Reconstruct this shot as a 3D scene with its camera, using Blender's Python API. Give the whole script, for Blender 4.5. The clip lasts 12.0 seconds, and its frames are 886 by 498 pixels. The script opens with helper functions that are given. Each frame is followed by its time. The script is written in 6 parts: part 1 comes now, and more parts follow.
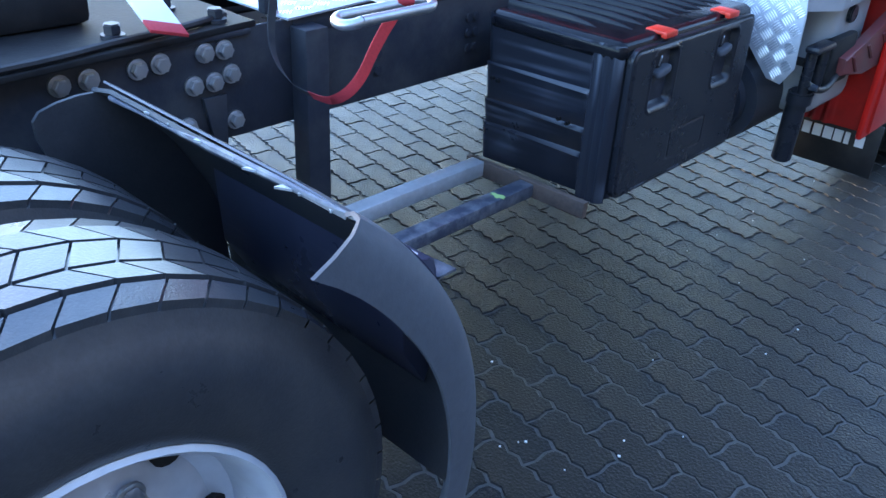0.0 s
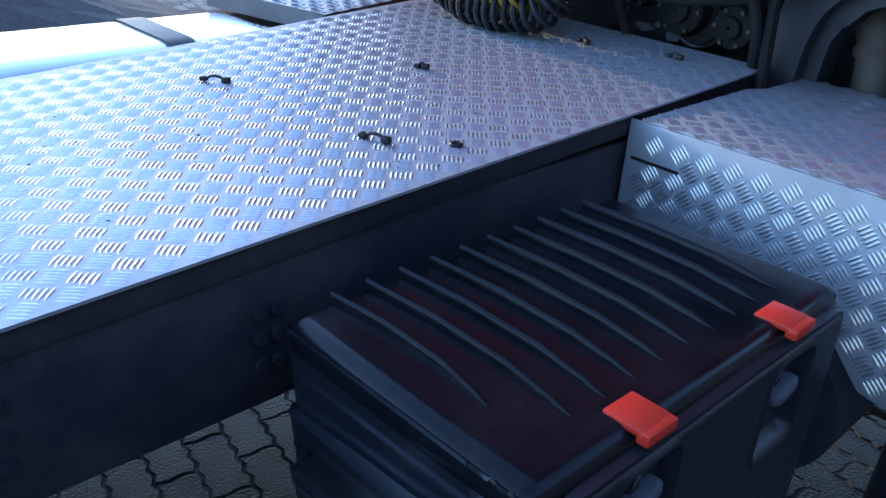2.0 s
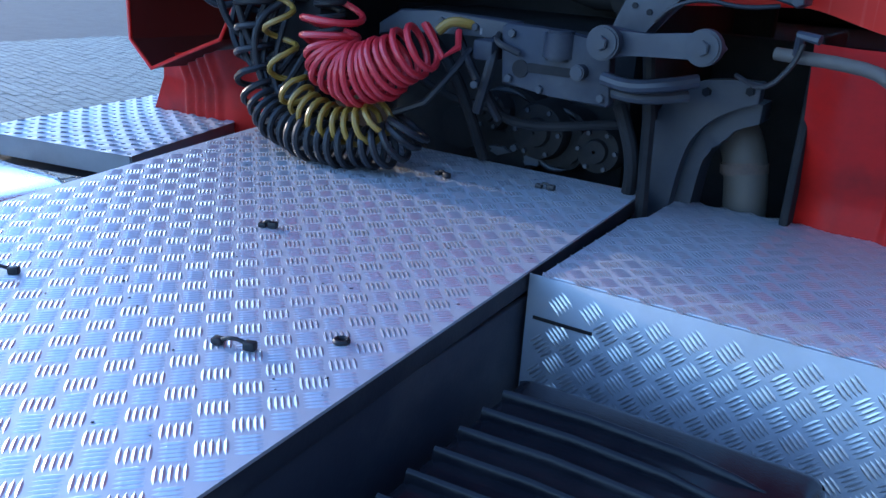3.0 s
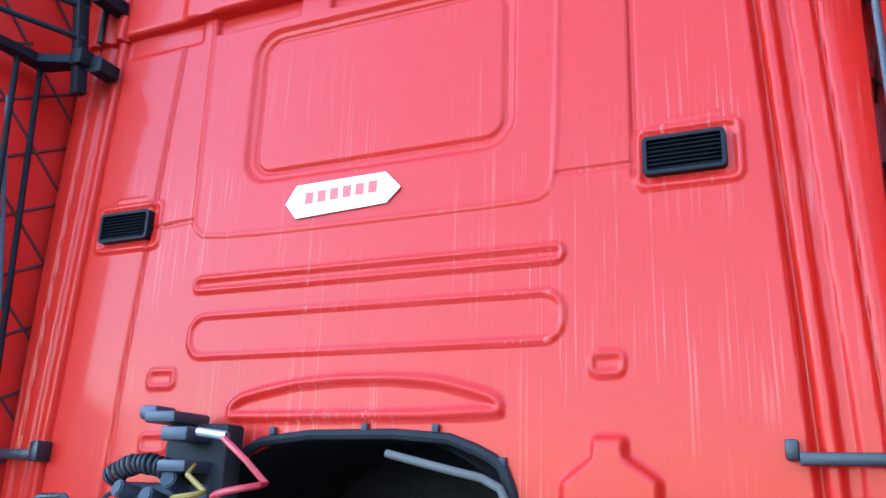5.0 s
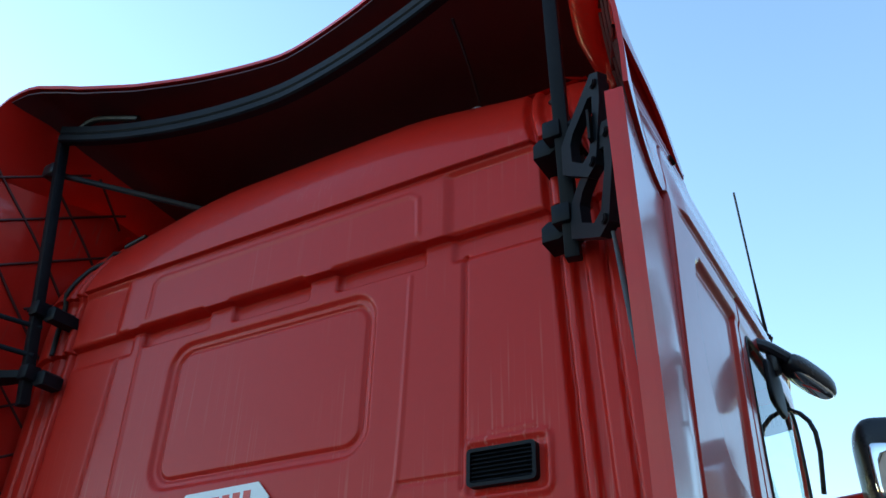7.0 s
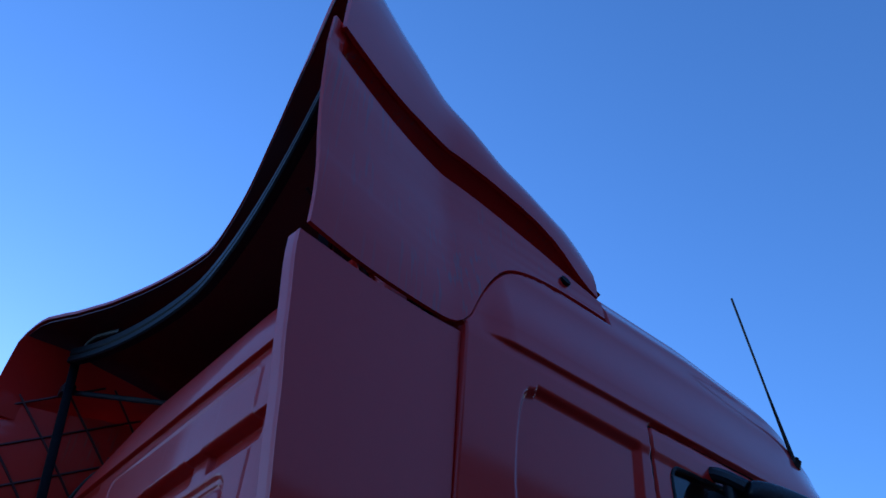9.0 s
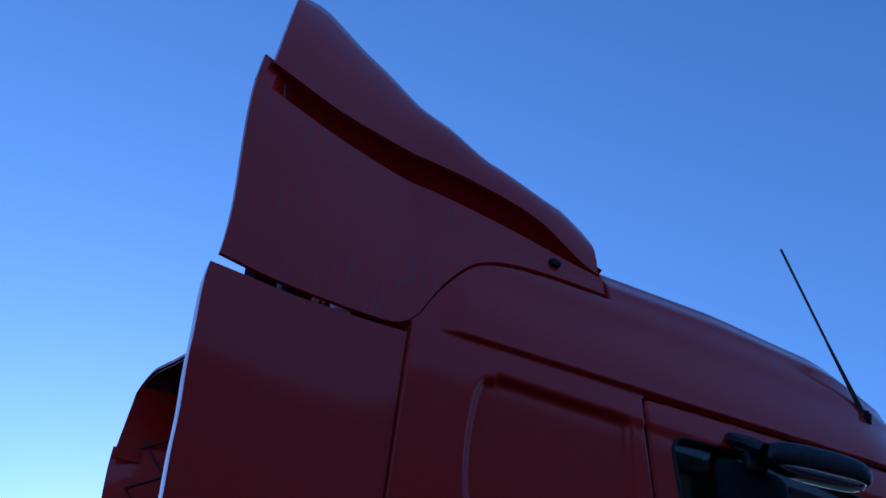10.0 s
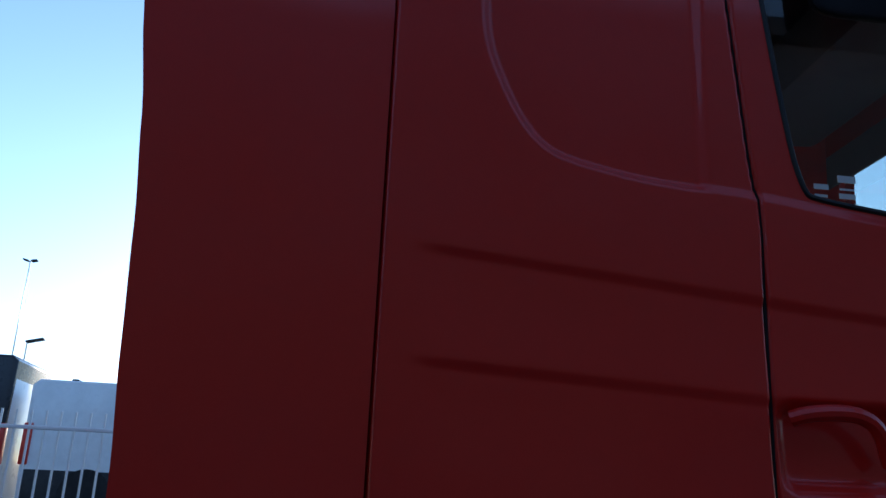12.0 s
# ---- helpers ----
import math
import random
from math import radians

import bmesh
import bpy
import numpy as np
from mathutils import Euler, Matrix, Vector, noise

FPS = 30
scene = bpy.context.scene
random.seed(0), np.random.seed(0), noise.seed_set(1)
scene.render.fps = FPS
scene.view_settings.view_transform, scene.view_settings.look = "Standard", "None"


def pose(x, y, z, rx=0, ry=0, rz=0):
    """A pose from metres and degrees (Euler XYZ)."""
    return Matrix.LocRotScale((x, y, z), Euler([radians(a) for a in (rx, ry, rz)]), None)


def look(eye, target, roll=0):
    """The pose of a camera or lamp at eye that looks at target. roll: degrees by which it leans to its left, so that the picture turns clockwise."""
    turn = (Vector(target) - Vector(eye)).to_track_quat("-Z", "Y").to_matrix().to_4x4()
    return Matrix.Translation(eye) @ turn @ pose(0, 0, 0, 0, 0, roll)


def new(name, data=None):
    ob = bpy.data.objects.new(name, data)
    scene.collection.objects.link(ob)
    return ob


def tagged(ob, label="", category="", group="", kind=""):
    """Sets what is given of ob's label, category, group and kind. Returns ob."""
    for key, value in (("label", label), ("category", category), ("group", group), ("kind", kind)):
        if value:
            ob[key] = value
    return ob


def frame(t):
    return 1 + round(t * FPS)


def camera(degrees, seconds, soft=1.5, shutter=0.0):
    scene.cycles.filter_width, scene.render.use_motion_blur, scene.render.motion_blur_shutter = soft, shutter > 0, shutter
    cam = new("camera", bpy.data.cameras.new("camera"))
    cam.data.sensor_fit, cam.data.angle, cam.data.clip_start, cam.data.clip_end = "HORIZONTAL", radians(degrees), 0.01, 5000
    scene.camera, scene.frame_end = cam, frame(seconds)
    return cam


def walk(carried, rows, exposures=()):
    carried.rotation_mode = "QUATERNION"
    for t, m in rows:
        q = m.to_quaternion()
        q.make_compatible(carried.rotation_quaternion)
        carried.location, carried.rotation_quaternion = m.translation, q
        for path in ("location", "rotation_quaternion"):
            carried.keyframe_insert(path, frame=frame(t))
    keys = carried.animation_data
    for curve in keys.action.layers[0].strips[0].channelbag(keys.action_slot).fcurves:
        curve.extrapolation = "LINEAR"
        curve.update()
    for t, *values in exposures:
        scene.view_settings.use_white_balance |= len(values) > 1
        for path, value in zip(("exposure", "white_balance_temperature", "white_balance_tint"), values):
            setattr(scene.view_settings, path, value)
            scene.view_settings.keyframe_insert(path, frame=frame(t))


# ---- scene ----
cam = camera(55.8, 12.0)
PATH = [
    (0, (2.116, -3.22, 1.522), (0.952, -1.925, 0.538), 3.3),
    (0.5, (1.993, -2.772, 1.512), (0.81, -1.494, 0.528), 3.4),
    (1, (1.911, -2.363, 1.503), (0.68, -1.113, 0.542), 3.4),
    (1.5, (1.728, -2.044, 1.525), (0.463, -0.792, 0.612), 3.9),
    (2, (1.411, -1.911, 1.552), (0.144, -0.646, 0.66), 4.0),
    (2.5, (1.19, -1.784, 1.549), (0.014, -0.402, 0.708), 3.8),
    (3, (1.077, -1.736, 1.578), (0.1, -0.126, 0.906), 3.6),
    (3.5, (1.072, -1.791, 1.609), (0.186, -0.034, 1.253), 2.7),
    (3.7, (1.082, -1.813, 1.626), (0.2, -0.031, 1.414), 2.3),
    (5.3, (1.103, -1.852, 1.681), (0.309, -0.161, 2.395), 2.2),
    (5.5, (1.106, -1.859, 1.689), (0.326, -0.199, 2.487), 2.2),
    (6, (1.159, -1.866, 1.72), (0.395, -0.274, 2.659), 2.0),
    (6.5, (1.43, -1.843, 1.761), (0.617, -0.307, 2.75), 1.8),
    (7, (1.742, -1.773, 1.836), (0.849, -0.326, 2.888), 1.6),
    (7.5, (1.942, -1.612, 1.879), (1.031, -0.297, 3.079), 2.0),
    (7.7, (2.032, -1.557, 1.894), (1.102, -0.283, 3.123), 2.2),
    (9.3, (2.781, -0.745, 1.911), (1.505, 0.042, 3.235), 5.6),
    (9.5, (2.892, -0.634, 1.926), (1.556, 0.081, 3.232), 6.0),
    (10, (3.003, -0.351, 1.915), (1.579, 0.142, 3.23), 6.9),
    (10.5, (2.941, -0.139, 1.923), (1.387, 0.245, 3.122), 7.3),
    (11, (2.874, 0.014, 1.934), (1.168, 0.321, 2.932), 7.1),
    (11.5, (2.844, 0.056, 1.958), (1.01, 0.355, 2.697), 4.1),
    (12, (2.81, 0.111, 1.835), (0.915, 0.347, 2.428), 2.4),
]
EXPOSURES = [(0, 4.05, 7150, 18), (1.0, 4.15, 7150, 18), (1.5, 3.3, 7500, 18), (2.0, 2.85, 6800, 18), (2.6, 2.75, 6100, 18), (3.0, 3.1, 6100, 18), (3.5, 3.9, 6500, 18), (5.3, 4.68, 7300, 14), (6.0, 4.55, 7400, 13),
             (6.5, 3.55, 8000, 10), (7.0, 2.4, 8600, 8), (7.5, 2.15, 7200, 8), (9.3, 0.75, 5000, 20), (10.5, 0.65, 5100, 21), (11.0, 0.9, 5500, 18), (12, 1.25, 6600, 16)]
walk(cam, [(t, look(eye, target, roll)) for t, eye, target, roll in PATH], EXPOSURES)

# ---- world and sun: clear low winter sun beyond the far side of the truck ----
SUN_EL, SUN_AZ = radians(11), radians(88)      # azimuth counted from +y towards -x
sky_world = bpy.data.worlds.new("sky")
scene.world = sky_world
sky_world.use_nodes = True
wn = sky_world.node_tree
sky = wn.nodes.new("ShaderNodeTexSky")
sky.sky_type, sky.sun_disc = "NISHITA", False
sky.sun_elevation, sky.sun_rotation = SUN_EL, -SUN_AZ
sky.air_density, sky.dust_density, sky.ozone_density = 1.0, 0.2, 4.0
wn.links.new(sky.outputs[0], wn.nodes["Background"].inputs[0])
wn.nodes["Background"].inputs[1].default_value = 0.15
sun = new("sun", bpy.data.lights.new("sun", "SUN"))
sun.data.energy, sun.data.angle, sun.data.color = 0.5, radians(1.5), (1.0, 0.88, 0.72)
to_sun = Vector((-math.sin(SUN_AZ) * math.cos(SUN_EL), math.cos(SUN_AZ) * math.cos(SUN_EL), math.sin(SUN_EL)))
sun.matrix_world = Matrix.Translation(to_sun * 50) @ to_sun.to_track_quat("Z", "Y").to_matrix().to_4x4()


# ---- materials ----
def material(name, base, rough=0.5, metal=0.0, grain=60.0, grain_amount=0.12, stain=4.0, stain_amount=0.2, stain_colour=None,
             bump=0.0, bump_scale=200.0, coat=0.0, rough_vary=0.1, specular=0.5, coat_ior=1.5, bump_depth=0.002):
    m = bpy.data.materials.new(name)
    m.use_nodes = True
    nt = m.node_tree
    n, l = nt.nodes, nt.links
    p = n["Principled BSDF"]
    co = n.new("ShaderNodeTexCoord")
    g = n.new("ShaderNodeTexNoise")
    g.inputs["Scale"].default_value, g.inputs["Detail"].default_value = grain, 4
    s = n.new("ShaderNodeTexNoise")
    s.inputs["Scale"].default_value, s.inputs["Detail"].default_value, s.inputs["Roughness"].default_value = stain, 6, 0.65
    for t in (g, s):
        l.new(co.outputs["Object"], t.inputs["Vector"])
    ramp = n.new("ShaderNodeMapRange")
    ramp.inputs[1].default_value, ramp.inputs[2].default_value = 0.42, 0.72
    l.new(s.outputs["Fac"], ramp.inputs[0])
    scale = n.new("ShaderNodeMath")
    scale.operation = "MULTIPLY"
    scale.inputs[1].default_value = stain_amount
    l.new(ramp.outputs[0], scale.inputs[0])
    mix = n.new("ShaderNodeMix")
    mix.data_type = "RGBA"
    mix.inputs[6].default_value = (*base, 1)
    mix.inputs[7].default_value = (*(stain_colour or [c * 0.5 for c in base]), 1)
    l.new(scale.outputs[0], mix.inputs[0])
    hsv = n.new("ShaderNodeHueSaturation")
    val = n.new("ShaderNodeMapRange")
    val.inputs[3].default_value, val.inputs[4].default_value = 1 - grain_amount, 1 + grain_amount
    l.new(g.outputs["Fac"], val.inputs[0])
    l.new(val.outputs[0], hsv.inputs["Value"])
    l.new(mix.outputs[2], hsv.inputs["Color"])
    l.new(hsv.outputs[0], p.inputs["Base Color"])
    rr = n.new("ShaderNodeMapRange")
    rr.inputs[3].default_value, rr.inputs[4].default_value = max(0.02, rough - rough_vary), min(1, rough + rough_vary)
    l.new(s.outputs["Fac"], rr.inputs[0])
    l.new(rr.outputs[0], p.inputs["Roughness"])
    p.inputs["Metallic"].default_value = metal
    p.inputs["Coat Weight"].default_value = coat
    p.inputs["Coat Roughness"].default_value = 0.08
    p.inputs["Coat IOR"].default_value = coat_ior
    p.inputs["Specular IOR Level"].default_value = specular
    if bump:
        b = n.new("ShaderNodeBump")
        b.inputs["Strength"].default_value, b.inputs["Distance"].default_value = bump, bump_depth
        t = n.new("ShaderNodeTexNoise")
        t.inputs["Scale"].default_value, t.inputs["Detail"].default_value = bump_scale, 3
        l.new(co.outputs["Object"], t.inputs["Vector"])
        l.new(t.outputs["Fac"], b.inputs["Height"])
        l.new(b.outputs[0], p.inputs["Normal"])
    return m


RED = material("red_paint", (0.68, 0.016, 0.010), 0.36, coat=0.95, coat_ior=1.31, specular=0.22, grain=30, grain_amount=0.04, stain=2.2, stain_amount=0.18, stain_colour=(0.5, 0.05, 0.045), rough_vary=0.08)
# Red with the shade on inner and lower faces put into its colour.
RED_SHADE = material("shaded_red_fibreglass", (0.07, 0.006, 0.006), 0.5, grain=20, grain_amount=0.1, stain=3, stain_amount=0.4, stain_colour=(0.09, 0.008, 0.008), bump=0.2, bump_scale=50)
RED_PLASTIC = material("red_plastic", (0.75, 0.04, 0.02), 0.35, grain=80, grain_amount=0.05)
BLACK = material("black_plastic", (0.015, 0.017, 0.0225), 0.29, specular=0.38, grain=300, grain_amount=0.2, stain=9, stain_amount=0.5, stain_colour=(0.03, 0.03, 0.034), bump=0.25, bump_scale=500)
GLOSS_BLACK = material("glossy_black_plastic", (0.0065, 0.007, 0.0095), 0.19, specular=0.19, grain=200, grain_amount=0.25, stain=12, stain_amount=0.6, stain_colour=(0.018, 0.017, 0.019), bump=0.08, bump_scale=300, rough_vary=0.14)
LIP_GREY = material("weathered_grey_plastic", (0.075, 0.084, 0.100), 0.7, specular=0.3, grain=60, grain_amount=0.15, stain=6, stain_amount=0.5, stain_colour=(0.055, 0.060, 0.070), bump=0.15)
SKIN = material("dull_black_plastic", (0.027, 0.03, 0.036), 0.5, grain=150, grain_amount=0.2, stain=7, stain_amount=0.5, stain_colour=(0.06, 0.06, 0.062), bump=0.3, bump_scale=200)
TYRE_RUBBER = material("tyre_rubber", (0.036, 0.038, 0.043), 0.30, grain=120, grain_amount=0.25, stain=7, stain_amount=0.5, stain_colour=(0.075, 0.074, 0.072), bump=0.25, bump_scale=250)
RUBBER = material("rubber", (0.012, 0.012, 0.014), 0.45, specular=0.3, grain=120, grain_amount=0.2, stain=7, stain_amount=0.5, stain_colour=(0.05, 0.048, 0.045), bump=0.2, bump_scale=250)
FRAME = material("chassis_paint", (0.023, 0.027, 0.037), 0.55, specular=0.2, grain=50, grain_amount=0.15, stain=5, stain_amount=0.55, stain_colour=(0.09, 0.088, 0.085), bump=0.2, bump_scale=150)
GREY = material("grey_steel_paint", (0.020, 0.025, 0.035), 0.5, grain=70, grain_amount=0.12, stain=8, stain_amount=0.4, stain_colour=(0.06, 0.06, 0.06), bump=0.15)
STEEL = material("bare_steel", (0.5, 0.52, 0.54), 0.4, 0.9, grain=90, grain_amount=0.15, stain=14, stain_amount=0.4, stain_colour=(0.25, 0.22, 0.2))
RUST = material("rusty_steel", (0.13, 0.085, 0.065), 0.8, grain=120, grain_amount=0.3, stain=18, stain_amount=0.6, stain_colour=(0.06, 0.05, 0.045), bump=0.4)
# Near-black for grime, and for shade in holes, gaps and under the cab.
DIRT_SHADE = material("grime_and_shade", (0.009, 0.009, 0.01), 0.75, specular=0.25, grain=40, grain_amount=0.3, stain=9, stain_amount=0.6, stain_colour=(0.028, 0.026, 0.024), bump=0.4, bump_scale=90)
ALU = material("aluminium_plate", (0.46, 0.485, 0.525), 0.60, 0.65, grain=25, grain_amount=0.08, stain=4, stain_amount=0.45, stain_colour=(0.34, 0.34, 0.35), rough_vary=0.12, bump=0.05, bump_scale=30)
TREAD = material("polished_tread_bar", (0.69, 0.70, 0.72), 0.33, 0.8, grain=60, grain_amount=0.06, stain=7, stain_amount=0.25, stain_colour=(0.55, 0.55, 0.56))
TANK = material("brushed_tank_aluminium", (0.8, 0.81, 0.83), 0.28, 1.0, grain=15, grain_amount=0.05, stain=3, stain_amount=0.2, stain_colour=(0.6, 0.6, 0.6))
WHITE = material("white_decal", (0.8, 0.8, 0.8), 0.4, grain=50, grain_amount=0.03, stain=6, stain_amount=0.15, stain_colour=(0.6, 0.55, 0.52))
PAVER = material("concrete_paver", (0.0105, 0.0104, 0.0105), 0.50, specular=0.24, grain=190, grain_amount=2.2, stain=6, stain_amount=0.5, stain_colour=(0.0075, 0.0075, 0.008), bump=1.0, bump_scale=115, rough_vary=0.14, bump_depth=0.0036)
JOINT = material("joint_sand", (0.085, 0.082, 0.077), 0.9, grain=40, grain_amount=0.5, stain=3, stain_amount=0.5, stain_colour=(0.066, 0.064, 0.06), bump=0.6, specular=0.2)
# Yard beyond the blocks is kept lighter to bounce light onto the truck.
YARD = material("light_yard_ground", (0.055, 0.054, 0.053), 0.8, grain=60, grain_amount=0.5, stain=0.6, stain_amount=0.5, stain_colour=(0.035, 0.035, 0.036), bump=0.6, bump_scale=120, specular=0.25)
YELLOW = material("yellow_hose", (0.28, 0.16, 0.025), 0.4, grain=40, stain_amount=0.3)
RED_HOSE = material("red_hose", (0.5, 0.022, 0.030), 0.38, grain=40, stain_amount=0.2)
MOUNT = material("black_cast_mount", (0.006, 0.007, 0.010), 0.5, specular=0.12, grain=80, grain_amount=0.2, stain=9, stain_amount=0.4, stain_colour=(0.025, 0.025, 0.028))
CHROME = material("chrome", (0.7, 0.7, 0.72), 0.15, 1.0, grain=10, grain_amount=0.03)
PIPE = material("oily_steel", (0.030, 0.026, 0.022), 0.30, 0.3, grain=60, grain_amount=0.2, stain=15, stain_amount=0.6, stain_colour=(0.03, 0.026, 0.022))
# Darkened red: soot stains together with the shade under the cab.
SOOT_SHADE_RED = material("soot_and_shade_red", (0.50, 0.012, 0.008), 0.42, coat=0.25, coat_ior=1.35, specular=0.2, grain=30, grain_amount=0.05, stain=3.2, stain_amount=0.85, stain_colour=(0.14, 0.012, 0.010), rough_vary=0.1)
SILVER = material("silver_wheel_paint", (0.55, 0.59, 0.64), 0.3, 0.25, grain=30, grain_amount=0.06, stain=8, stain_amount=0.4, stain_colour=(0.32, 0.33, 0.35))
STRAP_RED = material("red_webbing", (0.5, 0.03, 0.04), 0.7, grain=200, grain_amount=0.25, bump=0.3)
GREEN = material("green_paint_remains", (0.38, 0.58, 0.2), 0.6, grain=100)
GALV = material("galvanised_bar", (0.55, 0.57, 0.58), 0.45, 0.35, grain=60, grain_amount=0.15, stain=10, stain_amount=0.4, stain_colour=(0.3, 0.3, 0.3))
BLUEBAR = material("blue_grey_bar", (0.060, 0.070, 0.098), 0.42, 0.2, grain=60, stain=22, stain_amount=0.9, stain_colour=(0.24, 0.25, 0.27))
VAN_WHITE = material("white_van_paint", (0.9, 0.89, 0.87), 0.3, coat=0.5, grain=10, grain_amount=0.02)


def plain(name, base, rough, metal=0.0, transmission=0.0, ior=1.45):
    m = bpy.data.materials.new(name)
    m.use_nodes = True
    p = m.node_tree.nodes["Principled BSDF"]
    p.inputs["Base Color"].default_value = (*base, 1)
    p.inputs["Roughness"].default_value, p.inputs["Metallic"].default_value = rough, metal
    p.inputs["Transmission Weight"].default_value, p.inputs["IOR"].default_value = transmission, ior
    return m


GLASS = plain("tinted_glass", (0.55, 0.66, 0.66), 0.01, 0, 1.0, 1.45)


def streaked(name, base, mark, rough, scale, low, high, amount, coat, axis=2, specular=0.5, fade=None, coat_ior=1.5):
    """Paint with long thin run marks along one axis, patchy along their length."""
    m = material(name, base, rough, coat=coat, grain=30, grain_amount=0.04, stain=2.2, stain_amount=0.2, stain_colour=[0.8 * c + 0.02 for c in base], rough_vary=0.08, specular=specular, coat_ior=coat_ior)
    nt = m.node_tree
    n, l = nt.nodes, nt.links
    hsv = next(q for q in n if q.bl_idname == "ShaderNodeHueSaturation")
    p = n["Principled BSDF"]
    co, mp, st, rg = n.new("ShaderNodeTexCoord"), n.new("ShaderNodeMapping"), n.new("ShaderNodeTexNoise"), n.new("ShaderNodeMapRange")
    mp.inputs["Scale"].default_value = [scale * (0.018 if k == axis else 1.0) for k in range(3)]
    st.inputs["Scale"].default_value, st.inputs["Detail"].default_value = 1.0, 2
    rg.inputs[1].default_value, rg.inputs[2].default_value = low, high
    l.new(co.outputs["Object"], mp.inputs["Vector"])
    l.new(mp.outputs[0], st.inputs["Vector"])
    l.new(st.outputs["Fac"], rg.inputs[0])
    pt, pr, mul, mix = n.new("ShaderNodeTexNoise"), n.new("ShaderNodeMapRange"), n.new("ShaderNodeMath"), n.new("ShaderNodeMix")
    pt.inputs["Scale"].default_value = 2.6
    l.new(co.outputs["Object"], pt.inputs["Vector"])
    pr.inputs[1].default_value, pr.inputs[2].default_value, pr.inputs[4].default_value = 0.45, 0.62, amount
    l.new(pt.outputs["Fac"], pr.inputs[0])
    if fade:
        sep, zr, both = n.new("ShaderNodeSeparateXYZ"), n.new("ShaderNodeMapRange"), n.new("ShaderNodeMath")
        l.new(co.outputs["Object"], sep.inputs[0])
        l.new(sep.outputs[2], zr.inputs[0])
        zr.inputs[1].default_value, zr.inputs[2].default_value, zr.inputs[3].default_value, zr.inputs[4].default_value = *fade, 1.0, 0.25
        both.operation = "MULTIPLY"
        l.new(rg.outputs[0], both.inputs[0])
        l.new(zr.outputs[0], both.inputs[1])
        rg = both
    mul.operation = "MULTIPLY"
    l.new(rg.outputs[0], mul.inputs[0])
    l.new(pr.outputs[0], mul.inputs[1])
    mix.data_type = "RGBA"
    mix.inputs[7].default_value = (*mark, 1)
    l.new(mul.outputs[0], mix.inputs[0])
    l.new(hsv.outputs[0], mix.inputs[6])
    l.new(mix.outputs[2], p.inputs["Base Color"])
    return m


RED_WALL = streaked("red_wall_paint", (0.57, 0.016, 0.009), (0.62, 0.17, 0.13), 0.42, 105, 0.57, 0.70, 0.55, 0.36, coat_ior=1.3, specular=0.16, fade=(2.45, 2.95))
RED_WING = streaked("red_wing_paint", (0.68, 0.016, 0.010), (0.36, 0.075, 0.07), 0.34, 70, 0.54, 0.66, 0.7, 0.95, coat_ior=1.31, specular=0.22)
WORN_FACE = streaked("worn_shiny_plastic", (0.040, 0.044, 0.072), (0.20, 0.21, 0.27), 0.28, 26, 0.48, 0.72, 0.8, 0.0, axis=0)
SCUFFED = streaked("scuffed_black_plastic", (0.018, 0.021, 0.029), (0.17, 0.19, 0.24), 0.30, 30, 0.50, 0.74, 0.7, 0.0, axis=0)
SCUFFED_POST = streaked("upright_scuffed_plastic", (0.019, 0.022, 0.030), (0.22, 0.25, 0.30), 0.30, 55, 0.47, 0.70, 0.9, 0.0)
LENS = plain("lamp_lens", (0.9, 0.92, 0.95), 0.08, 0, 0.6)
MIRROR = plain("mirror_glass", (0.85, 0.87, 0.88), 0.02, 1.0)


# ---- mesh helpers ----
def finish(bm, name, smooth=True, angle=35):
    bmesh.ops.recalc_face_normals(bm, faces=bm.faces)
    me = bpy.data.meshes.new(name)
    for f in bm.faces:
        f.smooth = smooth
    if smooth:
        for e in bm.edges:
            if len(e.link_faces) == 2 and e.calc_face_angle(0) > radians(angle):
                e.smooth = False
    bm.to_mesh(me)
    bm.free()
    return me


def part(name, bm, mat, parent=None, label="", smooth=True, angle=35):
    ob = new(name, bm if isinstance(bm, bpy.types.Mesh) else finish(bm, name, smooth, angle))
    if not ob.data.materials:
        ob.data.materials.append(mat)
    if parent is not None:
        ob.parent = parent
        ob.matrix_parent_inverse = Matrix.Translation(-parent.matrix_basis.translation) if parent.type == "EMPTY" else Matrix()
    if label:
        ob["label"] = label
    return ob


def thing(name, at, label, category, group="", kind=""):
    ob = new(name)
    ob.location = at
    ob.empty_display_size = 0.1
    return tagged(ob, label, category, group, kind)


def box(x0, x1, y0, y1, z0, z1, bevel=0.004, segments=2, bm=None):
    bm2 = bmesh.new()
    bmesh.ops.create_cube(bm2, size=1, matrix=Matrix.Translation(((x0 + x1) / 2, (y0 + y1) / 2, (z0 + z1) / 2)) @ Matrix.Diagonal((abs(x1 - x0), abs(y1 - y0), abs(z1 - z0), 1)))
    if bevel:
        bmesh.ops.bevel(bm2, geom=bm2.edges[:], offset=bevel, segments=segments, profile=0.5, affect="EDGES")
    return join(bm, bm2)


def join(bm, other):
    if bm is None:
        return other
    me = bpy.data.meshes.new("tmp")
    other.to_mesh(me)
    other.free()
    bm.from_mesh(me)
    bpy.data.meshes.remove(me)
    return bm


def moved(bm, m):
    bmesh.ops.transform(bm, matrix=m, verts=bm.verts)
    return bm


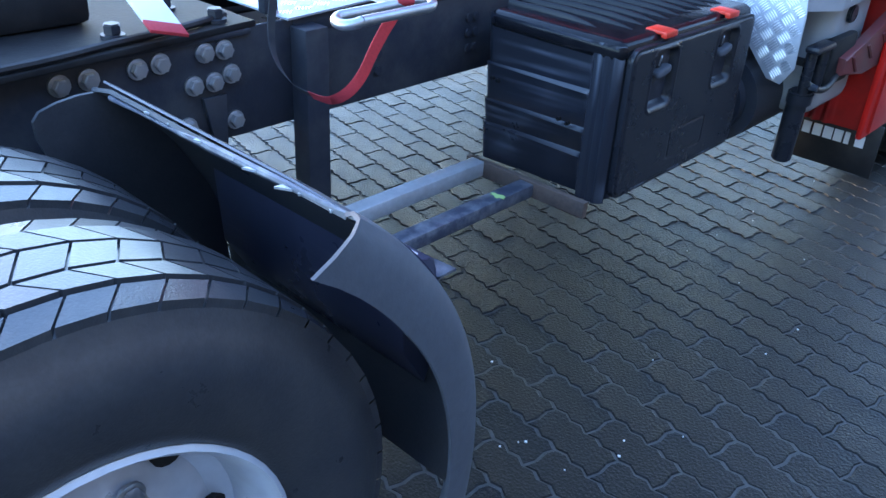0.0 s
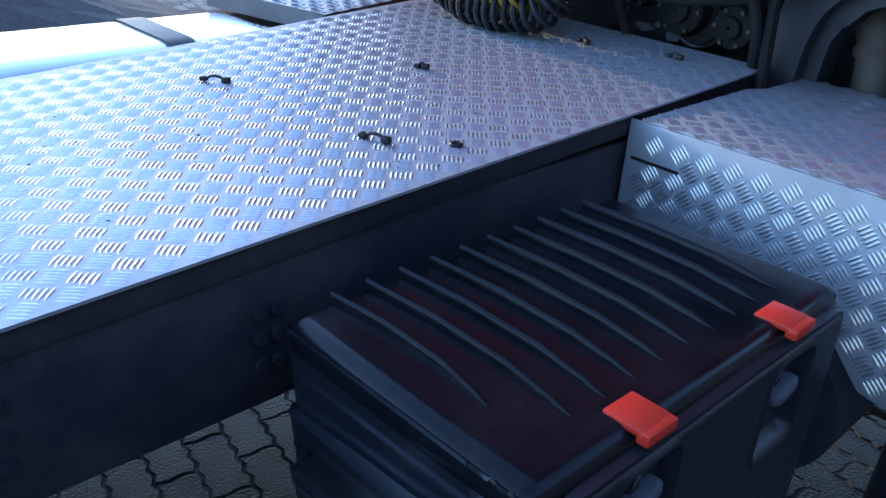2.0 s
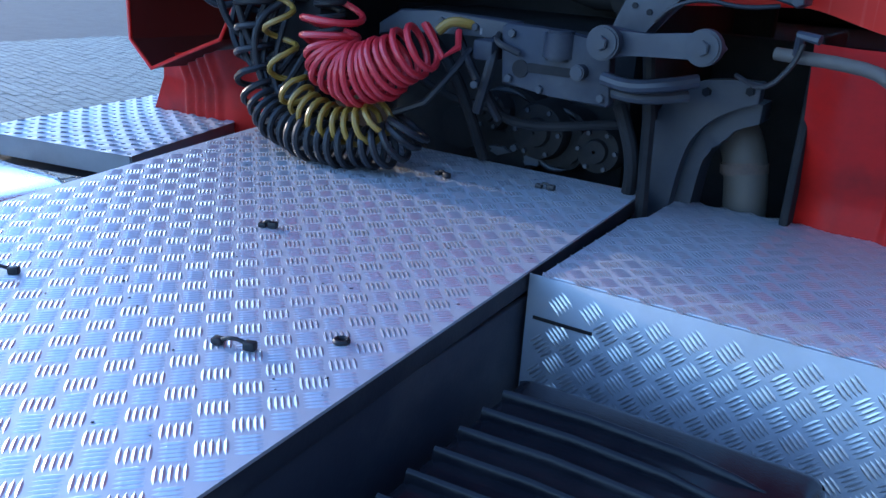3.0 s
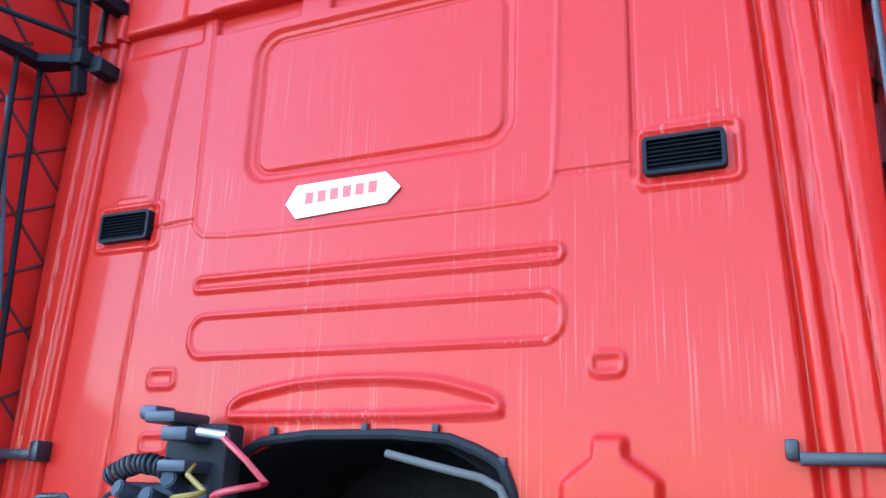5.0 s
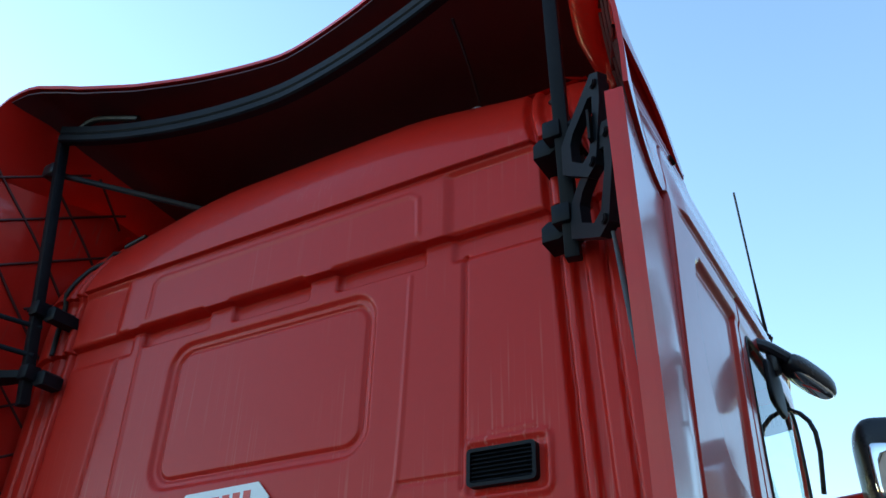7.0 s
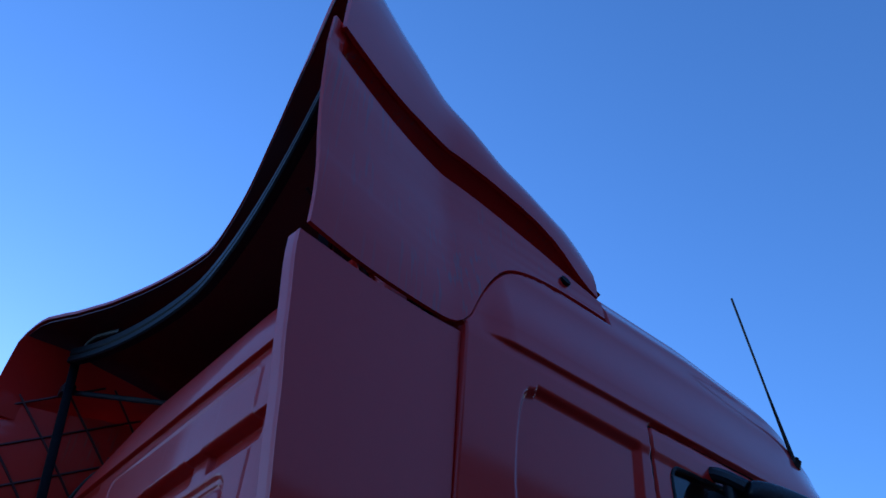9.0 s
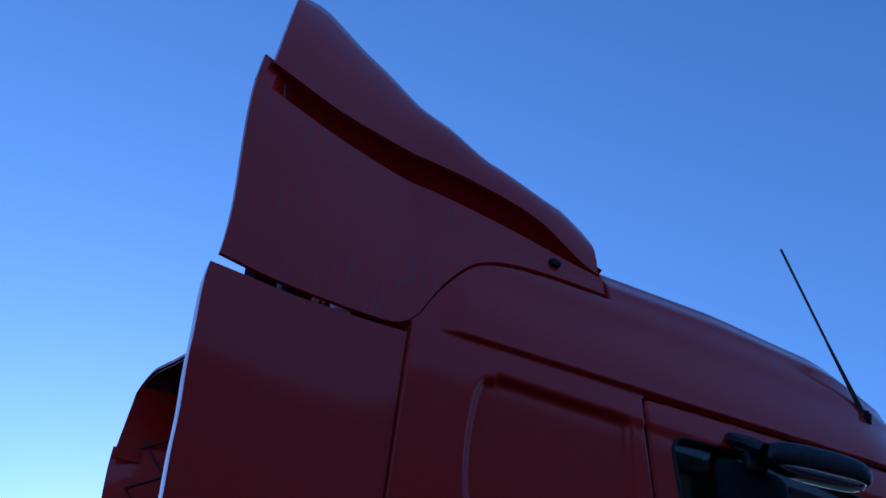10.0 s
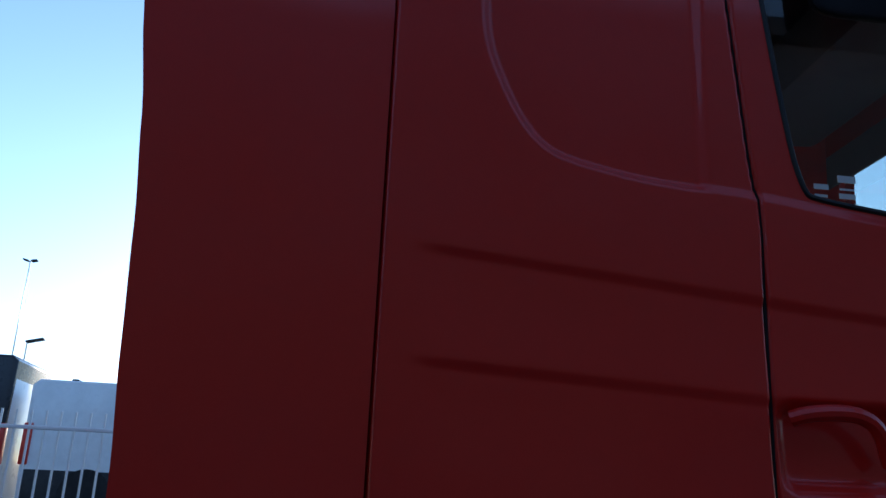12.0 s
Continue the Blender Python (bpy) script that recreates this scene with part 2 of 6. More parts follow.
def prism(outline, a0, a1, axis="y", bevel=0.0, segments=2, bm=None):
    """A flat outline pushed from a0 to a1 along an axis. outline: (x, z) for y, (y, z) for x, (x, y) for z."""
    b = bmesh.new()
    put = {"x": lambda u, v, a: (a, u, v), "y": lambda u, v, a: (u, a, v), "z": lambda u, v, a: (u, v, a)}[axis]
    lo = [b.verts.new(put(u, v, a0)) for u, v in outline]
    hi = [b.verts.new(put(u, v, a1)) for u, v in outline]
    k = len(outline)
    caps = [b.faces.new(lo), b.faces.new(hi)]
    for i in range(k):
        b.faces.new((lo[i], lo[(i + 1) % k], hi[(i + 1) % k], hi[i]))
    if bevel:
        bmesh.ops.bevel(b, geom=[e for f in caps for e in f.edges], offset=bevel, segments=segments, profile=0.5, affect="EDGES")
    return join(bm, b)


def ring_prism(outer, inner, a0, a1, axis="y", bm=None):
    b = bmesh.new()
    put = {"x": lambda u, v, a: (a, u, v), "y": lambda u, v, a: (u, a, v), "z": lambda u, v, a: (u, v, a)}[axis]
    loops = [[b.verts.new(put(u, v, a)) for u, v in line] for line, a in ((outer, a0), (inner, a0), (inner, a1), (outer, a1))]
    k = len(outer)
    for n in range(4):
        p, q = loops[n], loops[(n + 1) % 4]
        for i in range(k):
            b.faces.new((p[i], p[(i + 1) % k], q[(i + 1) % k], q[i]))
    return join(bm, b)


def rounded(u0, u1, v0, v1, r, n=5):
    out = []
    for cu, cv, a0 in ((u1 - r, v1 - r, 0), (u0 + r, v1 - r, 90), (u0 + r, v0 + r, 180), (u1 - r, v0 + r, 270)):
        out += [(cu + r * math.cos(radians(a0 + 90 * i / n)), cv + r * math.sin(radians(a0 + 90 * i / n))) for i in range(n + 1)]
    return out


def tube(points, r, n=10, bm=None, caps=True, smooth=0):
    pts = [Vector(p) for p in points]
    for _ in range(smooth):
        pts = [pts[0]] + [q for a, b in zip(pts, pts[1:]) for q in (a * 0.75 + b * 0.25, a * 0.25 + b * 0.75)] + [pts[-1]]
    b = bmesh.new()
    rings, up = [], None
    for i, p in enumerate(pts):
        d = (pts[min(i + 1, len(pts) - 1)] - pts[max(i - 1, 0)]).normalized()
        if up is None:
            up = d.orthogonal().normalized()
        up = (up - d * up.dot(d)).normalized()
        side = d.cross(up)
        rad = r(i / (len(pts) - 1)) if callable(r) else r
        rings.append([b.verts.new(p + (up * math.cos(2 * math.pi * k / n) + side * math.sin(2 * math.pi * k / n)) * rad) for k in range(n)])
    for p, q in zip(rings, rings[1:]):
        for k in range(n):
            b.faces.new((p[k], p[(k + 1) % n], q[(k + 1) % n], q[k]))
    if caps:
        b.faces.new(rings[0])
        b.faces.new(rings[-1])
    return join(bm, b)


def sheet(f, us, vs, thick, bm=None):
    """A grid of f(u, v) points, given a thickness along its own normals."""
    b = bmesh.new()
    g = [[Vector(f(u, v)) for v in vs] for u in us]
    nu, nv = len(us), len(vs)
    nor = [[(g[min(i + 1, nu - 1)][j] - g[max(i - 1, 0)][j]).cross(g[i][min(j + 1, nv - 1)] - g[i][max(j - 1, 0)]).normalized() for j in range(nv)] for i in range(nu)]
    a = [[b.verts.new(g[i][j]) for j in range(nv)] for i in range(nu)]
    c = [[b.verts.new(g[i][j] - nor[i][j] * thick) for j in range(nv)] for i in range(nu)]
    for i in range(nu - 1):
        for j in range(nv - 1):
            b.faces.new((a[i][j], a[i + 1][j], a[i + 1][j + 1], a[i][j + 1]))
            b.faces.new((c[i][j], c[i][j + 1], c[i + 1][j + 1], c[i + 1][j]))
    for i in range(nu - 1):
        for j in (0, nv - 1):
            b.faces.new((a[i][j], a[i + 1][j], c[i + 1][j], c[i][j]))
    for j in range(nv - 1):
        for i in (0, nu - 1):
            b.faces.new((a[i][j], a[i][j + 1], c[i][j + 1], c[i][j]))
    return join(bm, b)


def cylinder(centre, axis, r, length, n=20, bevel=0.0, bm=None, r2=None):
    b = bmesh.new()
    bmesh.ops.create_cone(b, cap_ends=True, segments=n, radius1=r, radius2=r if r2 is None else r2, depth=length)
    if bevel:
        bmesh.ops.bevel(b, geom=[e for e in b.edges if len({round(v.co.z, 4) for v in e.verts}) == 1], offset=bevel, segments=2, affect="EDGES")
    moved(b, Matrix.Translation(centre) @ Vector(axis).to_track_quat("Z", "Y").to_matrix().to_4x4())
    return join(bm, b)


def lerp(table, u):
    """Smooth reading of a table of (u, value)."""
    if u <= table[0][0]:
        return table[0][1]
    for (a, p), (b, q) in zip(table, table[1:]):
        if u <= b:
            s = (u - a) / (b - a)
            s = s * s * (3 - 2 * s) * 0.4 + s * 0.6
            return p + (q - p) * s
    return table[-1][1]


def steps(a, b, n):
    return [a + (b - a) * i / n for i in range(n + 1)]


def blob(centre, size, turn, bm=None, power=0.7):
    b = bmesh.new()
    bmesh.ops.create_uvsphere(b, u_segments=24, v_segments=14, radius=1)
    for v in b.verts:
        v.co = Vector([math.copysign(abs(c) ** power, c) for c in v.co])
    moved(b, Matrix.Translation(centre) @ turn @ Matrix.Diagonal((*size, 1)))
    return join(bm, b)


# ---- shape helpers for pressed sheet metal ----
def sd_round(u, v, u0, u1, v0, v1, r):
    """Signed distance to a rounded rectangle, negative inside."""
    qu, qv = abs(u - (u0 + u1) / 2) - (u1 - u0) / 2 + r, abs(v - (v0 + v1) / 2) - (v1 - v0) / 2 + r
    return math.hypot(max(qu, 0), max(qv, 0)) + min(max(qu, qv), 0) - r


def sd_line(u, v, line):
    best = 9.0
    for (a, b), (c, d) in zip(line, line[1:]):
        du, dv = c - a, d - b
        s = max(0.0, min(1.0, ((u - a) * du + (v - b) * dv) / (du * du + dv * dv)))
        best = min(best, math.hypot(u - a - s * du, v - b - s * dv))
    return best


def inside(u, v, outline):
    hit, k = False, len(outline)
    for i in range(k):
        (a, b), (c, d) = outline[i], outline[(i + 1) % k]
        if (b > v) != (d > v) and u < (c - a) * (v - b) / (d - b) + a:
            hit = not hit
    return hit


def bead(d, w):
    return max(0.0, 1 - (d / w) ** 2) ** 2 if abs(d) < w else 0.0


def ease(d, w):
    """0 below -w, 1 above w."""
    s = max(0.0, min(1.0, (d + w) / (2 * w)))
    return s * s * (3 - 2 * s)


def arc(points, rounds=3):
    pts = list(points)
    for _ in range(rounds):
        pts = [pts[0]] + [q for a, b in zip(pts, pts[1:]) for q in (tuple(0.75 * s + 0.25 * t for s, t in zip(a, b)), tuple(0.25 * s + 0.75 * t for s, t in zip(a, b)))] + [pts[-1]]
    return pts


def pressed(f, us, vs, keep=None):
    """A fine sheet of f(u, v) points with the faces left out where keep says so."""
    verts = [f(u, v) for u in us for v in vs]
    nv = len(vs)
    faces = []
    for i in range(len(us) - 1):
        for j in range(nv - 1):
            if keep is None or keep((us[i] + us[i + 1]) / 2, (vs[j] + vs[j + 1]) / 2):
                faces.append((i * nv + j, (i + 1) * nv + j, (i + 1) * nv + j + 1, i * nv + j + 1))
    me = bpy.data.meshes.new("pressed")
    me.from_pydata(verts, [], faces)
    me.polygons.foreach_set("use_smooth", [True] * len(faces))
    me.update()
    return me


# ---- ground ----
PAVE = Matrix.Rotation(radians(-11), 4, "Z")
bm = bmesh.new()
bmesh.ops.create_grid(bm, x_segments=4, y_segments=4, size=1500)
ground = part("ground", bm, JOINT)
ground.location.z = -0.0035
tagged(ground, "dark sandy paved yard seen up to the horizon", "ground", kind="structure")

# ---- tractor truck ----
truck = thing("tractor_truck", (0, 0, 0), "red tractor truck with high sleeper cab and bare chassis", "truck")

# chassis rails with a lower flange, run of bolts on the near one
for s, x in ((1, 0.49), (-1, -0.53)):
    bm = box(x - 0.012, x, -4.3, 1.2, 0.75, 1.0, 0.003)
    box(x - (0.08 if s > 0 else -0.07), x - 0.001, -4.3, 1.2, 0.745, 0.757, 0.003, bm=bm)
    part("chassis_rail", bm, FRAME, truck)
for y in (-3.1, -0.35):
    part("cross_member", box(-0.52, 0.48, y - 0.06, y + 0.06, 0.78, 0.95, 0.01), DIRT_SHADE, truck)
bm = cylinder((0, -1.6, 0.62), (0, 1, 0), 0.06, 2.6, 16)
part("drive_shaft", bm, DIRT_SHADE, truck)


def bolt_head(r=0.017, depth=0.016):
    b = cylinder((0, 0, 0.003), (0, 0, 1), r * 1.35, 0.006, 14)
    return cylinder((0, 0, 0.006 + depth / 2), (0, 0, 1), r, depth, 6, 0.002, bm=b)


BOLT = finish(bolt_head(), "bolt")
for y, z in ((-2.351, 0.957), (-2.404, 0.955), (-2.192, 0.960), (-2.242, 0.961), (-2.276, 0.892), (-2.224, 0.891), (-2.178, 0.902), (-2.176, 0.790), (-2.51, 0.954), (-2.57, 0.953), (-2.30, 0.80)):
    b = part("bolt", BOLT, STEEL, truck)
    b.location, b.rotation_euler = (0.491, y, z), (0, radians(90), 0)
RIVET = finish(cylinder((0, 0, 0.004), (0, 0, 1), 0.013, 0.008, 10, 0.002), "rivet")
for y in (-1.72, -1.36, -1.33):
    for z in (0.82, 0.865, 0.91):
        b = part("rivet", RIVET, FRAME, truck)
        b.location, b.rotation_euler = (0.491, y, z), (0, radians(90), 0)

# ---- deck of tread plate on the chassis ----
DECK_SLOPE = 0.04


def deck_z(y):
    return 1.087 + DECK_SLOPE * y


deck = thing("deck_plate", (0, -1, 1.04), "silver aluminium tread plate deck lying over the chassis rails", "deck plate")
outline = [(0.505, -2.02), (0.505, 0.06), (-0.585, 0.06), (-0.46, -1.3), (-0.45, -2.02)]
bm = prism(outline, -0.005, 0.0, "z")
for v in bm.verts:
    v.co.z += deck_z(v.co.y)
part("plate", bm, ALU, deck, smooth=False)
part("edge_frame", moved(box(0.455, 0.495, -2.0, 0.05, -0.05, -0.006, 0.003), Matrix.Translation((0, 0, 1.087)) @ Matrix.Rotation(math.atan(DECK_SLOPE), 4, "X")), FRAME, deck)


def treads(place, region, pitch, length, width, height):
    """Five-bar tread pattern, set at 45 degrees to the sheet. place(u, v, h) gives a point; region: bounds and a test for where there is plate."""
    verts, faces = [], []
    (u0, u1), (v0, v1) = region[0]
    c = math.sqrt(0.5)
    span = int((u1 - u0 + v1 - v0) / pitch) + 2
    for i in range(-span, span):
        for j in range(-span, span):
            a, b = i * pitch, j * pitch
            u, v = (u0 + u1) / 2 + (a - b) * c, (v0 + v1) / 2 + (a + b) * c
            if not (u0 + 0.008 < u < u1 - 0.008 and v0 + 0.008 < v < v1 - 0.008 and region[1](u, v)):
                continue
            turn = (i + j) % 2
            for k in range(5):
                off = (k - 2) * pitch * 0.195
                ca, cb = (a + off, b) if turn else (a, b + off)
                base = len(verts)
                for s, w, h in ((-1, 0, 0), (-0.45, 1, 0), (0.45, 1, 0), (1, 0, 0), (0.45, -1, 0), (-0.45, -1, 0), (-0.45, 0, 1), (0.45, 0, 1)):
                    da, db = (w * width / 2, s * length / 2) if turn else (s * length / 2, w * width / 2)
                    verts.append(place((u0 + u1) / 2 + (ca + da - cb - db) * c, (v0 + v1) / 2 + (ca + da + cb + db) * c, h * height))
                for f in ((0, 1, 6), (1, 2, 7, 6), (2, 3, 7), (3, 4, 7), (4, 5, 6, 7), (5, 0, 6)):
                    faces.append(tuple(base + q for q in f))
    me = bpy.data.meshes.new("treads")
    me.from_pydata(verts, [], faces)
    me.update()
    return me


def tread_part(parent, place, region, pitch=0.041):
    me = treads(place, region, pitch, pitch * 0.84, pitch * 0.14, 0.0011)
    ob = part("treads", me, TREAD, parent)
    ob["kind"] = "stuff"
    return ob


def cable_tie(x, y, turn, tail):
    t = thing("cable_tie", (x, y, deck_z(y)), "black cut cable tie knot through the deck plate", "cable tie", group="cable ties on the deck")
    m = Matrix.Translation((x, y, deck_z(y) + 0.004)) @ Matrix.Rotation(radians(turn), 4, "Z")
    part("knot", moved(box(-0.009, 0.009, -0.007, 0.007, -0.004, 0.009, 0.003), m), RUBBER, t)
    part("band", moved(tube([(0, 0, 0.004), (tail * 0.5, 0.004, 0.012), (tail, 0, 0.0)], 0.0032, 6, smooth=1), m), RUBBER, t)
    part("stub", moved(box(tail - 0.008, tail + 0.008, -0.007, 0.008, -0.004, 0.006, 0.003), m), RUBBER, t)


for spot in ((0.326, -0.99, 195, 0.05), (-0.156, -1.03, 215, 0.05), (0.333, -0.06, 180, 0.03), (0.10, -0.13, 160, 0.03), (0.02, -0.62, 200, 0.02)):
    cable_tie(*spot)
rng = random.Random(11)
specks_v, specks_f = [], []
for k in range(130):
    x, y, r = rng.uniform(-0.4, 0.49), -2.0 * rng.random() ** 1.6, rng.uniform(0.0012, 0.004)
    base = len(specks_v)
    specks_v += [(x + r * rng.uniform(0.5, 1.3) * math.cos(a), y + r * rng.uniform(0.5, 1.3) * math.sin(a), deck_z(y) + 0.0006) for a in steps(0, 5.3, 5)] + [(x, y, deck_z(y) + 0.0016)]
    specks_f += [(base + i, base + (i + 1) % 6, base + 6) for i in range(6)]
me = bpy.data.meshes.new("deck_dirt")
me.from_pydata(specks_v, [], specks_f)
dirt = part("deck_dirt", me, DIRT_SHADE, None)
tagged(dirt, "dark specks of dirt scattered on the deck plate", "dirt", kind="stuff")
ring = thing("rubber_ring", (0.413, -0.90, deck_z(-0.9)), "small black rubber ring pressed into the deck plate", "ring")
part("ring", tube([(0.413 + 0.009 * math.cos(a), -0.90 + 0.009 * math.sin(a), deck_z(-0.9) + 0.003) for a in steps(0, 2 * math.pi, 16)], 0.004, 8, caps=False), RUBBER, ring)
tread_part(deck, lambda u, v, h: (u, v, deck_z(v) + h), (((-0.575, 0.495), (-2.0, 0.05)), lambda u, v: u > -0.57 + 0.092 * -min(v, 0) * (1.0 if v > -1.3 else 1.3 / -v) + 0.01))

# ---- storage box on the side of the chassis ----
def storage_box():
    t = thing("storage_box", (0.82, -1.02, 0.5), "black ribbed plastic storage box with two red latches", "storage box")
    x0, x1, y0, y1, z0, z1 = 0.585, 1.035, -1.385, -0.655, 0.505, 0.962
    body = part("body", box(x0 + 0.004, x1, y0 + 0.034, y1 - 0.034, z0, z1 - 0.012, 0.02, 3), SCUFFED, t)
    # ends: four shelving bands, each proud at its top and falling back towards its foot, beside an upright corner
    bands = (0.508, 0.625, 0.696, 0.806, 0.935)

    def shell(y, s):
        def at(x, z):
            f = lerp([(x0, 0.35), (x0 + 0.2, 0.75), (x1 - 0.10, 1.0)], x) * (1 - ease(x - x1 + 0.088, 0.006))
            lo, hi = next(((a, b) for a, b in zip(bands, bands[1:]) if z < b), bands[-2:])
            d = 0.034 * f * max(0, 1 - (z - lo) / (hi - lo)) ** 0.8 * (1 - ease(z - 0.925, 0.008))
            d += 0.004 * bead(x - x1 + 0.055, 0.007) + 0.004 * bead(x - x1 + 0.030, 0.006)
            d += 0.020 * max(0, (x - x1 + 0.022) / 0.022) ** 2 + 0.014 * max(0, (x0 + 0.02 - x) / 0.02) ** 2
            return (x, y - s * d, z)
        return at
    zs = sorted(steps(0.508, 0.95, 90) + [b + e for b in bands[1:-1] for e in (-0.0006, 0.0006)])
    for y, s in ((y0, -1), (y1, 1)):
        part("end_shell", pressed(shell(y, s), steps(x0, x1, 60), zs, lambda x, z: x < x1 - 0.09), SCUFFED, body, "ribbed end with pale scuff marks")
        part("corner_post", pressed(shell(y, s), steps(x1 - 0.093, x1, 24), zs), SCUFFED_POST, body, "scuffed upright corner")
    for x, z in ((0.865, 0.712), (0.895, 0.707), (0.62, 0.765), (0.64, 0.762)):
        part("hole", cylinder((x, y0 + 0.004, z), (0, 1, 0), 0.006, 0.012, 10), DIRT_SHADE, body)
    # lid: rounded shell with narrow ribs that run from the back to the front rim
    lid = part("lid", box(x0, x1 + 0.004, y0 - 0.002, y1 + 0.002, z1 - 0.062, z1, 0.029, 6), GLOSS_BLACK, t)
    for k in range(10):
        y = y0 + 0.075 + k * 0.062
        ln = 0.375 if k else 0.30
        b = bmesh.new()
        rows = []
        for f, h, w in ((0.0, 1.0, 1.0), (0.35, 1.0, 0.95), (0.7, 0.85, 0.85), (0.9, 0.5, 0.65), (1.0, 0.05, 0.4)):
            bow = 0.012 * math.sin(math.pi * f)
            rows.append([b.verts.new((x0 + 0.015 + ln * f, y + bow + w * dy, z1 - 0.003 + (0.003 + 0.015 * h) * dz)) for dy, dz in ((-0.0075, 0), (-0.0050, 0.80), (-0.0026, 0.98), (0.0, 1.03), (0.0026, 0.98), (0.0050, 0.80), (0.0075, 0))])
        for p, q in zip(rows, rows[1:]):
            for e in range(6):
                b.faces.new((p[e], q[e], q[e + 1], p[e + 1]))
        b.faces.new(rows[0][::-1])
        b.faces.new(rows[-1])
        bmesh.ops.recalc_face_normals(b, faces=b.faces[:])
        part("rib", b, GLOSS_BLACK, lid)
    # door with rounded outline and two recessed latches
    rim = rounded(y0 + 0.028, y1 - 0.012, z0 + 0.014, z1 - 0.022, 0.035, 6)
    wells = [(-1.277, -1.105, 0.752, 0.938), (-0.925, -0.742, 0.748, 0.935)]
    b = ring_prism(rim, rounded(y0 + 0.04, y1 - 0.024, z0 + 0.026, z1 - 0.034, 0.03, 6), x1, x1 + 0.018, "x")
    door = part("door", b, BLACK, t)
    marks = [((a + c) / 2, lo, hi) for a, c, lo, hi in wells]

    def skin(y, z):
        d = sd_round(y, z, y0 + 0.028, y1 - 0.012, z0 + 0.014, z1 - 0.022, 0.035)
        x = x1 + 0.022 - 0.014 * ease(d + 0.006, 0.008)
        for ym, lo, hi in marks:
            e = sd_round(y, z, ym - 0.062, ym + 0.062, lo, hi - 0.02, 0.024)
            x -= 0.034 * (1 - ease(e + 0.006, 0.007)) * lerp([(lo, 0.0), (lo + 0.022, 0.7), (lo + 0.06, 1.0)], z)
            x += 0.003 * bead(e - 0.004, 0.006)
        x -= 0.003 * bead(sd_round(y, z, -1.087, -0.888, 0.576, 0.662, 0.008), 0.004)
        return (x, y, z)
    part("door_skin", pressed(skin, steps(y0 + 0.028, y1 - 0.012, 190), steps(z0 + 0.014, z1 - 0.022, 120), lambda y, z: sd_round(y, z, y0 + 0.028, y1 - 0.012, z0 + 0.014, z1 - 0.022, 0.035) < 0.001), BLACK, door)
    for ym, lo, hi in marks:
        turn = Matrix.Rotation(radians(12), 4, "X")
        part("door_handle", blob((x1 + 0.010, ym + 0.006, lo + 0.103), (0.016, 0.036, 0.013), turn, power=0.6), LIP_GREY, door, "grey pull handle")
        part("handle_neck", box(x1 - 0.016, x1 + 0.008, ym - 0.012, ym + 0.016, lo + 0.085, lo + 0.118, 0.006), DIRT_SHADE, door)
        part("key_tab", tube([(x1 + 0.002, ym, lo + 0.112), (x1 + 0.008, ym - 0.004, lo + 0.138), (x1 + 0.006, ym + 0.004, lo + 0.146), (x1 + 0.004, ym + 0.005, lo + 0.13)], 0.0022, 6, smooth=1), STEEL, door, "bright wire key")
        b = box(x1 - 0.045, x1 + 0.010, ym - 0.022, ym + 0.038, z1 - 0.006, z1 + 0.004, 0.003)
        box(x1 + 0.004, x1 + 0.022, ym - 0.022, ym + 0.038, z1 - 0.014, z1 + 0.003, 0.003, bm=b)
        part("latch", b, RED_PLASTIC, t, "bright red rubber latch")
    # Three thin pale dashes along the door's lower edge.
    for y in (-1.27, -1.07, -0.88):
        part("pale_dash", box(x1 + 0.0225, x1 + 0.0245, y, y + 0.075, z0 + 0.024, z0 + 0.028, 0.001), LIP_GREY, door)
    return t


storage_box()

# ---- bracket of bars behind the box ----
bracket = thing("box_bracket", (0.7, -1.7, 0.49), "welded steel bar bracket with worn paint under the chassis", "bracket")
b = box(0.4905, 0.552, -2.005, -1.935, 0.47, 0.985, 0.004)
part("post", b, FRAME, bracket)
b = prism([(0.49, -2.005), (0.972, -1.962), (0.972, -1.895), (0.49, -1.935)], 0.474, 0.482, "z", 0.001)
prism([(0.49, -2.005), (0.972, -1.962), (0.972, -1.954), (0.49, -1.997)], 0.42, 0.482, "z", 0.001, bm=b)
part("angle_arm", b, BLUEBAR, bracket)
part("weld", prism([(0.55, -1.965), (0.60, -1.97), (0.64, -1.945), (0.63, -1.92), (0.585, -1.915), (0.56, -1.93)], 0.4825, 0.4865, "z", 0.001), RUST, bracket, "rusty weld seam")
for x, y in ((0.70, -1.955), (0.86, -1.935), (0.76, -1.93)):
    part("hole", cylinder((x, y, 0.4826), (0, 0, 1), 0.006, 0.002, 12), DIRT_SHADE, bracket)
part("rear_bar", moved(box(0.585, 0.637, -1.94, -1.40, 0.466, 0.512, 0.004), Matrix.Identity(4)), GALV, bracket, "bare galvanised bar")
part("front_bar", box(0.775, 0.828, -1.935, -1.40, 0.466, 0.506, 0.004), BLUEBAR, bracket, "blue-grey painted bar")
part("cross_bar", box(0.565, 1.005, -1.412, -1.39, 0.462, 0.512, 0.003), RUST, bracket, "rusty flat bar")
for x, y, r in ((0.66, -1.95, 0.03), (0.80, -1.95, 0.035), (0.81, -1.55, 0.02)):
    o = [(x + 1.5 * r * random.uniform(0.35, 1.0) * math.cos(a), y + 0.8 * r * random.uniform(0.35, 1.0) * math.sin(a)) for a in steps(0, 5.9, 17)]
    part("paint_patch", prism(o, 0.4825 if y < -1.8 else 0.5062, 0.4835 if y < -1.8 else 0.5072, "z"), GREEN, bracket, "flaked green paint")

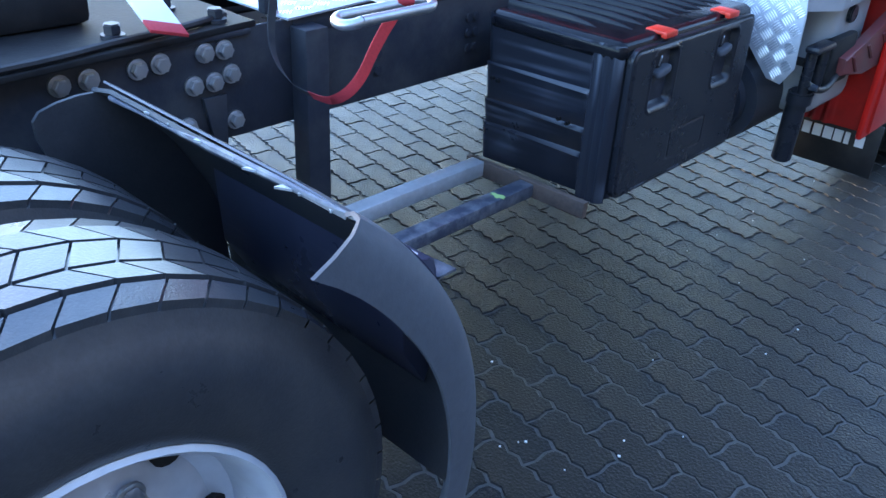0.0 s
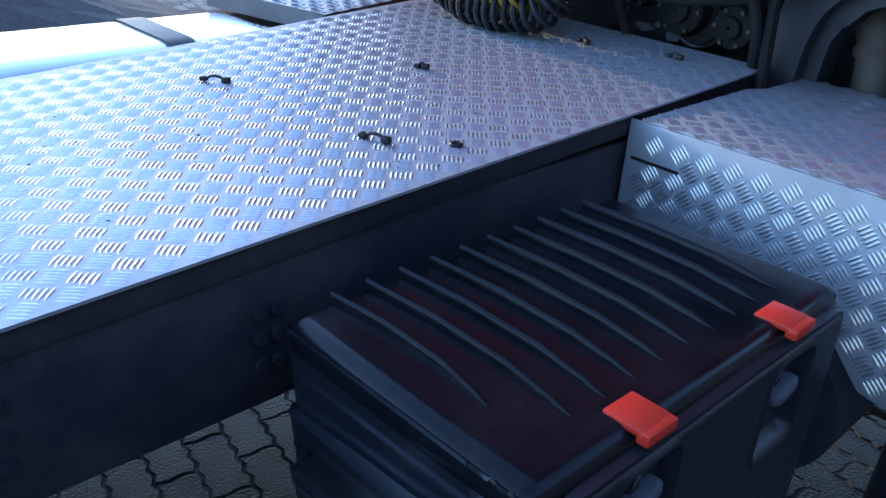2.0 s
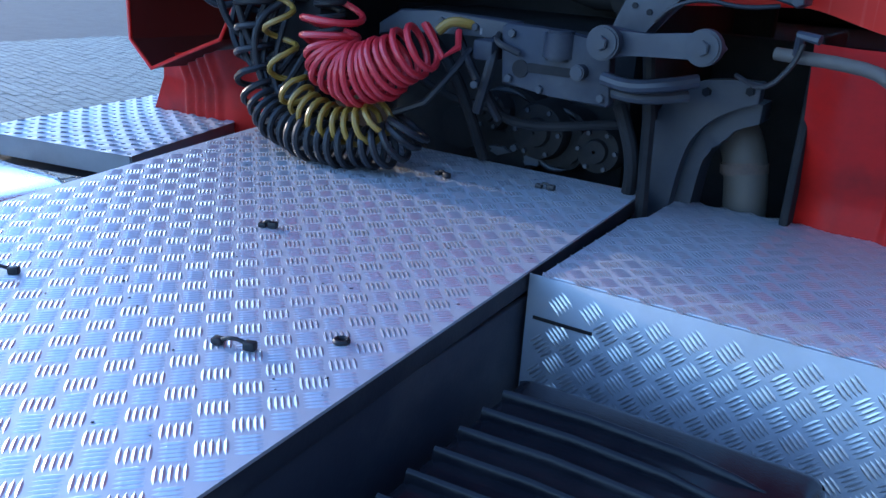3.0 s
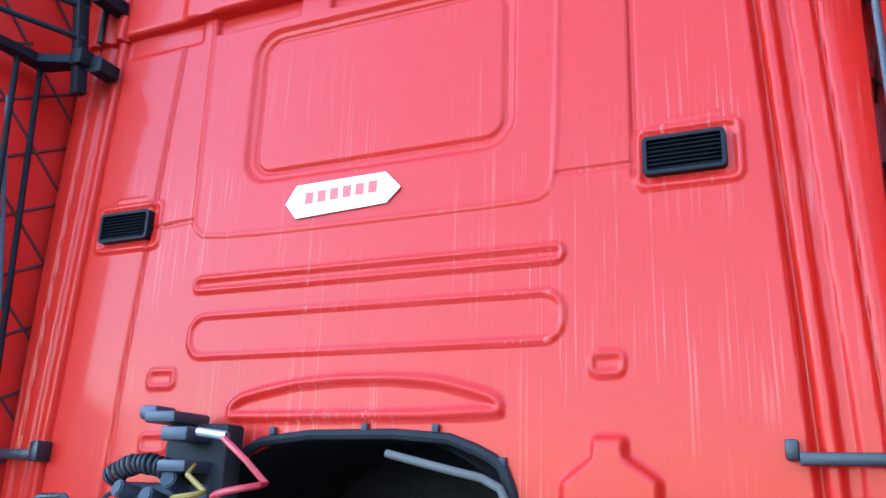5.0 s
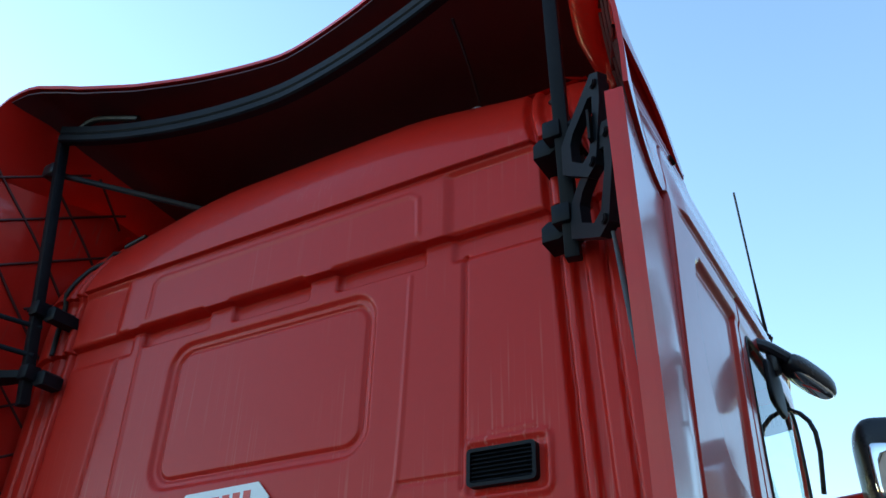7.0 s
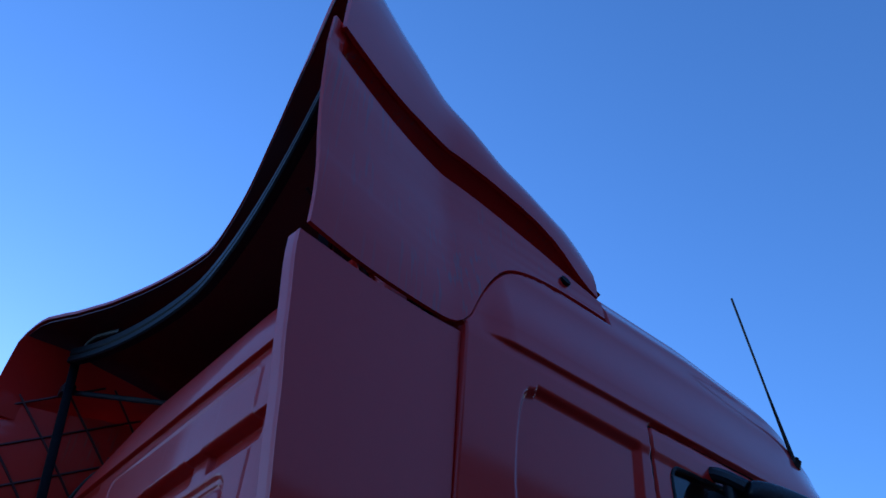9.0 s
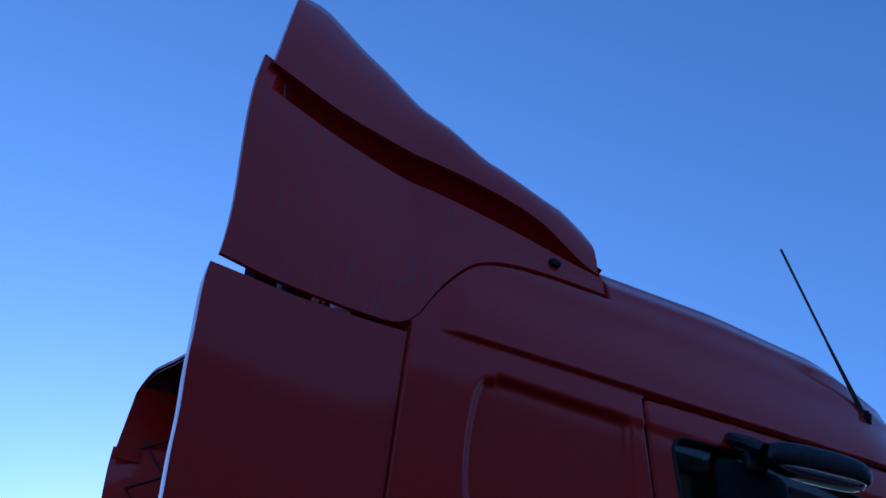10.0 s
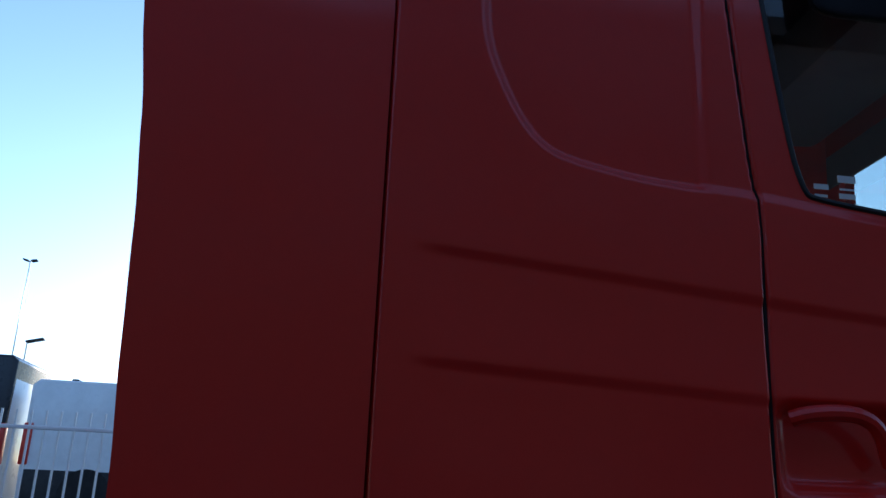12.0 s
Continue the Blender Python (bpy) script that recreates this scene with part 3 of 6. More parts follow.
# ---- tread plate box before the cab step ----
def plate_box():
    t = thing("plate_cover", (0.8, -0.1, 0.7), "silver tread plate cover boxed over the chassis side", "plate cover")
    x0, x1, y0, y1, zt = 0.522, 1.20, -0.485, 0.17, 1.06
    top = [(x0, y0), (x1 - 0.1, y0), (x1, y0 + 0.13), (x1, y1), (x0 + 0.03, y1), (x0 + 0.03, -0.02), (x0, -0.06)]
    b = prism(top, zt - 0.006, zt, "z", 0.003)
    part("top", b, ALU, t)
    face = [(0.50, zt - 0.004), (1.12, zt - 0.004), (1.14, 0.92), (1.145, 0.75), (1.11, 0.69), (1.06, 0.70), (0.98, 0.79), (0.74, 0.80), (0.50, 0.80)]
    b = prism(face, y0 - 0.004, y0, "y", 0.001)
    part("front_panel", b, ALU, t)
    part("side_panel", prism([(y0 + 0.13, zt - 0.004), (y1, zt - 0.004), (y1, 0.96), (y0 + 0.13, 0.93)], x1 - 0.004, x1, "x", 0.001), ALU, t)
    slant = [(1.12, y0), (x1, y0 + 0.13), (x1 - 0.004, y0 + 0.134), (1.116, y0 + 0.004)]
    part("corner_panel", prism(slant, 0.93, zt - 0.004, "z"), ALU, t)
    part("slit", box(0.515, 0.628, y0 - 0.0065, y0 - 0.0042, 0.974, 0.981, 0.001), DIRT_SHADE, t, "dark slit at the bent corner")
    tread_part(t, lambda u, v, h: (u, v, zt + h), (((x0, x1), (y0, y1)), lambda u, v: inside(u, v, top)), 0.041)
    tread_part(t, lambda u, v, h: (u, y0 - 0.004 - h, v), (((0.50, 1.15), (0.69, zt - 0.012)), lambda u, v: inside(u, v, face) and not (abs(v - 0.978) < 0.02 and u < 0.64)), 0.041)
    tread_part(t, lambda u, v, h: (x1 + h, u, v), (((y0 + 0.14, y1), (0.95, zt - 0.01)), lambda u, v: True), 0.041)
    return t


plate_box()
# ---- cab: rear wall ----
SIDE = [(1.2, 1.255), (2.0, 1.262), (2.5, 1.262), (3.2, 1.275), (3.3, 1.262), (3.56, 1.205), (3.7, 1.17), (3.8, 1.12), (3.86, 1.04)]
ARCH = [(-0.47, 1.0), (-0.45, 1.45), (-0.40, 1.70), (-0.36, 1.755), (-0.24, 1.818), (0.232, 1.823), (0.37, 1.775), (0.415, 1.735), (0.45, 1.58), (0.51, 1.36), (0.53, 1.0)]
WALL_PANEL = arc([(-0.61, 3.13), (-0.60, 2.48), (-0.595, 2.42), (-0.53, 2.385), (0.44, 2.385), (0.51, 2.395), (0.53, 2.47), (0.54, 3.06)], 2)
ARCH_PRESS = arc([(-0.385, 1.868), (-0.385, 1.90), (-0.34, 1.925), (-0.12, 1.962), (0.19, 1.958), (0.36, 1.915), (0.39, 1.895), (0.39, 1.868), (-0.385, 1.868)], 1)


BOTTLE = arc([(0.545, 1.30), (0.543, 1.712), (0.546, 1.722), (0.605, 1.766), (0.612, 1.775), (0.613, 1.810), (0.618, 1.815), (0.679, 1.815), (0.684, 1.810), (0.685, 1.775), (0.692, 1.768), (0.754, 1.728), (0.757, 1.715), (0.758, 1.30)], 1)


def wall_edge(z):
    return 1.0 + 0.05 * (3.07 - z)


def wall_bottom(x):
    return 1.42 if x < 0 else lerp([(0.5, 1.5), (0.79, 1.516), (0.95, 1.476), (1.0, 1.452), (1.2, 1.45)], x)


def wall_y(x, z):
    y = 0.0
    # upper band stands proud, roof curves forward above it
    y -= 0.034 * ease(z - 3.145, 0.004) * (1 - 0.35 * ease(abs(x + 0.02) - 0.70, 0.02) * (1 - ease(z - 3.36, 0.012)))
    y -= 0.02 * ease(z - 3.375, 0.003)
    y -= 0.004 * bead(sd_line(x, z, [(-0.565, 3.18), (-0.565, 3.31), (-0.545, 3.33), (0.545, 3.33), (0.575, 3.31), (0.58, 3.18)]), 0.012)
    z0 = 3.40 - 0.08 * ease(abs(x) - 0.75, 0.35)
    if z > z0:
        y += 1.21 * (z - z0) ** 2
    # air slots beneath the band
    for a, b in ((-0.60, -0.285), (-0.17, 0.15), (0.265, 0.585)):
        y += 0.02 * (1 - ease(sd_round(x, z, a, b, 3.085, 3.15, 0.008), 0.008))
    y += 0.012 * (1 - ease(sd_round(x, z, 0.685, 0.985, 3.07, 3.15, 0.01), 0.01))
    y += 0.012 * (1 - ease(sd_round(x, z, -0.985, -0.66, 3.07, 3.15, 0.01), 0.01))
    # window blank: a double step
    d = sd_round(x, z, -0.43, 0.418, 2.545, 3.045, 0.085)
    y += 0.012 * (1 - ease(d, 0.009))
    d = sd_round(x, z, -0.40, 0.39, 2.575, 3.015, 0.06)
    y += 0.010 * bead(d, 0.009)
    # large field and its seam
    y -= 0.0045 * bead(sd_line(x, z, WALL_PANEL), 0.009)
    y += 0.008 * bead(sd_line(x, z, [(-0.60, 2.452), (-0.79, 2.44)]), 0.007)
    y += 0.008 * bead(sd_line(x, z, [(0.53, 2.448), (0.712, 2.448)]), 0.006)
    for s in (-1, 1):
        a, b = (0.715, 0.965) if s > 0 else (-0.995, -0.725)
        y += 0.013 * bead(sd_line(x, z, [(s * 0.722, 3.08), (s * 0.722, 2.42)]) if s > 0 else sd_line(x, z, [(-0.73, 3.06), (-0.80, 2.0), (-0.82, 1.5)]), 0.010)
        y -= 0.008 * bead(sd_round(x, z, a + 0.015, b - 0.005, 2.385, 2.525, 0.02), 0.014)
        y -= 0.005 * bead(sd_line(x, z, [(s * 0.80, 2.545), (s * 0.92, 2.548)]), 0.008)
    # long pressings, small slots, arch pressing
    d = sd_round(x, z, -0.56, 0.545, 2.228, 2.264, 0.018)
    y -= 0.010 * bead(d, 0.012)
    d = sd_round(x, z, -0.56, 0.545, 2.036, 2.152, 0.05)
    y -= 0.008 * bead(d, 0.011)
    for a, b in ((0.612, 0.682), (-0.69, -0.60)):
        y -= 0.008 * bead(sd_round(x, z, a, b, 1.955, 2.0, 0.012), 0.010)
        y -= 0.008 * bead(sd_round(x, z, a, b, 1.775, 1.82, 0.012), 0.010) * (x < 0)
    y -= 0.012 * bead(sd_line(x, z, ARCH_PRESS), 0.018)
    # swelling behind the cab mount
    if 0.5 < x < 0.8 and z < 1.85:
        d = sd_line(x, z, BOTTLE)
        y -= 0.022 * ease(d if inside(x, z, BOTTLE) else -d, 0.009)
    # corner channels and the rounding into the sides
    e = abs(x) - wall_edge(z)
    y += 0.030 * bead(e, 0.016) + 0.020 * ease(e - 0.040, 0.006) - 0.012 * ease(e - 0.075, 0.006) + 0.016 * bead(e - 0.128, 0.008)
    if e > 0.135:
        y += 2.6 * (e - 0.135) ** 2
    return y


us, vs = steps(-1.235, 1.235, 420), sorted(steps(1.3, 3.87, 400) + steps(3.137, 3.153, 8) + steps(3.368, 3.383, 8) + steps(3.076, 3.094, 6))
mesh = pressed(lambda x, z: (x * min(1, lerp(SIDE, z) / 1.262), wall_y(x, z), max(z, wall_bottom(x))), us, vs, lambda x, z: z > wall_bottom(x) - 0.006 and not inside(x, z, ARCH))
part("cab_rear_wall", mesh, RED_WALL, truck, "red pressed sheet metal with pale run marks")
bm = tube([(x, -0.004, z) for x, z in arc(ARCH, 1)], 0.014, 8)
part("arch_trim", bm, DIRT_SHADE, truck)
for x, z in ((-0.237, 1.83), (0.038, 1.838), (0.232, 1.835), (0.403, 1.76)):
    part("clip", box(x - 0.009, x + 0.009, -0.014, 0.0, z - 0.010, z + 0.010, 0.003), FRAME, truck)
for x0, x1 in ((0.745, 0.932), (-0.962, -0.762)):
    g = part("vent_grille", ring_prism(rounded(x0, x1, 2.408, 2.502, 0.012, 3), rounded(x0 + 0.01, x1 - 0.01, 2.417, 2.493, 0.006, 3), -0.022, 0.004), MOUNT, truck, "black louvred plastic grille")
    part("backing", box(x0 + 0.005, x1 - 0.005, -0.006, -0.003, 2.412, 2.497, 0), DIRT_SHADE, g)
    for k in range(7):
        z = 2.424 + k * 0.0105
        part("slat", prism([(-0.019, z - 0.004), (-0.017, z - 0.001), (-0.006, z + 0.005), (-0.006, z + 0.002)], x0 + 0.01, x1 - 0.01, "x"), MOUNT, g)
sign = [(-0.263, 2.459), (-0.225, 2.413), (0.062, 2.427), (0.103, 2.468), (0.056, 2.516), (-0.230, 2.511)]
bm = prism(sign, -0.008, -0.0035)
decal = part("decal", bm, WHITE, truck, "white arrow-ended sticker", smooth=False)
for k in range(6):
    x = -0.198 + k * 0.0405
    z = 2.452 + k * 0.0018
    part("mark", box(x, x + 0.027, -0.0092, -0.0082, z, z + 0.034, 0), RED_PLASTIC, decal, "red block mark", smooth=False)

# ---- cab: sides and roof ----
RIDGE = arc([(0.44, 3.13), (0.395, 3.115), (0.375, 2.95), (0.38, 2.79), (0.45, 2.63), (0.505, 2.563), (0.57, 2.535), (0.75, 2.503), (0.95, 2.497), (1.25, 2.455), (1.9, 2.37)], 2)
WINDOW = arc([(1.0, 3.10), (1.012, 3.13), (1.04, 3.142), (1.40, 3.165), (1.75, 3.12), (1.85, 3.05), (1.90, 2.6), (1.88, 2.42), (1.5, 2.455), (1.10, 2.495), (1.075, 2.515), (1.05, 2.62), (1.0, 3.05), (1.0, 3.10)], 2)
HOLLOW = RIDGE + [(2.3, 2.37), (2.3, 3.3), (0.44, 3.3)]
DOOR_SEAM = arc([(2.0, 3.27), (1.3, 3.252), (0.93, 3.238), (0.905, 3.225), (0.915, 3.12), (0.945, 2.75), (0.962, 2.53), (0.975, 2.47), (0.968, 2.2), (0.962, 1.2)], 1)


WING_LOW = arc([(-0.42, 3.192), (-0.25, 3.184), (-0.155, 3.185), (0.017, 3.197), (0.185, 3.212), (0.25, 3.377), (0.34, 3.523), (0.408, 3.585), (0.52, 3.626), (0.685, 3.640), (0.88, 3.635)], 2)


def wing_low(y):
    for (a, b), (c, d) in zip(WING_LOW, WING_LOW[1:]):
        if y <= c:
            return b + (d - b) * (y - a) / (c - a)
    return WING_LOW[-1][1]


def side_x(y, z):
    x = lerp(SIDE, z)
    x += 0.015 * ease(z - 3.245 - 0.02 * (y - 0.9), 0.006) * ease(y - 0.30, 0.06)       # eaves stand proud
    d = sd_line(y, z, RIDGE)
    d = d if inside(y, z, HOLLOW) else -d
    x -= 0.021 * ease(d, 0.012) * (1 - 0.7 * ease(y - 0.855, 0.014)) * (1 - ease(z - 3.14, 0.014) * (1 - 0.0 * y))
    x -= 0.016 * bead(sd_line(y, z, DOOR_SEAM), 0.007)
    # step back under the deflector and the wing
    under = 0.184 - y if z < 3.23 else min(z - wing_low(y), 0.86 - y)
    x -= 0.035 * ease(under, 0.005)
    for za, zb in ((2.325, 2.26), (2.10, 2.06)):
        zl = za + (zb - za) * (y - 0.24) / 0.74
        x -= 0.007 * (1 - ease(z - zl, 0.014)) * ease(y - 0.27, 0.06) * ease(z - zl + 0.16, 0.1)
    x -= 0.03 * (1 - ease(sd_round(y, z, 0.985, 1.24, 1.9, 2.055, 0.03), 0.02))
    if y > 1.75:
        x -= 0.55 * (y - 1.75) ** 2
    return x


def roof_drop(y):
    return lerp([(0.0, 0.23), (0.12, 0.12), (0.26, 0.028), (1.3, 0.028), (1.72, 0.07), (2.0, 0.15), (2.1, 0.25), (2.2, 0.47)], y)


us = steps(0.10, 1.04, 230) + steps(1.048, 2.2, 120)
vs = steps(1.2, 2.0, 80) + steps(2.006, 3.3, 270) + steps(3.308, 3.86, 60)


def cab_side(sign):
    def at(y, z):
        zz = z if z < 3.3 else z - roof_drop(y) * (z - 3.3) / 0.56
        return (sign * side_x(y, z), y, zz)
    return at


side = part("cab_side", pressed(cab_side(1), us, vs, lambda y, z: not inside(y, z, WINDOW)), RED, truck, "glossy dark red cab side with pressed panel and door")
part("cab_side", pressed(cab_side(-1), steps(0.10, 2.2, 120), steps(1.45, 3.86, 130), lambda y, z: not inside(y, z, WINDOW)), RED, truck)
far_pane = part("door_window", pressed(lambda y, z: (-lerp(SIDE, z) + 0.022, y, z), steps(0.98, 1.92, 12), steps(2.38, 3.19, 12)), GLASS, truck, "dark tinted side window")
far_pane.visible_shadow = False


def roof(x, y):
    z = 3.86 - roof_drop(y) + 0.02 * (1 - (abs(x) / 1.04) ** 2.2)
    return (x, y, z)


part("roof", pressed(lambda x, y: roof(x, y), steps(-1.045, 1.045, 60), steps(0.24, 2.2, 60)), RED, truck)
part("windscreen_frame", ring_prism(rounded(-1.1, 1.1, 1.2, 3.45, 0.1, 4), rounded(-0.98, 0.98, 1.95, 3.28, 0.1, 4), 2.06, 2.11), RED, truck)
windscreen = part("windscreen", box(-1.0, 1.0, 2.082, 2.088, 1.93, 3.30, 0), GLASS, truck, "clear windscreen")
windscreen.visible_shadow = False
pane = part("door_window", pressed(lambda y, z: (lerp(SIDE, z) - 0.022, y, z), steps(0.98, 1.92, 12), steps(2.38, 3.19, 12)), GLASS, truck, "dark tinted side window")
pane.visible_shadow = False
bm = tube([(lerp(SIDE, z) - 0.008, y, z) for y, z in WINDOW], 0.007, 8, caps=False)
part("window_seal", bm, RUBBER, truck)
part("door_handle", tube([(1.262, 1.0, 2.03), (1.285, 1.03, 2.04), (1.288, 1.12, 2.045), (1.285, 1.17, 2.02), (1.262, 1.20, 1.95)], 0.016, 10, smooth=2), RED, side)
LINING = material("cab_lining", (0.16, 0.17, 0.18), 0.85, grain=150, grain_amount=0.15, stain=3, stain_amount=0.3)
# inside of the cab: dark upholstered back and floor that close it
part("tunnel_end", box(-0.6, 0.6, 0.66, 0.7, 1.0, 1.95, 0.01), DIRT_SHADE, truck)
part("cab_interior", box(-1.15, 1.15, 0.25, 0.62, 1.95, 3.5, 0.03), LINING, truck, "dark cab interior wall")
part("headliner", pressed(lambda x, y: (x, y, 3.62 + 0.06 * (1 - x * x) - roof_drop(y) * 0.6), steps(-1.12, 1.12, 12), steps(0.3, 2.1, 12)), LINING, truck, "grey cab headliner")
part("roof_shelf", box(-1.05, 1.05, 1.62, 2.0, 3.32, 3.55, 0.04), LINING, truck, "dark overhead shelf")
sun_blind = part("sun_blind", box(-1.0, 1.0, 2.02, 2.03, 3.13, 3.27, 0.003), LINING, truck, "dark sun visor strip")
for k in range(9):
    part("mark", box(-0.20 + 0.11 * k, -0.13 + 0.11 * k, 2.014, 2.018, 3.16, 3.22, 0), GREY, sun_blind, smooth=False)
part("cab_floor", box(-1.2, 1.2, 0.72, 2.1, 1.25, 1.399, 0.02), DIRT_SHADE, truck)
part("dashboard", box(-1.1, 1.1, 1.6, 2.05, 1.4, 2.1, 0.05), DIRT_SHADE, truck)

# ---- side deflectors behind the cab ----
def panel_rear(z):
    return lerp([(1.0, -0.215), (1.9, -0.244), (2.1, -0.256), (2.35, -0.266), (2.57, -0.282), (2.80, -0.308), (3.0, -0.334), (3.2, -0.356)], z)


def panel_top(y):
    return lerp([(-0.45, 3.160), (-0.36, 3.164), (-0.26, 3.168), (-0.15, 3.170), (0.02, 3.186), (0.19, 3.202)], y)


def panel_out(y):
    return 1.258 + 0.076 * max(0, (0.178 - y) / 0.53) ** 1.25


def far_set(y, high):
    """The deflector on the far side stands further back and out than the near one: shift back, shift out."""
    f = max(0, (0.178 - y) / 0.53)
    return 0.085 * f, 0.030 * (1 - high) * f


def panel_point(sign):
    def at(u, v):
        z = 1.45 + v * 1.8
        y = panel_rear(min(z, 3.215)) * (1 - u) + 0.1805 * u
        z = 1.45 + v * (panel_top(y) + (0.02 if sign < 0 else 0) - 1.45)
        back, out = far_set(y, 0) if sign < 0 else (0, 0)
        return (sign * (panel_out(y) + out), y - back, z)
    return at


for s in (1, -1):
    bm = sheet(panel_point(s), steps(0, 1, 16), steps(0, 1, 40), 0.012 * s)
    deflector = part("side_deflector", bm, RED, truck, "glossy red side air deflector panel")
    pts = [panel_point(s)(0.0, v) for v in steps(0, 1, 40)]
    b2 = bmesh.new()
    rows = [[b2.verts.new((p[0] - s * d, p[1] + e, p[2])) for d, e in ((-0.001, 0.0), (0.042, -0.004), (0.044, 0.006), (0.006, 0.012))] for p in pts]
    for p, q in zip(rows, rows[1:]):
        for i in range(3):
            b2.faces.new((p[i], p[i + 1], q[i + 1], q[i]))
    part("rear_flange", b2, RED, deflector)


# Strip added to close the corner gap, its height sized to the camera's view.
part("corner_strip", box(1.20, 1.256, 0.12, 0.135, 1.5, 2.88, 0.003), RED, truck)

# upper wing between the panel and the roof spoiler
def wing_flare(y, z):
    """The wing and the cap spread outwards towards their rear edge."""
    return lerp([(3.2, 0.080), (3.45, 0.108), (3.78, 0.160), (4.2, 0.172), (4.6, 0.172)], z) * max(0, (0.15 - y) / 0.51) ** 1.25


def wing_x(y, z):
    return lerp(WING_OUT, z) + wing_flare(y, z)


CAP_LOW = arc([(-0.41, 3.915), (-0.27, 3.920), (-0.13, 3.922), (0.056, 3.950), (0.24, 3.950), (0.515, 3.905), (0.658, 3.842), (0.753, 3.752), (0.84, 3.715), (0.87, 3.71)], 1)
CAP_RIDGE = [(-0.42, 4.405), (-0.28, 4.447), (-0.036, 4.356), (0.236, 4.227), (0.44, 4.111), (0.708, 4.017), (0.80, 3.952), (0.85, 3.885)]
WING_TOP = [(-0.41, 3.835), (-0.143, 3.832), (0.18, 3.843), (0.48, 3.797), (0.72, 3.735), (0.89, 3.70)]
WING_TOP = arc(WING_TOP, 2)
WING_OUT = arc([(3.2, 1.27), (3.3, 1.262), (3.56, 1.212), (3.7, 1.182), (4.0, 1.15), (4.4, 1.10)], 2)


def wing(sign):
    def at(u, v):
        rear = -0.342 - 0.066 * ease(v - 0.38, 0.38)
        y = rear + (0.845 - rear) * u
        lo, mid, hi = wing_low(y), lerp(WING_TOP, y), lerp(CAP_LOW, y) + (0.03 if sign > 0 else -0.075)
        back, out = far_set(y, min(1, v / 0.3)) if sign < 0 else (0, 0)
        if v < 0.7 or sign < 0:
            z = lo + (mid - lo) * v / 0.7 if v < 0.7 else mid + (hi - mid) * (v - 0.7) / 0.3
            return (sign * (wing_x(y, z) + out), y - back, z)
        s = (v - 0.7) / 0.3
        z = mid + (hi - mid) * max(0, s - 0.25) / 0.75 + 0.01 * min(s, 0.25)
        return (sign * (wing_x(y, mid) - 0.10 * bead(s - 0.55, 0.45) * ease(y + 0.325, 0.03)), y, z)
    return at


for s in (1, -1):
    upper = part("upper_wing", sheet(wing(s), steps(0, 1, 50), steps(0, 0.77, 32), 0.012 * s), RED_WING, truck, "upper red side wing with dried run marks")
    part("recess", sheet(wing(s), steps(0, 1, 50), steps(0.765, 1, 16), 0.010 * s), RED_WING, upper, "recess beneath the roof cap")

# Dark strip added behind the joint to close the see-through gap.
def gap_strip(u, v):
    y = -0.26 + 0.44 * u
    return (1.215 - 0.02 * u, y, wing_low(y) - 0.055 + 0.09 * v)


part("gap_strip", sheet(gap_strip, steps(0, 1, 14), steps(0, 1, 2), 0.006), DIRT_SHADE, truck, "dark strip behind the panel joint")

CENTRE = [(-0.30, 4.13), (0.0, 4.12), (0.4, 4.08), (0.7, 4.0), (0.86, 3.93)]


def spoiler(u, v):
    """u from the front edge to the rear, v across from one lower edge to the other."""
    a = abs(v)
    rear = -0.13 - (0.245 if v > 0 else 0.36) * min(1.0, a / 0.86) ** 1.4
    front = 0.838 - 0.01 * a
    y = front + (rear - front) * u
    lo, top, mid = lerp(CAP_LOW, y), lerp(CAP_RIDGE, y), lerp(CENTRE, y)
    lo = min(lo, top - 0.02)
    if v < 0:
        top = mid + (top - 0.04 * ease(0.2 - y, 0.4) - mid) * 0.3
        lo = min(lo, top - 0.02) - 0.15
    if v < 0 and a > 0.76:
        s = (a - 0.76) / 0.24
        x, z = 0.99 + 0.195 * math.sin(s * math.pi / 2), top + (lo - top) * (1 - math.cos(s * math.pi / 2))
    elif a > 0.86:
        s = (a - 0.86) / 0.14
        x, z = 1.12 + 0.065 * math.sin(s * math.pi / 2), top + (lo - top) * (1 - math.cos(s * math.pi / 2)) ** 0.9
    else:
        s = a / (0.86 if v > 0 else 0.76)
        x = (1.12 if v > 0 else 0.99) * s
        z = mid + (top - mid) * lerp([(0, 0), (0.35, 0.0), (0.6, 0.12), (0.8, 0.45), (0.92, 0.82), (1, 1)], s)
    x += wing_flare(y, 4.1) * ease(a - 0.75, 0.3) if v > 0 else 0.12 * a * ease(0.3 - y, 0.4)
    return (math.copysign(x, v), y, z)


part("roof_spoiler", sheet(spoiler, steps(0, 1, 30), steps(-1, -0.76, 9) + steps(-0.72, 0.82, 35) + [0.86, 0.885, 0.91, 0.94, 0.97, 1], 0.015), RED, truck, "red concave roof air deflector")


# Sheet added under the spoiler; its dark red stands for shade there.
def spoiler_shade(u, v):
    x, y, z = spoiler(0.04 + 0.955 * u, v * 0.83)
    return (x, y, z - 0.03)


part("spoiler_shade", sheet(spoiler_shade, steps(0, 1, 20), steps(-1, 1, 40), 0.006), RED_SHADE, truck, "inside of the air deflector, darkened red to hold its shade")
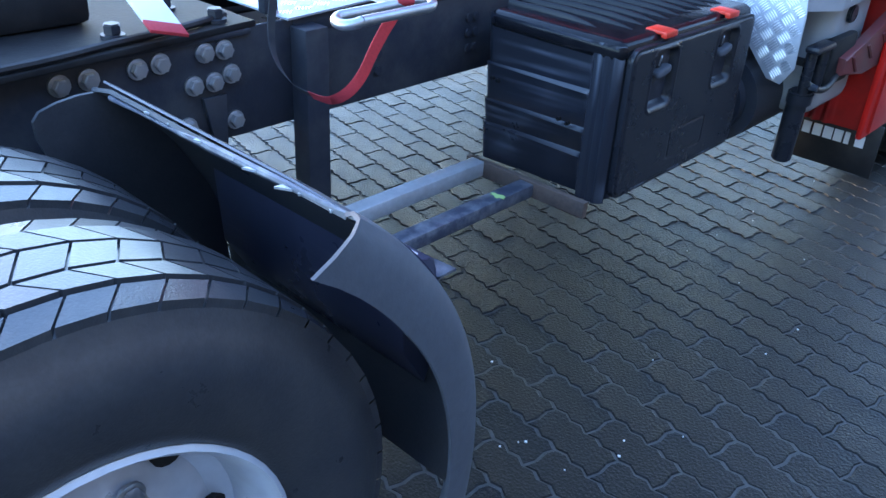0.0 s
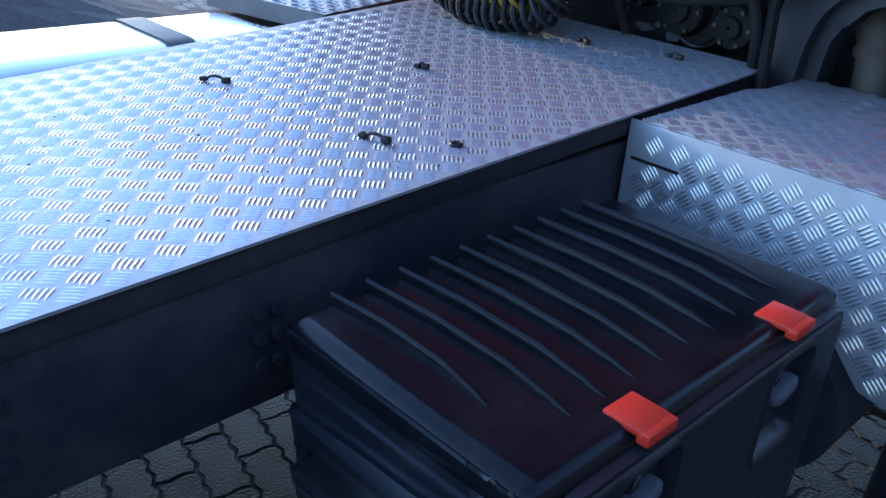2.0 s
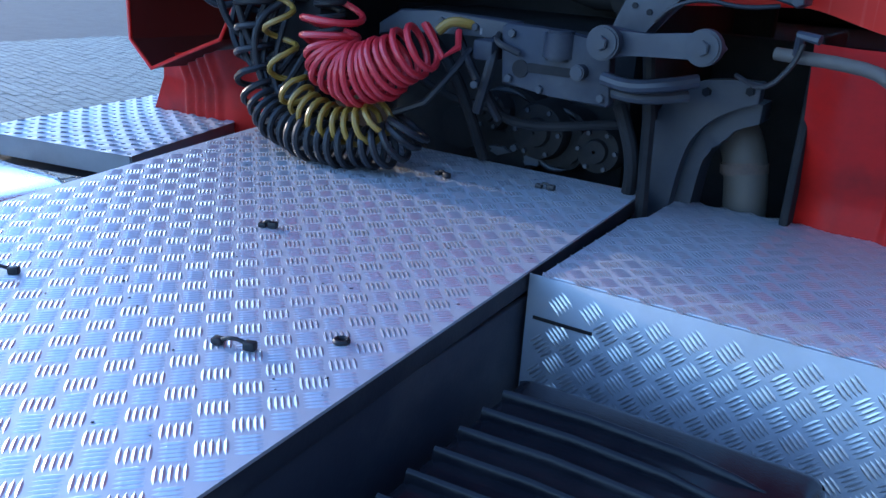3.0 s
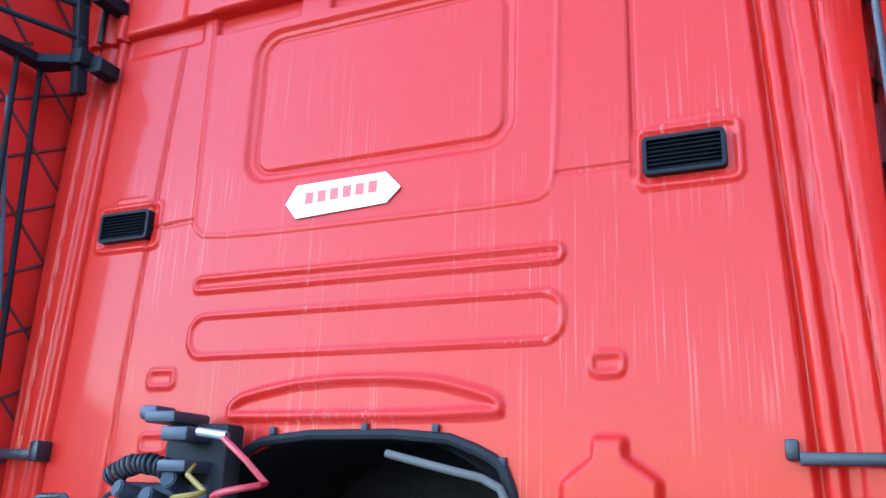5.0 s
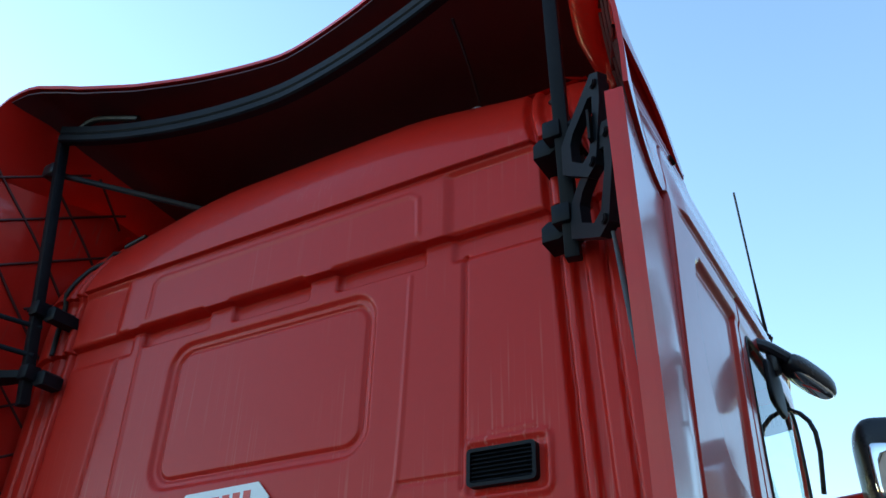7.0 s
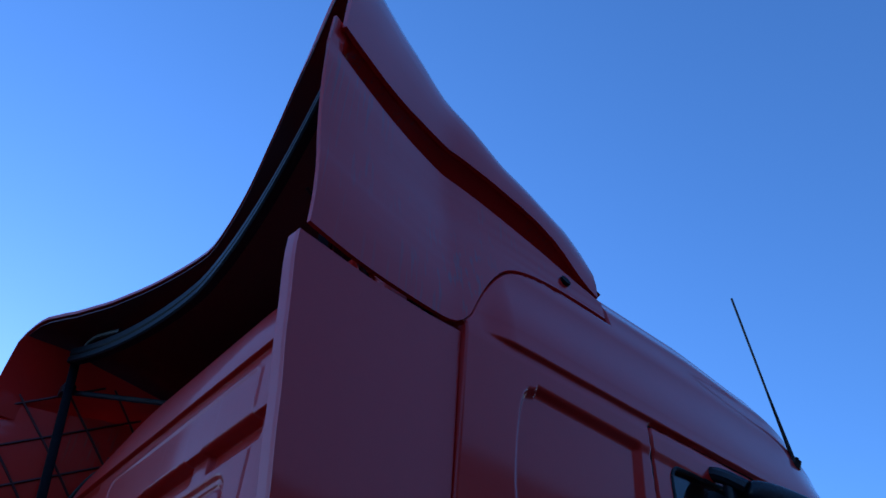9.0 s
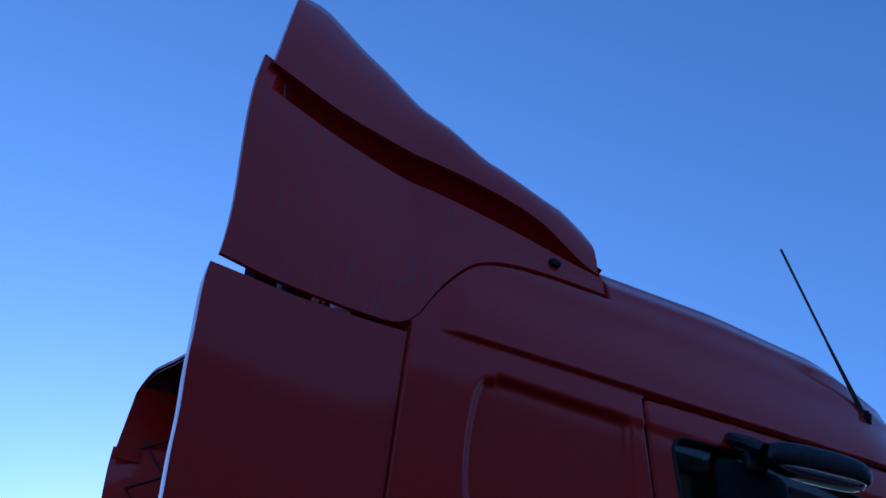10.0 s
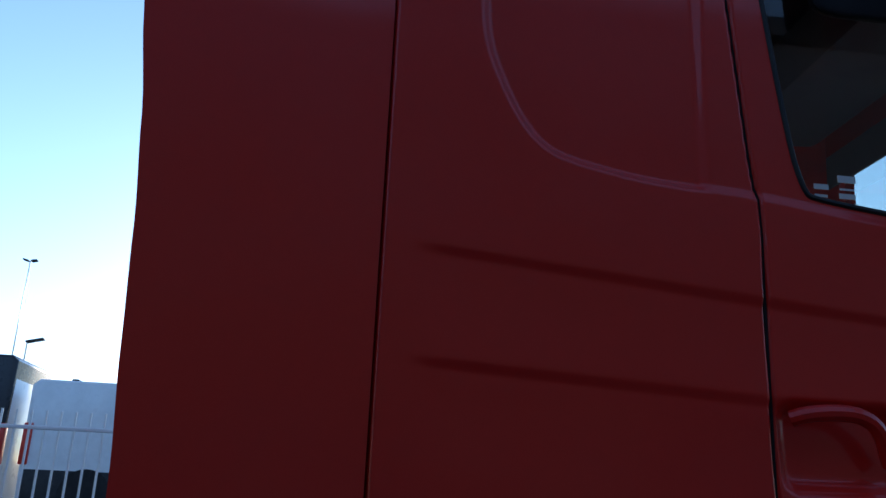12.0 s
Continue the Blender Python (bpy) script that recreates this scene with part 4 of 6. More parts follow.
# ---- rear wheel and its mudguard ----
def wheel(cx, cy, cz, sign):
    w = part("wheel", tyre_mesh(), TYRE_RUBBER, truck, "black road-worn tyre")
    w.location = (cx, cy, cz)
    w.scale.x = sign
    part("tread", tread_mesh(), TYRE_RUBBER, w, "worn block tread")["kind"] = "stuff"
    rim = part("rim", RIM, SILVER, w, "silver painted steel rim")
    for k in range(10):
        a = 2 * math.pi * (k + 0.5) / 10
        b = part("wheel_nut", NUT, STEEL, w)
        b.location = (-0.10, 0.165 * math.cos(a), 0.165 * math.sin(a))
        b.rotation_euler = (0, radians(90), 0)
    return w


def spun(profile, n=72):
    b = bmesh.new()
    rings = [[b.verts.new((x, r * math.cos(2 * math.pi * k / n), r * math.sin(2 * math.pi * k / n))) for k in range(n)] for x, r in profile]
    for p, q in zip(rings, rings[1:]):
        for k in range(n):
            b.faces.new((p[k], p[(k + 1) % n], q[(k + 1) % n], q[k]))
    return b


TYRE = [(-0.02, 0.285), (0.0, 0.304), (0.010, 0.33), (0.018, 0.385), (0.014, 0.43), (0.0, 0.457), (-0.006, 0.468), (-0.012, 0.488), (-0.03, 0.497), (-0.15, 0.503), (-0.27, 0.497), (-0.29, 0.48), (-0.30, 0.44), (-0.30, 0.36), (-0.27, 0.32)]


def tyre_mesh():
    if "tyre" in bpy.data.meshes:
        return bpy.data.meshes["tyre"]
    return finish(spun(TYRE), "tyre", angle=28)


def tread_mesh():
    if "tread" in bpy.data.meshes:
        return bpy.data.meshes["tread"]
    b = bmesh.new()
    # tread blocks: five rows round the tyre with wavy gaps
    for row, (x0, x1) in enumerate(((-0.058, -0.012), (-0.108, -0.066), (-0.180, -0.116), (-0.234, -0.188), (-0.288, -0.242))):
        n = 50
        for k in range(n):
            a0, a1 = 2 * math.pi * (k + 0.035) / n, 2 * math.pi * (k + 0.965) / n
            sk = 0.035 * (1 if row % 2 else -1)
            vs8 = []
            for r in (0.49, 0.511 if 0 < row < 4 else 0.507):
                for x, a in ((x0, a0 + sk), (x1, a0 - sk), (x1, a1 - sk), (x0, a1 + sk)):
                    rr = r - (0.006 if x in (-0.012, -0.288) else 0)
                    vs8.append(b.verts.new((x, rr * math.cos(a), rr * math.sin(a))))
            for f in ((4, 5, 6, 7), (0, 1, 5, 4), (1, 2, 6, 5), (2, 3, 7, 6), (3, 0, 4, 7)):
                b.faces.new([vs8[i] for i in f])
    return finish(b, "tread", angle=28)


RIM = finish(spun([(-0.03, 0.292), (-0.004, 0.299), (0.002, 0.291), (-0.010, 0.280), (-0.05, 0.270), (-0.10, 0.260), (-0.125, 0.23), (-0.11, 0.165), (-0.095, 0.13), (-0.04, 0.115), (-0.03, 0.09), (-0.028, 0.02)], 48), "rim")
NUT = finish(bolt_head(0.016, 0.03), "wheel_nut")
wheel(1.343, -2.972, 0.49, 1)
wheel(0.99, -2.972, 0.49, 1)
wheel(1.20, 1.30, 0.49, 1)
wheel(-1.20, 1.30, 0.49, -1)
wheel(-1.272, -2.92, 0.49, -1)
wheel(-0.93, -2.92, 0.49, -1)
part("axle", cylinder((0, -2.92, 0.49), (1, 0, 0), 0.09, 1.3, 16), DIRT_SHADE, truck)
for k in range(8):
    a = 2 * math.pi * k / 8
    part("rim_hole", cylinder((1.228, -2.972 + 0.232 * math.cos(a), 0.49 + 0.232 * math.sin(a)), (1, 0, 0), 0.026, 0.012, 14), DIRT_SHADE, truck, "dark hole in the rim")


def fender():
    t = thing("mudguard", (0.95, -2.45, 0.6), "dark grey plastic mudguard with rolled edge before the wheel", "mudguard")

    def at(u, v):
        a = radians(54.5 - 68 * u)
        x = 0.625 + 0.745 * v
        r = 0.630 - 0.012 * max(0, (0.06 - v) / 0.06) ** 2 + 0.010 * math.sin(3 * u)
        return (x, -2.925 + r * math.cos(a), 0.475 + r * math.sin(a))
    part("inner_skin", sheet(at, steps(0, 1, 26), steps(0, 0.96, 12), 0.008), SKIN, t)

    def lip(u, v):
        a = radians(54.5 - 72 * u + 9 * v ** 1.5 * max(0, 1 - 5 * u) ** 2)
        prof = [(0.60 + 0.77 * 0.955, 0.633), (1.355, 0.635), (1.382, 0.628), (1.400, 0.606), (1.408, 0.572), (1.410, 0.535)]
        k = v * 5
        i = min(4, int(k))
        x = prof[i][0] + (prof[i + 1][0] - prof[i][0]) * (k - i)
        r = prof[i][1] + (prof[i + 1][1] - prof[i][1]) * (k - i) + 0.022 * v * max(0, 1 - 4 * u) ** 2
        return (x, -2.925 + r * math.cos(a), 0.475 + r * math.sin(a))
    part("rolled_edge", sheet(lip, steps(0, 1, 30), steps(0, 1, 10), 0.007), LIP_GREY, t, "smooth grey outer edge")

    part("top_strip", tube([(0.68, -2.556, 0.978), (0.80, -2.556, 0.980), (1.02, -2.555, 0.986), (1.20, -2.553, 0.990), (1.36, -2.552, 0.992)], lambda s: 0.006 + 0.003 * math.sin(17 * s), 8), BLUEBAR, t, "worn light metal edge")
    rng = random.Random(4)
    for x, w, d in ((0.80, 0.035, 0.012), (0.875, 0.02, 0.007), (0.955, 0.05, 0.018), (1.065, 0.025, 0.010), (1.105, 0.045, 0.024), (1.185, 0.05, 0.030), (1.225, 0.022, 0.010), (1.29, 0.03, 0.009)):
        o = [(x, -2.543), (x + w * 0.25, -2.553), (x + w * rng.uniform(0.4, 0.75), -2.553 - d), (x + w * 0.8, -2.553), (x + w, -2.545)]
        b = prism(o, 0.984, 0.988, "z")
        for v in b.verts:
            v.co.z += 0.35 * max(0.0, -2.550 - v.co.y)
        part("bent_tab", b, GALV, t, "torn curled pale edge")
    # side web of the moulding towards the chassis
    web = [(0.630, 53), (0.600, 57), (0.575, 60), (0.55, 62.5), (0.53, 63), (0.50, 61), (0.46, 55), (0.42, 40), (0.42, 20), (0.42, -8), (0.634, -8), (0.636, 20), (0.634, 40)]
    part("inner_web", prism([(-2.925 + r * math.cos(radians(a)), 0.475 + r * math.sin(radians(a))) for r, a in web], 0.628, 0.637, "x"), SKIN, t)

    def face(u, v):
        a = radians(54.0 - 58 * u)
        r = 0.6425 + 0.010 * math.sin(3 * u * 0.85) - 0.006 * ease(v - 0.9, 0.1)
        return (0.64 + 0.71 * v, -2.925 + r * math.cos(a), 0.475 + r * math.sin(a))
    part("outer_face", sheet(face, steps(0, 1, 24), steps(0, 1, 10), 0.004), WORN_FACE, t, "worn shiny blue-grey front of the mudguard")
    # moulded shelf across the front
    fold = [(-2.372, 0.800), (-2.362, 0.806), (-2.352, 0.802), (-2.305, 0.797), (-2.290, 0.787), (-2.285, 0.765), (-2.272, 0.60), (-2.30, 0.52), (-2.36, 0.62)]
    shelf = part("shelf", prism(fold, 0.70, 1.262, "x", 0.004), WORN_FACE, t, "worn blue-grey moulded shelf")
    # Pale strip along the bare edge stands for its gloss.
    part("bright_edge", tube([(0.72, -2.362, 0.806), (0.90, -2.362, 0.807), (1.08, -2.363, 0.807), (1.255, -2.361, 0.805)], lambda u: 0.003 + 0.004 * abs(math.sin(5 * u + 1)) ** 2, 8), GALV, shelf, "bare edge, its gloss put in as a pale strip")
    rng = random.Random(9)
    # Irregular pale metal patches drawn in as glints on the shelf.
    for x, y, w, h in ((0.96, -2.332, 0.075, 0.006), (1.17, -2.330, 0.060, 0.011), (0.80, -2.335, 0.03, 0.005), (1.235, -2.318, 0.014, 0.008), (1.06, -2.344, 0.022, 0.003)):
        o = [(x + w * rng.uniform(0.75, 1.1) * math.cos(a), y + h * rng.uniform(0.5, 1.2) * math.sin(a)) for a in steps(0, 5.9, 15)]
        b = prism(o, 0.0, 0.001, "z")
        for v in b.verts:
            v.co.z += 0.8003 - 0.106 * (v.co.y + 2.352) + 0.0025
        part("glint_patch", b, GALV, shelf, "pale patch standing for a glint")
    for k in range(3):
        part("rib", tube([at(0.03 + 0.015 * k, 0.1 + 0.1 * k), at(0.12 + 0.05 * k, 0.25 + 0.08 * k)], 0.006, 6), BLACK, t)
    return t


fender()
# bracket plate on the rail
part("gusset", prism([(-2.26, 0.86), (-2.20, 0.86), (-2.205, 0.74), (-2.235, 0.73)], 0.49, 0.505, "x", 0.002), GREY, truck)

# ---- fifth wheel ramp and clutter at the rear of the deck ----
ramp = thing("fifth_wheel", (0.0, -2.6, 1.0), "dark greasy fifth wheel base plate bolted on the rails", "coupling plate")
bm = prism([(0.56, -2.72), (0.49, -2.10), (-0.55, -2.10), (-0.6, -2.72), (-0.6, -3.3), (0.58, -3.3)], 0.998, 1.012, "z", 0.003)
part("base_plate", bm, DIRT_SHADE, ramp)
bm = box(0.42, 0.50, -3.2, -2.12, 0.985, 0.998, 0.003)
part("side_angle", bm, FRAME, ramp)
part("hose_line", tube([(0.55, -2.85, 1.02), (0.54, -2.6, 1.02), (0.50, -2.45, 1.02), (0.49, -2.3, 1.022), (0.44, -2.15, 1.02)], 0.009, 8, smooth=2), RUBBER, ramp)
PLATE_BOLT = finish(bolt_head(), "plate_bolt")
for x, y in ((0.40, -2.28), (0.30, -2.22), (0.45, -2.18), (0.44, -2.42)):
    b = part("bolt", PLATE_BOLT, GREY, ramp)
    b.location, b.scale = (x, y, 1.012), (1.1, 1.1, 1.4)
    b.matrix_parent_inverse = Matrix.Translation(-Vector(ramp.location))
part("block", box(0.05, 0.32, -2.75, -2.4, 1.012, 1.10, 0.02), DIRT_SHADE, ramp)

stick = thing("warning_board", (0.4, -2.36, 1.02), "narrow red and white striped warning board", "warning board")
m = look((0.545, -2.355, 1.03), (0.26, -2.335, 1.16)).to_3x3().to_4x4()
reach = 0.0
for k in range(7):
    length = (0.034, 0.082)[k % 2]
    b = box(-0.034, 0.034, -0.004, 0.004, -reach - length, -reach, 0.001)
    for v in b.verts:
        v.co.z += v.co.x * 0.45
    reach += length
    part("stripe", moved(b, Matrix.Translation((0.575, -2.365, 1.042)) @ m), (STRAP_RED, WHITE)[k % 2], stick, ("red stripe", "white stripe")[k % 2])

holder = thing("hose_holder", (0.8, -2.15, 1.1), "bent grey steel rod loop on a flat bar holder", "holder")
loop = [(1.055 + 0.026 * math.cos(a), -2.222 + (0.078 if math.sin(a) > 0 else -0.078) + 0.026 * math.sin(a), 1.164 + 0.006 * math.sin(a)) for a in steps(0, 2 * math.pi, 40)]
part("rod_loop", tube(loop, 0.009, 18, caps=False), STEEL, holder, "round bare steel loop")
part("flat_bar", tube([(1.035, -2.16, 1.168), (0.80, -2.10, 1.155), (0.52, -2.03, 1.13), (0.40, -2.0, 1.10)], 0.018, 4), GALV, holder)
part("stand", box(0.40, 0.43, -2.03, -1.99, 1.0, 1.16, 0.005), FRAME, holder)
part("wrap", cylinder((1.03, -2.155, 1.17), (0.3, 1, 0), 0.0125, 0.032, 12), STRAP_RED, holder, "red tape wrap")
strap = thing("tension_strap", (0.75, -2.1, 0.95), "grey and red webbing strap hanging in a loop", "strap")


def ribbon(points, width, turn):
    pts = arc(points, 3)
    b = bmesh.new()
    rows = []
    for i, p in enumerate(pts):
        w = Vector(turn) * width / 2
        rows.append([b.verts.new(Vector(p) + w), b.verts.new(Vector(p) - w), b.verts.new(Vector(p) - w + Vector((0.003, 0, 0.001))), b.verts.new(Vector(p) + w + Vector((0.003, 0, 0.001)))])
    for p, q in zip(rows, rows[1:]):
        for k in range(4):
            b.faces.new((p[k], p[(k + 1) % 4], q[(k + 1) % 4], q[k]))
    return b


part("grey_webbing", ribbon([(0.60, -2.12, 1.13), (0.575, -2.124, 1.0), (0.60, -2.13, 0.945), (0.68, -2.145, 0.915), (0.749, -2.15, 0.914)], 0.024, (0.2, 0.6, -0.75)), FRAME, strap)
part("red_webbing", ribbon([(0.749, -2.15, 0.914), (0.84, -2.165, 0.925), (0.93, -2.175, 0.99), (0.97, -2.165, 1.08), (1.02, -2.155, 1.16)], 0.024, (0.3, 0.5, -0.75)), STRAP_RED, strap, "red faded webbing")

# ---- beneath the plate cover: tanks, pump and front flap ----
air = thing("air_tank", (0.86, -0.1, 0.55), "grey painted cylindrical air tank under the chassis side", "air tank")
part("shell", cylinder((0.88, -0.08, 0.585), (0, 1, 0), 0.165, 0.86, 32, 0.04), GREY, air)
part("plug", cylinder((0.95, -0.515, 0.60), (0, 1, 0), 0.02, 0.02, 12, 0.003), BLACK, air)
res = thing("fluid_tank", (1.08, -0.1, 0.7), "milky white plastic fluid tank", "tank")
PLASTIC = material("milky_plastic", (0.3, 0.31, 0.32), 0.5, grain=10, grain_amount=0.05, stain=5, stain_amount=0.4, stain_colour=(0.35, 0.35, 0.34))
part("body", box(0.98, 1.15, -0.26, 0.12, 0.52, 0.985, 0.06, 4), PLASTIC, res)
part("band", box(0.975, 1.156, -0.266, 0.126, 0.70, 0.735, 0.012, 2), FRAME, res, "dark fixing band")
part("filler_cap", cylinder((1.158, -0.12, 0.88), (1, 0, 0), 0.032, 0.02, 20, 0.004), BLACK, res, "black filler cap")
pump = thing("tilt_pump", (1.17, -0.4, 0.6), "black hydraulic tilt pump with upright cylinders", "pump")
part("barrel", cylinder((1.145, -0.39, 0.53), (0.04, -0.05, 1), 0.034, 0.25, 20, 0.006), BLACK, pump)
part("collar", cylinder((1.155, -0.40, 0.64), (0.04, -0.05, 1), 0.042, 0.05, 20, 0.008), BLACK, pump)
part("valve", cylinder((1.165, -0.42, 0.74), (0, 0, 1), 0.018, 0.16, 14, 0.004), BLACK, pump)
part("valve", cylinder((1.17, -0.33, 0.74), (0, 0, 1), 0.02, 0.16, 14, 0.004), BLACK, pump)
part("head", box(1.15, 1.20, -0.46, -0.29, 0.80, 0.825, 0.01), BLACK, pump)
part("bracket", box(1.165, 1.20, -0.33, -0.12, 0.66, 0.83, 0.012), DIRT_SHADE, pump)
part("hose", tube([(1.18, -0.44, 0.70), (1.21, -0.36, 0.66), (1.20, -0.22, 0.70), (1.17, -0.1, 0.80)], 0.012, 12, smooth=2), RUBBER, pump)
part("bolt", cylinder((1.20, -0.43, 0.69), (1, 0, 0), 0.012, 0.03, 6, 0.002), GREY, pump)
DARKRED = material("dusty_dark_red", (0.16, 0.03, 0.03), 0.6, grain=60, stain=8, stain_amount=0.5, stain_colour=(0.1, 0.07, 0.065))
arm = part("step_arm", prism([(-0.26, 0.76), (-0.10, 0.79), (0.10, 0.85), (0.36, 0.93), (0.36, 0.76), (0.16, 0.67), (-0.05, 0.67), (-0.25, 0.70)], 1.19, 1.225, "x", 0.008), DARKRED, truck, "dusty dark red step arm")
for k in range(4):
    part("fold", tube([(1.226, -0.20 + 0.13 * k, 0.76 + 0.02 * k), (1.228, -0.14 + 0.13 * k, 0.70 + 0.025 * k)], 0.007, 6), DARKRED, arm)
flap = part("front_mudflap", box(0.86, 1.262, 0.35, 0.362, 0.15, 0.375, 0.004), RUBBER, truck, "black rubber mudflap with white marks")
for k, w in enumerate((0.034, 0.036, 0.038, 0.036, 0.02, 0.036)):
    x = 0.945 + k * 0.0445
    part("mark", box(x, x + w, 0.3455, 0.3495, 0.268, 0.318, 0.0), WHITE, flap, "white block mark", smooth=False)

# red lower corners of the cab behind the front wheels
def skirt(sign):
    def at(u, v):
        z = 0.40 + (1.05 if sign > 0 else 0.81) * v
        x = (0.80 + 0.46 * u) if sign > 0 else (0.58 + (0.57 + 0.5 * max(0, 1.21 - z) * (z > 0.9) + 0.155 * (z <= 0.9)) * u)
        z += 0.15 * (1.15 - x) * v * (sign < 0)
        rib = 0.018 * max(bead(x - c, 0.022) for c in ((1.0, 1.045, 1.09) if sign > 0 else (0.93, 0.975, 1.02, 1.065))) * ease(1.27 + 0.1 * (x - 1.0) - z, 0.02)
        y = 0.02 - rib + 0.4 * min(0.32, 1.45 - z) + 0.15 * (1 - ease(x - 0.84, 0.06)) * 0.3
        return (sign * x, y, z)
    me = pressed(at, steps(0, 1, 60), steps(0, 1, 70), lambda u, v: not (v < 0.55 and u < 0.35))
    return part("wheel_arch_panel", me, SOOT_SHADE_RED, truck, "red ribbed wheel arch panel, darkened for soot and shade")


skirt(1)
skirt(-1)
corner = [(-1.152, 1.455), (-1.150, 1.262), (-1.06, 1.183), (-0.93, 1.235), (-0.76, 1.30), (-0.68, 1.43)]
b = bmesh.new()
front, back = [[b.verts.new((x * k, y, z)) for x, z in corner] for y, k in ((-0.004, 1.0), (0.49, 0.97))]
for i in range(len(corner) - 1):
    b.faces.new((front[i], front[i + 1], back[i + 1], back[i]))
b.faces.new(back)
b.faces.new((front[-1], front[0], back[0], back[-1]))
bmesh.ops.solidify(b, geom=b.faces[:], thickness=0.006)
# Shade of the corner cavity is put into the tray's dark red.
part("corner_tray", b, RED_SHADE, truck, "grimy underside of the cab corner, its shade put into dark red")
part("tray_lip", tube([(x, -0.004, z) for x, z in corner], 0.006, 8), RED, truck)
part("side_shell", box(1.225, 1.25, 0.1, 0.9, 0.38, 1.25, 0.01), RED, truck)
part("wheel_arch_liner", box(-1.06, 1.22, 0.50, 0.53, 0.42, 1.42, 0.01), DIRT_SHADE, truck)

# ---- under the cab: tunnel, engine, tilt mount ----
# Tunnel, engine and liners carry the cavity's shade in their near-black colour.
part("tunnel", pressed(lambda u, v: (0.50 * math.cos(u) * 1.0, 0.0 + v, 1.25 + 0.58 * math.sin(u) ** 0.5 if math.sin(u) > 0 else 1.25), steps(0, math.pi, 24), steps(0.0, 0.9, 6)), DIRT_SHADE, truck)
eng = part("engine", box(-0.36, 0.38, 0.28, 0.95, 0.7, 1.42, 0.05), DIRT_SHADE, truck, "greasy engine and gearbox, near-black for shade under the cab")
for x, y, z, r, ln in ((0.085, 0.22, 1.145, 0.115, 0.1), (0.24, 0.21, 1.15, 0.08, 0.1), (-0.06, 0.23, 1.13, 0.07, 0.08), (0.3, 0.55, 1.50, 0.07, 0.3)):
    part("casing", cylinder((x, y, z), (0, 1, 0), r, ln, 20, 0.012), DIRT_SHADE, eng)
for x, z, r, a0 in ((0.085, 1.145, 0.108, 60), (0.24, 1.15, 0.076, 215), (0.24, 1.15, 0.074, 60)):
    part("worn_edge", tube([(x + r * math.cos(radians(a)), 0.166, z + r * math.sin(radians(a))) for a in steps(a0, a0 + 75, 10)], lambda u: 0.001 + 0.007 * math.sin(math.pi * u), 8), GREY, eng, "flaked bare edge")
rng = random.Random(12)
for x, z, w, h in ((0.045, 1.20, 0.012, 0.020), (0.075, 1.248, 0.030, 0.009), (0.115, 1.172, 0.034, 0.015), (0.215, 1.160, 0.036, 0.016), (0.275, 1.205, 0.012, 0.020), (0.16, 1.185, 0.012, 0.010)):
    x, z = x - 0.04, z - 0.075
    o = [(x + w * rng.uniform(0.5, 1.1) * math.cos(a), z + h * rng.uniform(0.45, 1.1) * math.sin(a)) for a in steps(0, 5.7, 11)]
    part("flaked_patch", prism(o, 0.1575, 0.171), LIP_GREY, eng, "pale flaked paint")
for k in range(5):
    part("block", box(0.10 + 0.055 * k, 0.14 + 0.055 * k, 0.54, 0.56, 1.585, 1.60, 0.003), FRAME, eng)
part("manifold", tube([(0.08, 0.50, 1.50), (0.2, 0.49, 1.47), (0.36, 0.50, 1.50)], 0.03, 14, smooth=1), DIRT_SHADE, eng)
part("intake", box(0.08, 0.42, 0.56, 0.66, 1.45, 1.66, 0.03), DIRT_SHADE, eng)
for k in range(3):
    part("pipe", tube([(0.05 + 0.06 * k, 0.48, 1.55), (0.25, 0.44, 1.52 + 0.04 * k), (0.43, 0.48, 1.50 + 0.03 * k)], 0.012, 8), RUBBER, eng)

mount = part("tilt_mount", prism([(0.452, 1.445), (0.472, 1.475), (0.485, 1.52), (0.505, 1.575), (0.53, 1.598), (0.60, 1.607), (0.70, 1.607), (0.775, 1.602), (0.80, 1.588), (0.804, 1.525), (0.79, 1.518), (0.73, 1.542), (0.64, 1.542), (0.585, 1.525), (0.55, 1.49), (0.525, 1.45), (0.505, 1.42), (0.465, 1.415)], -0.135, -0.07, "y", 0.006), GREY, truck, "grey cab tilt mount bracket")
for x, z in ((0.532, 1.572), (0.782, 1.57), (0.792, 1.533)):
    part("bolt", cylinder((x, -0.14, z), (0, -1, 0), 0.012, 0.018, 6, 0.002), GREY, mount)
for x, z in ((0.52, 1.535), (0.545, 1.535), (0.50, 1.50), (0.53, 1.49), (0.61, 1.555)):
    part("hole", cylinder((x, -0.1362, z), (0, -1, 0), 0.006, 0.003, 10), DIRT_SHADE, mount)
link = part("link_arm", prism([(0.45, 1.445), (0.47, 1.46), (0.55, 1.447), (0.63, 1.462), (0.665, 1.468), (0.69, 1.44), (0.67, 1.41), (0.63, 1.416), (0.55, 1.418), (0.47, 1.40), (0.45, 1.415)], -0.175, -0.145, "y", 0.006), GREY, truck)
for x, z in ((0.468, 1.43), (0.658, 1.441)):
    part("pin_washer", cylinder((x, -0.188, z), (0, -1, 0), 0.033, 0.03, 24, 0.004), GREY, link)
    part("pin_nut", cylinder((x, -0.207, z), (0, -1, 0), 0.014, 0.014, 6, 0.002), GREY, link)
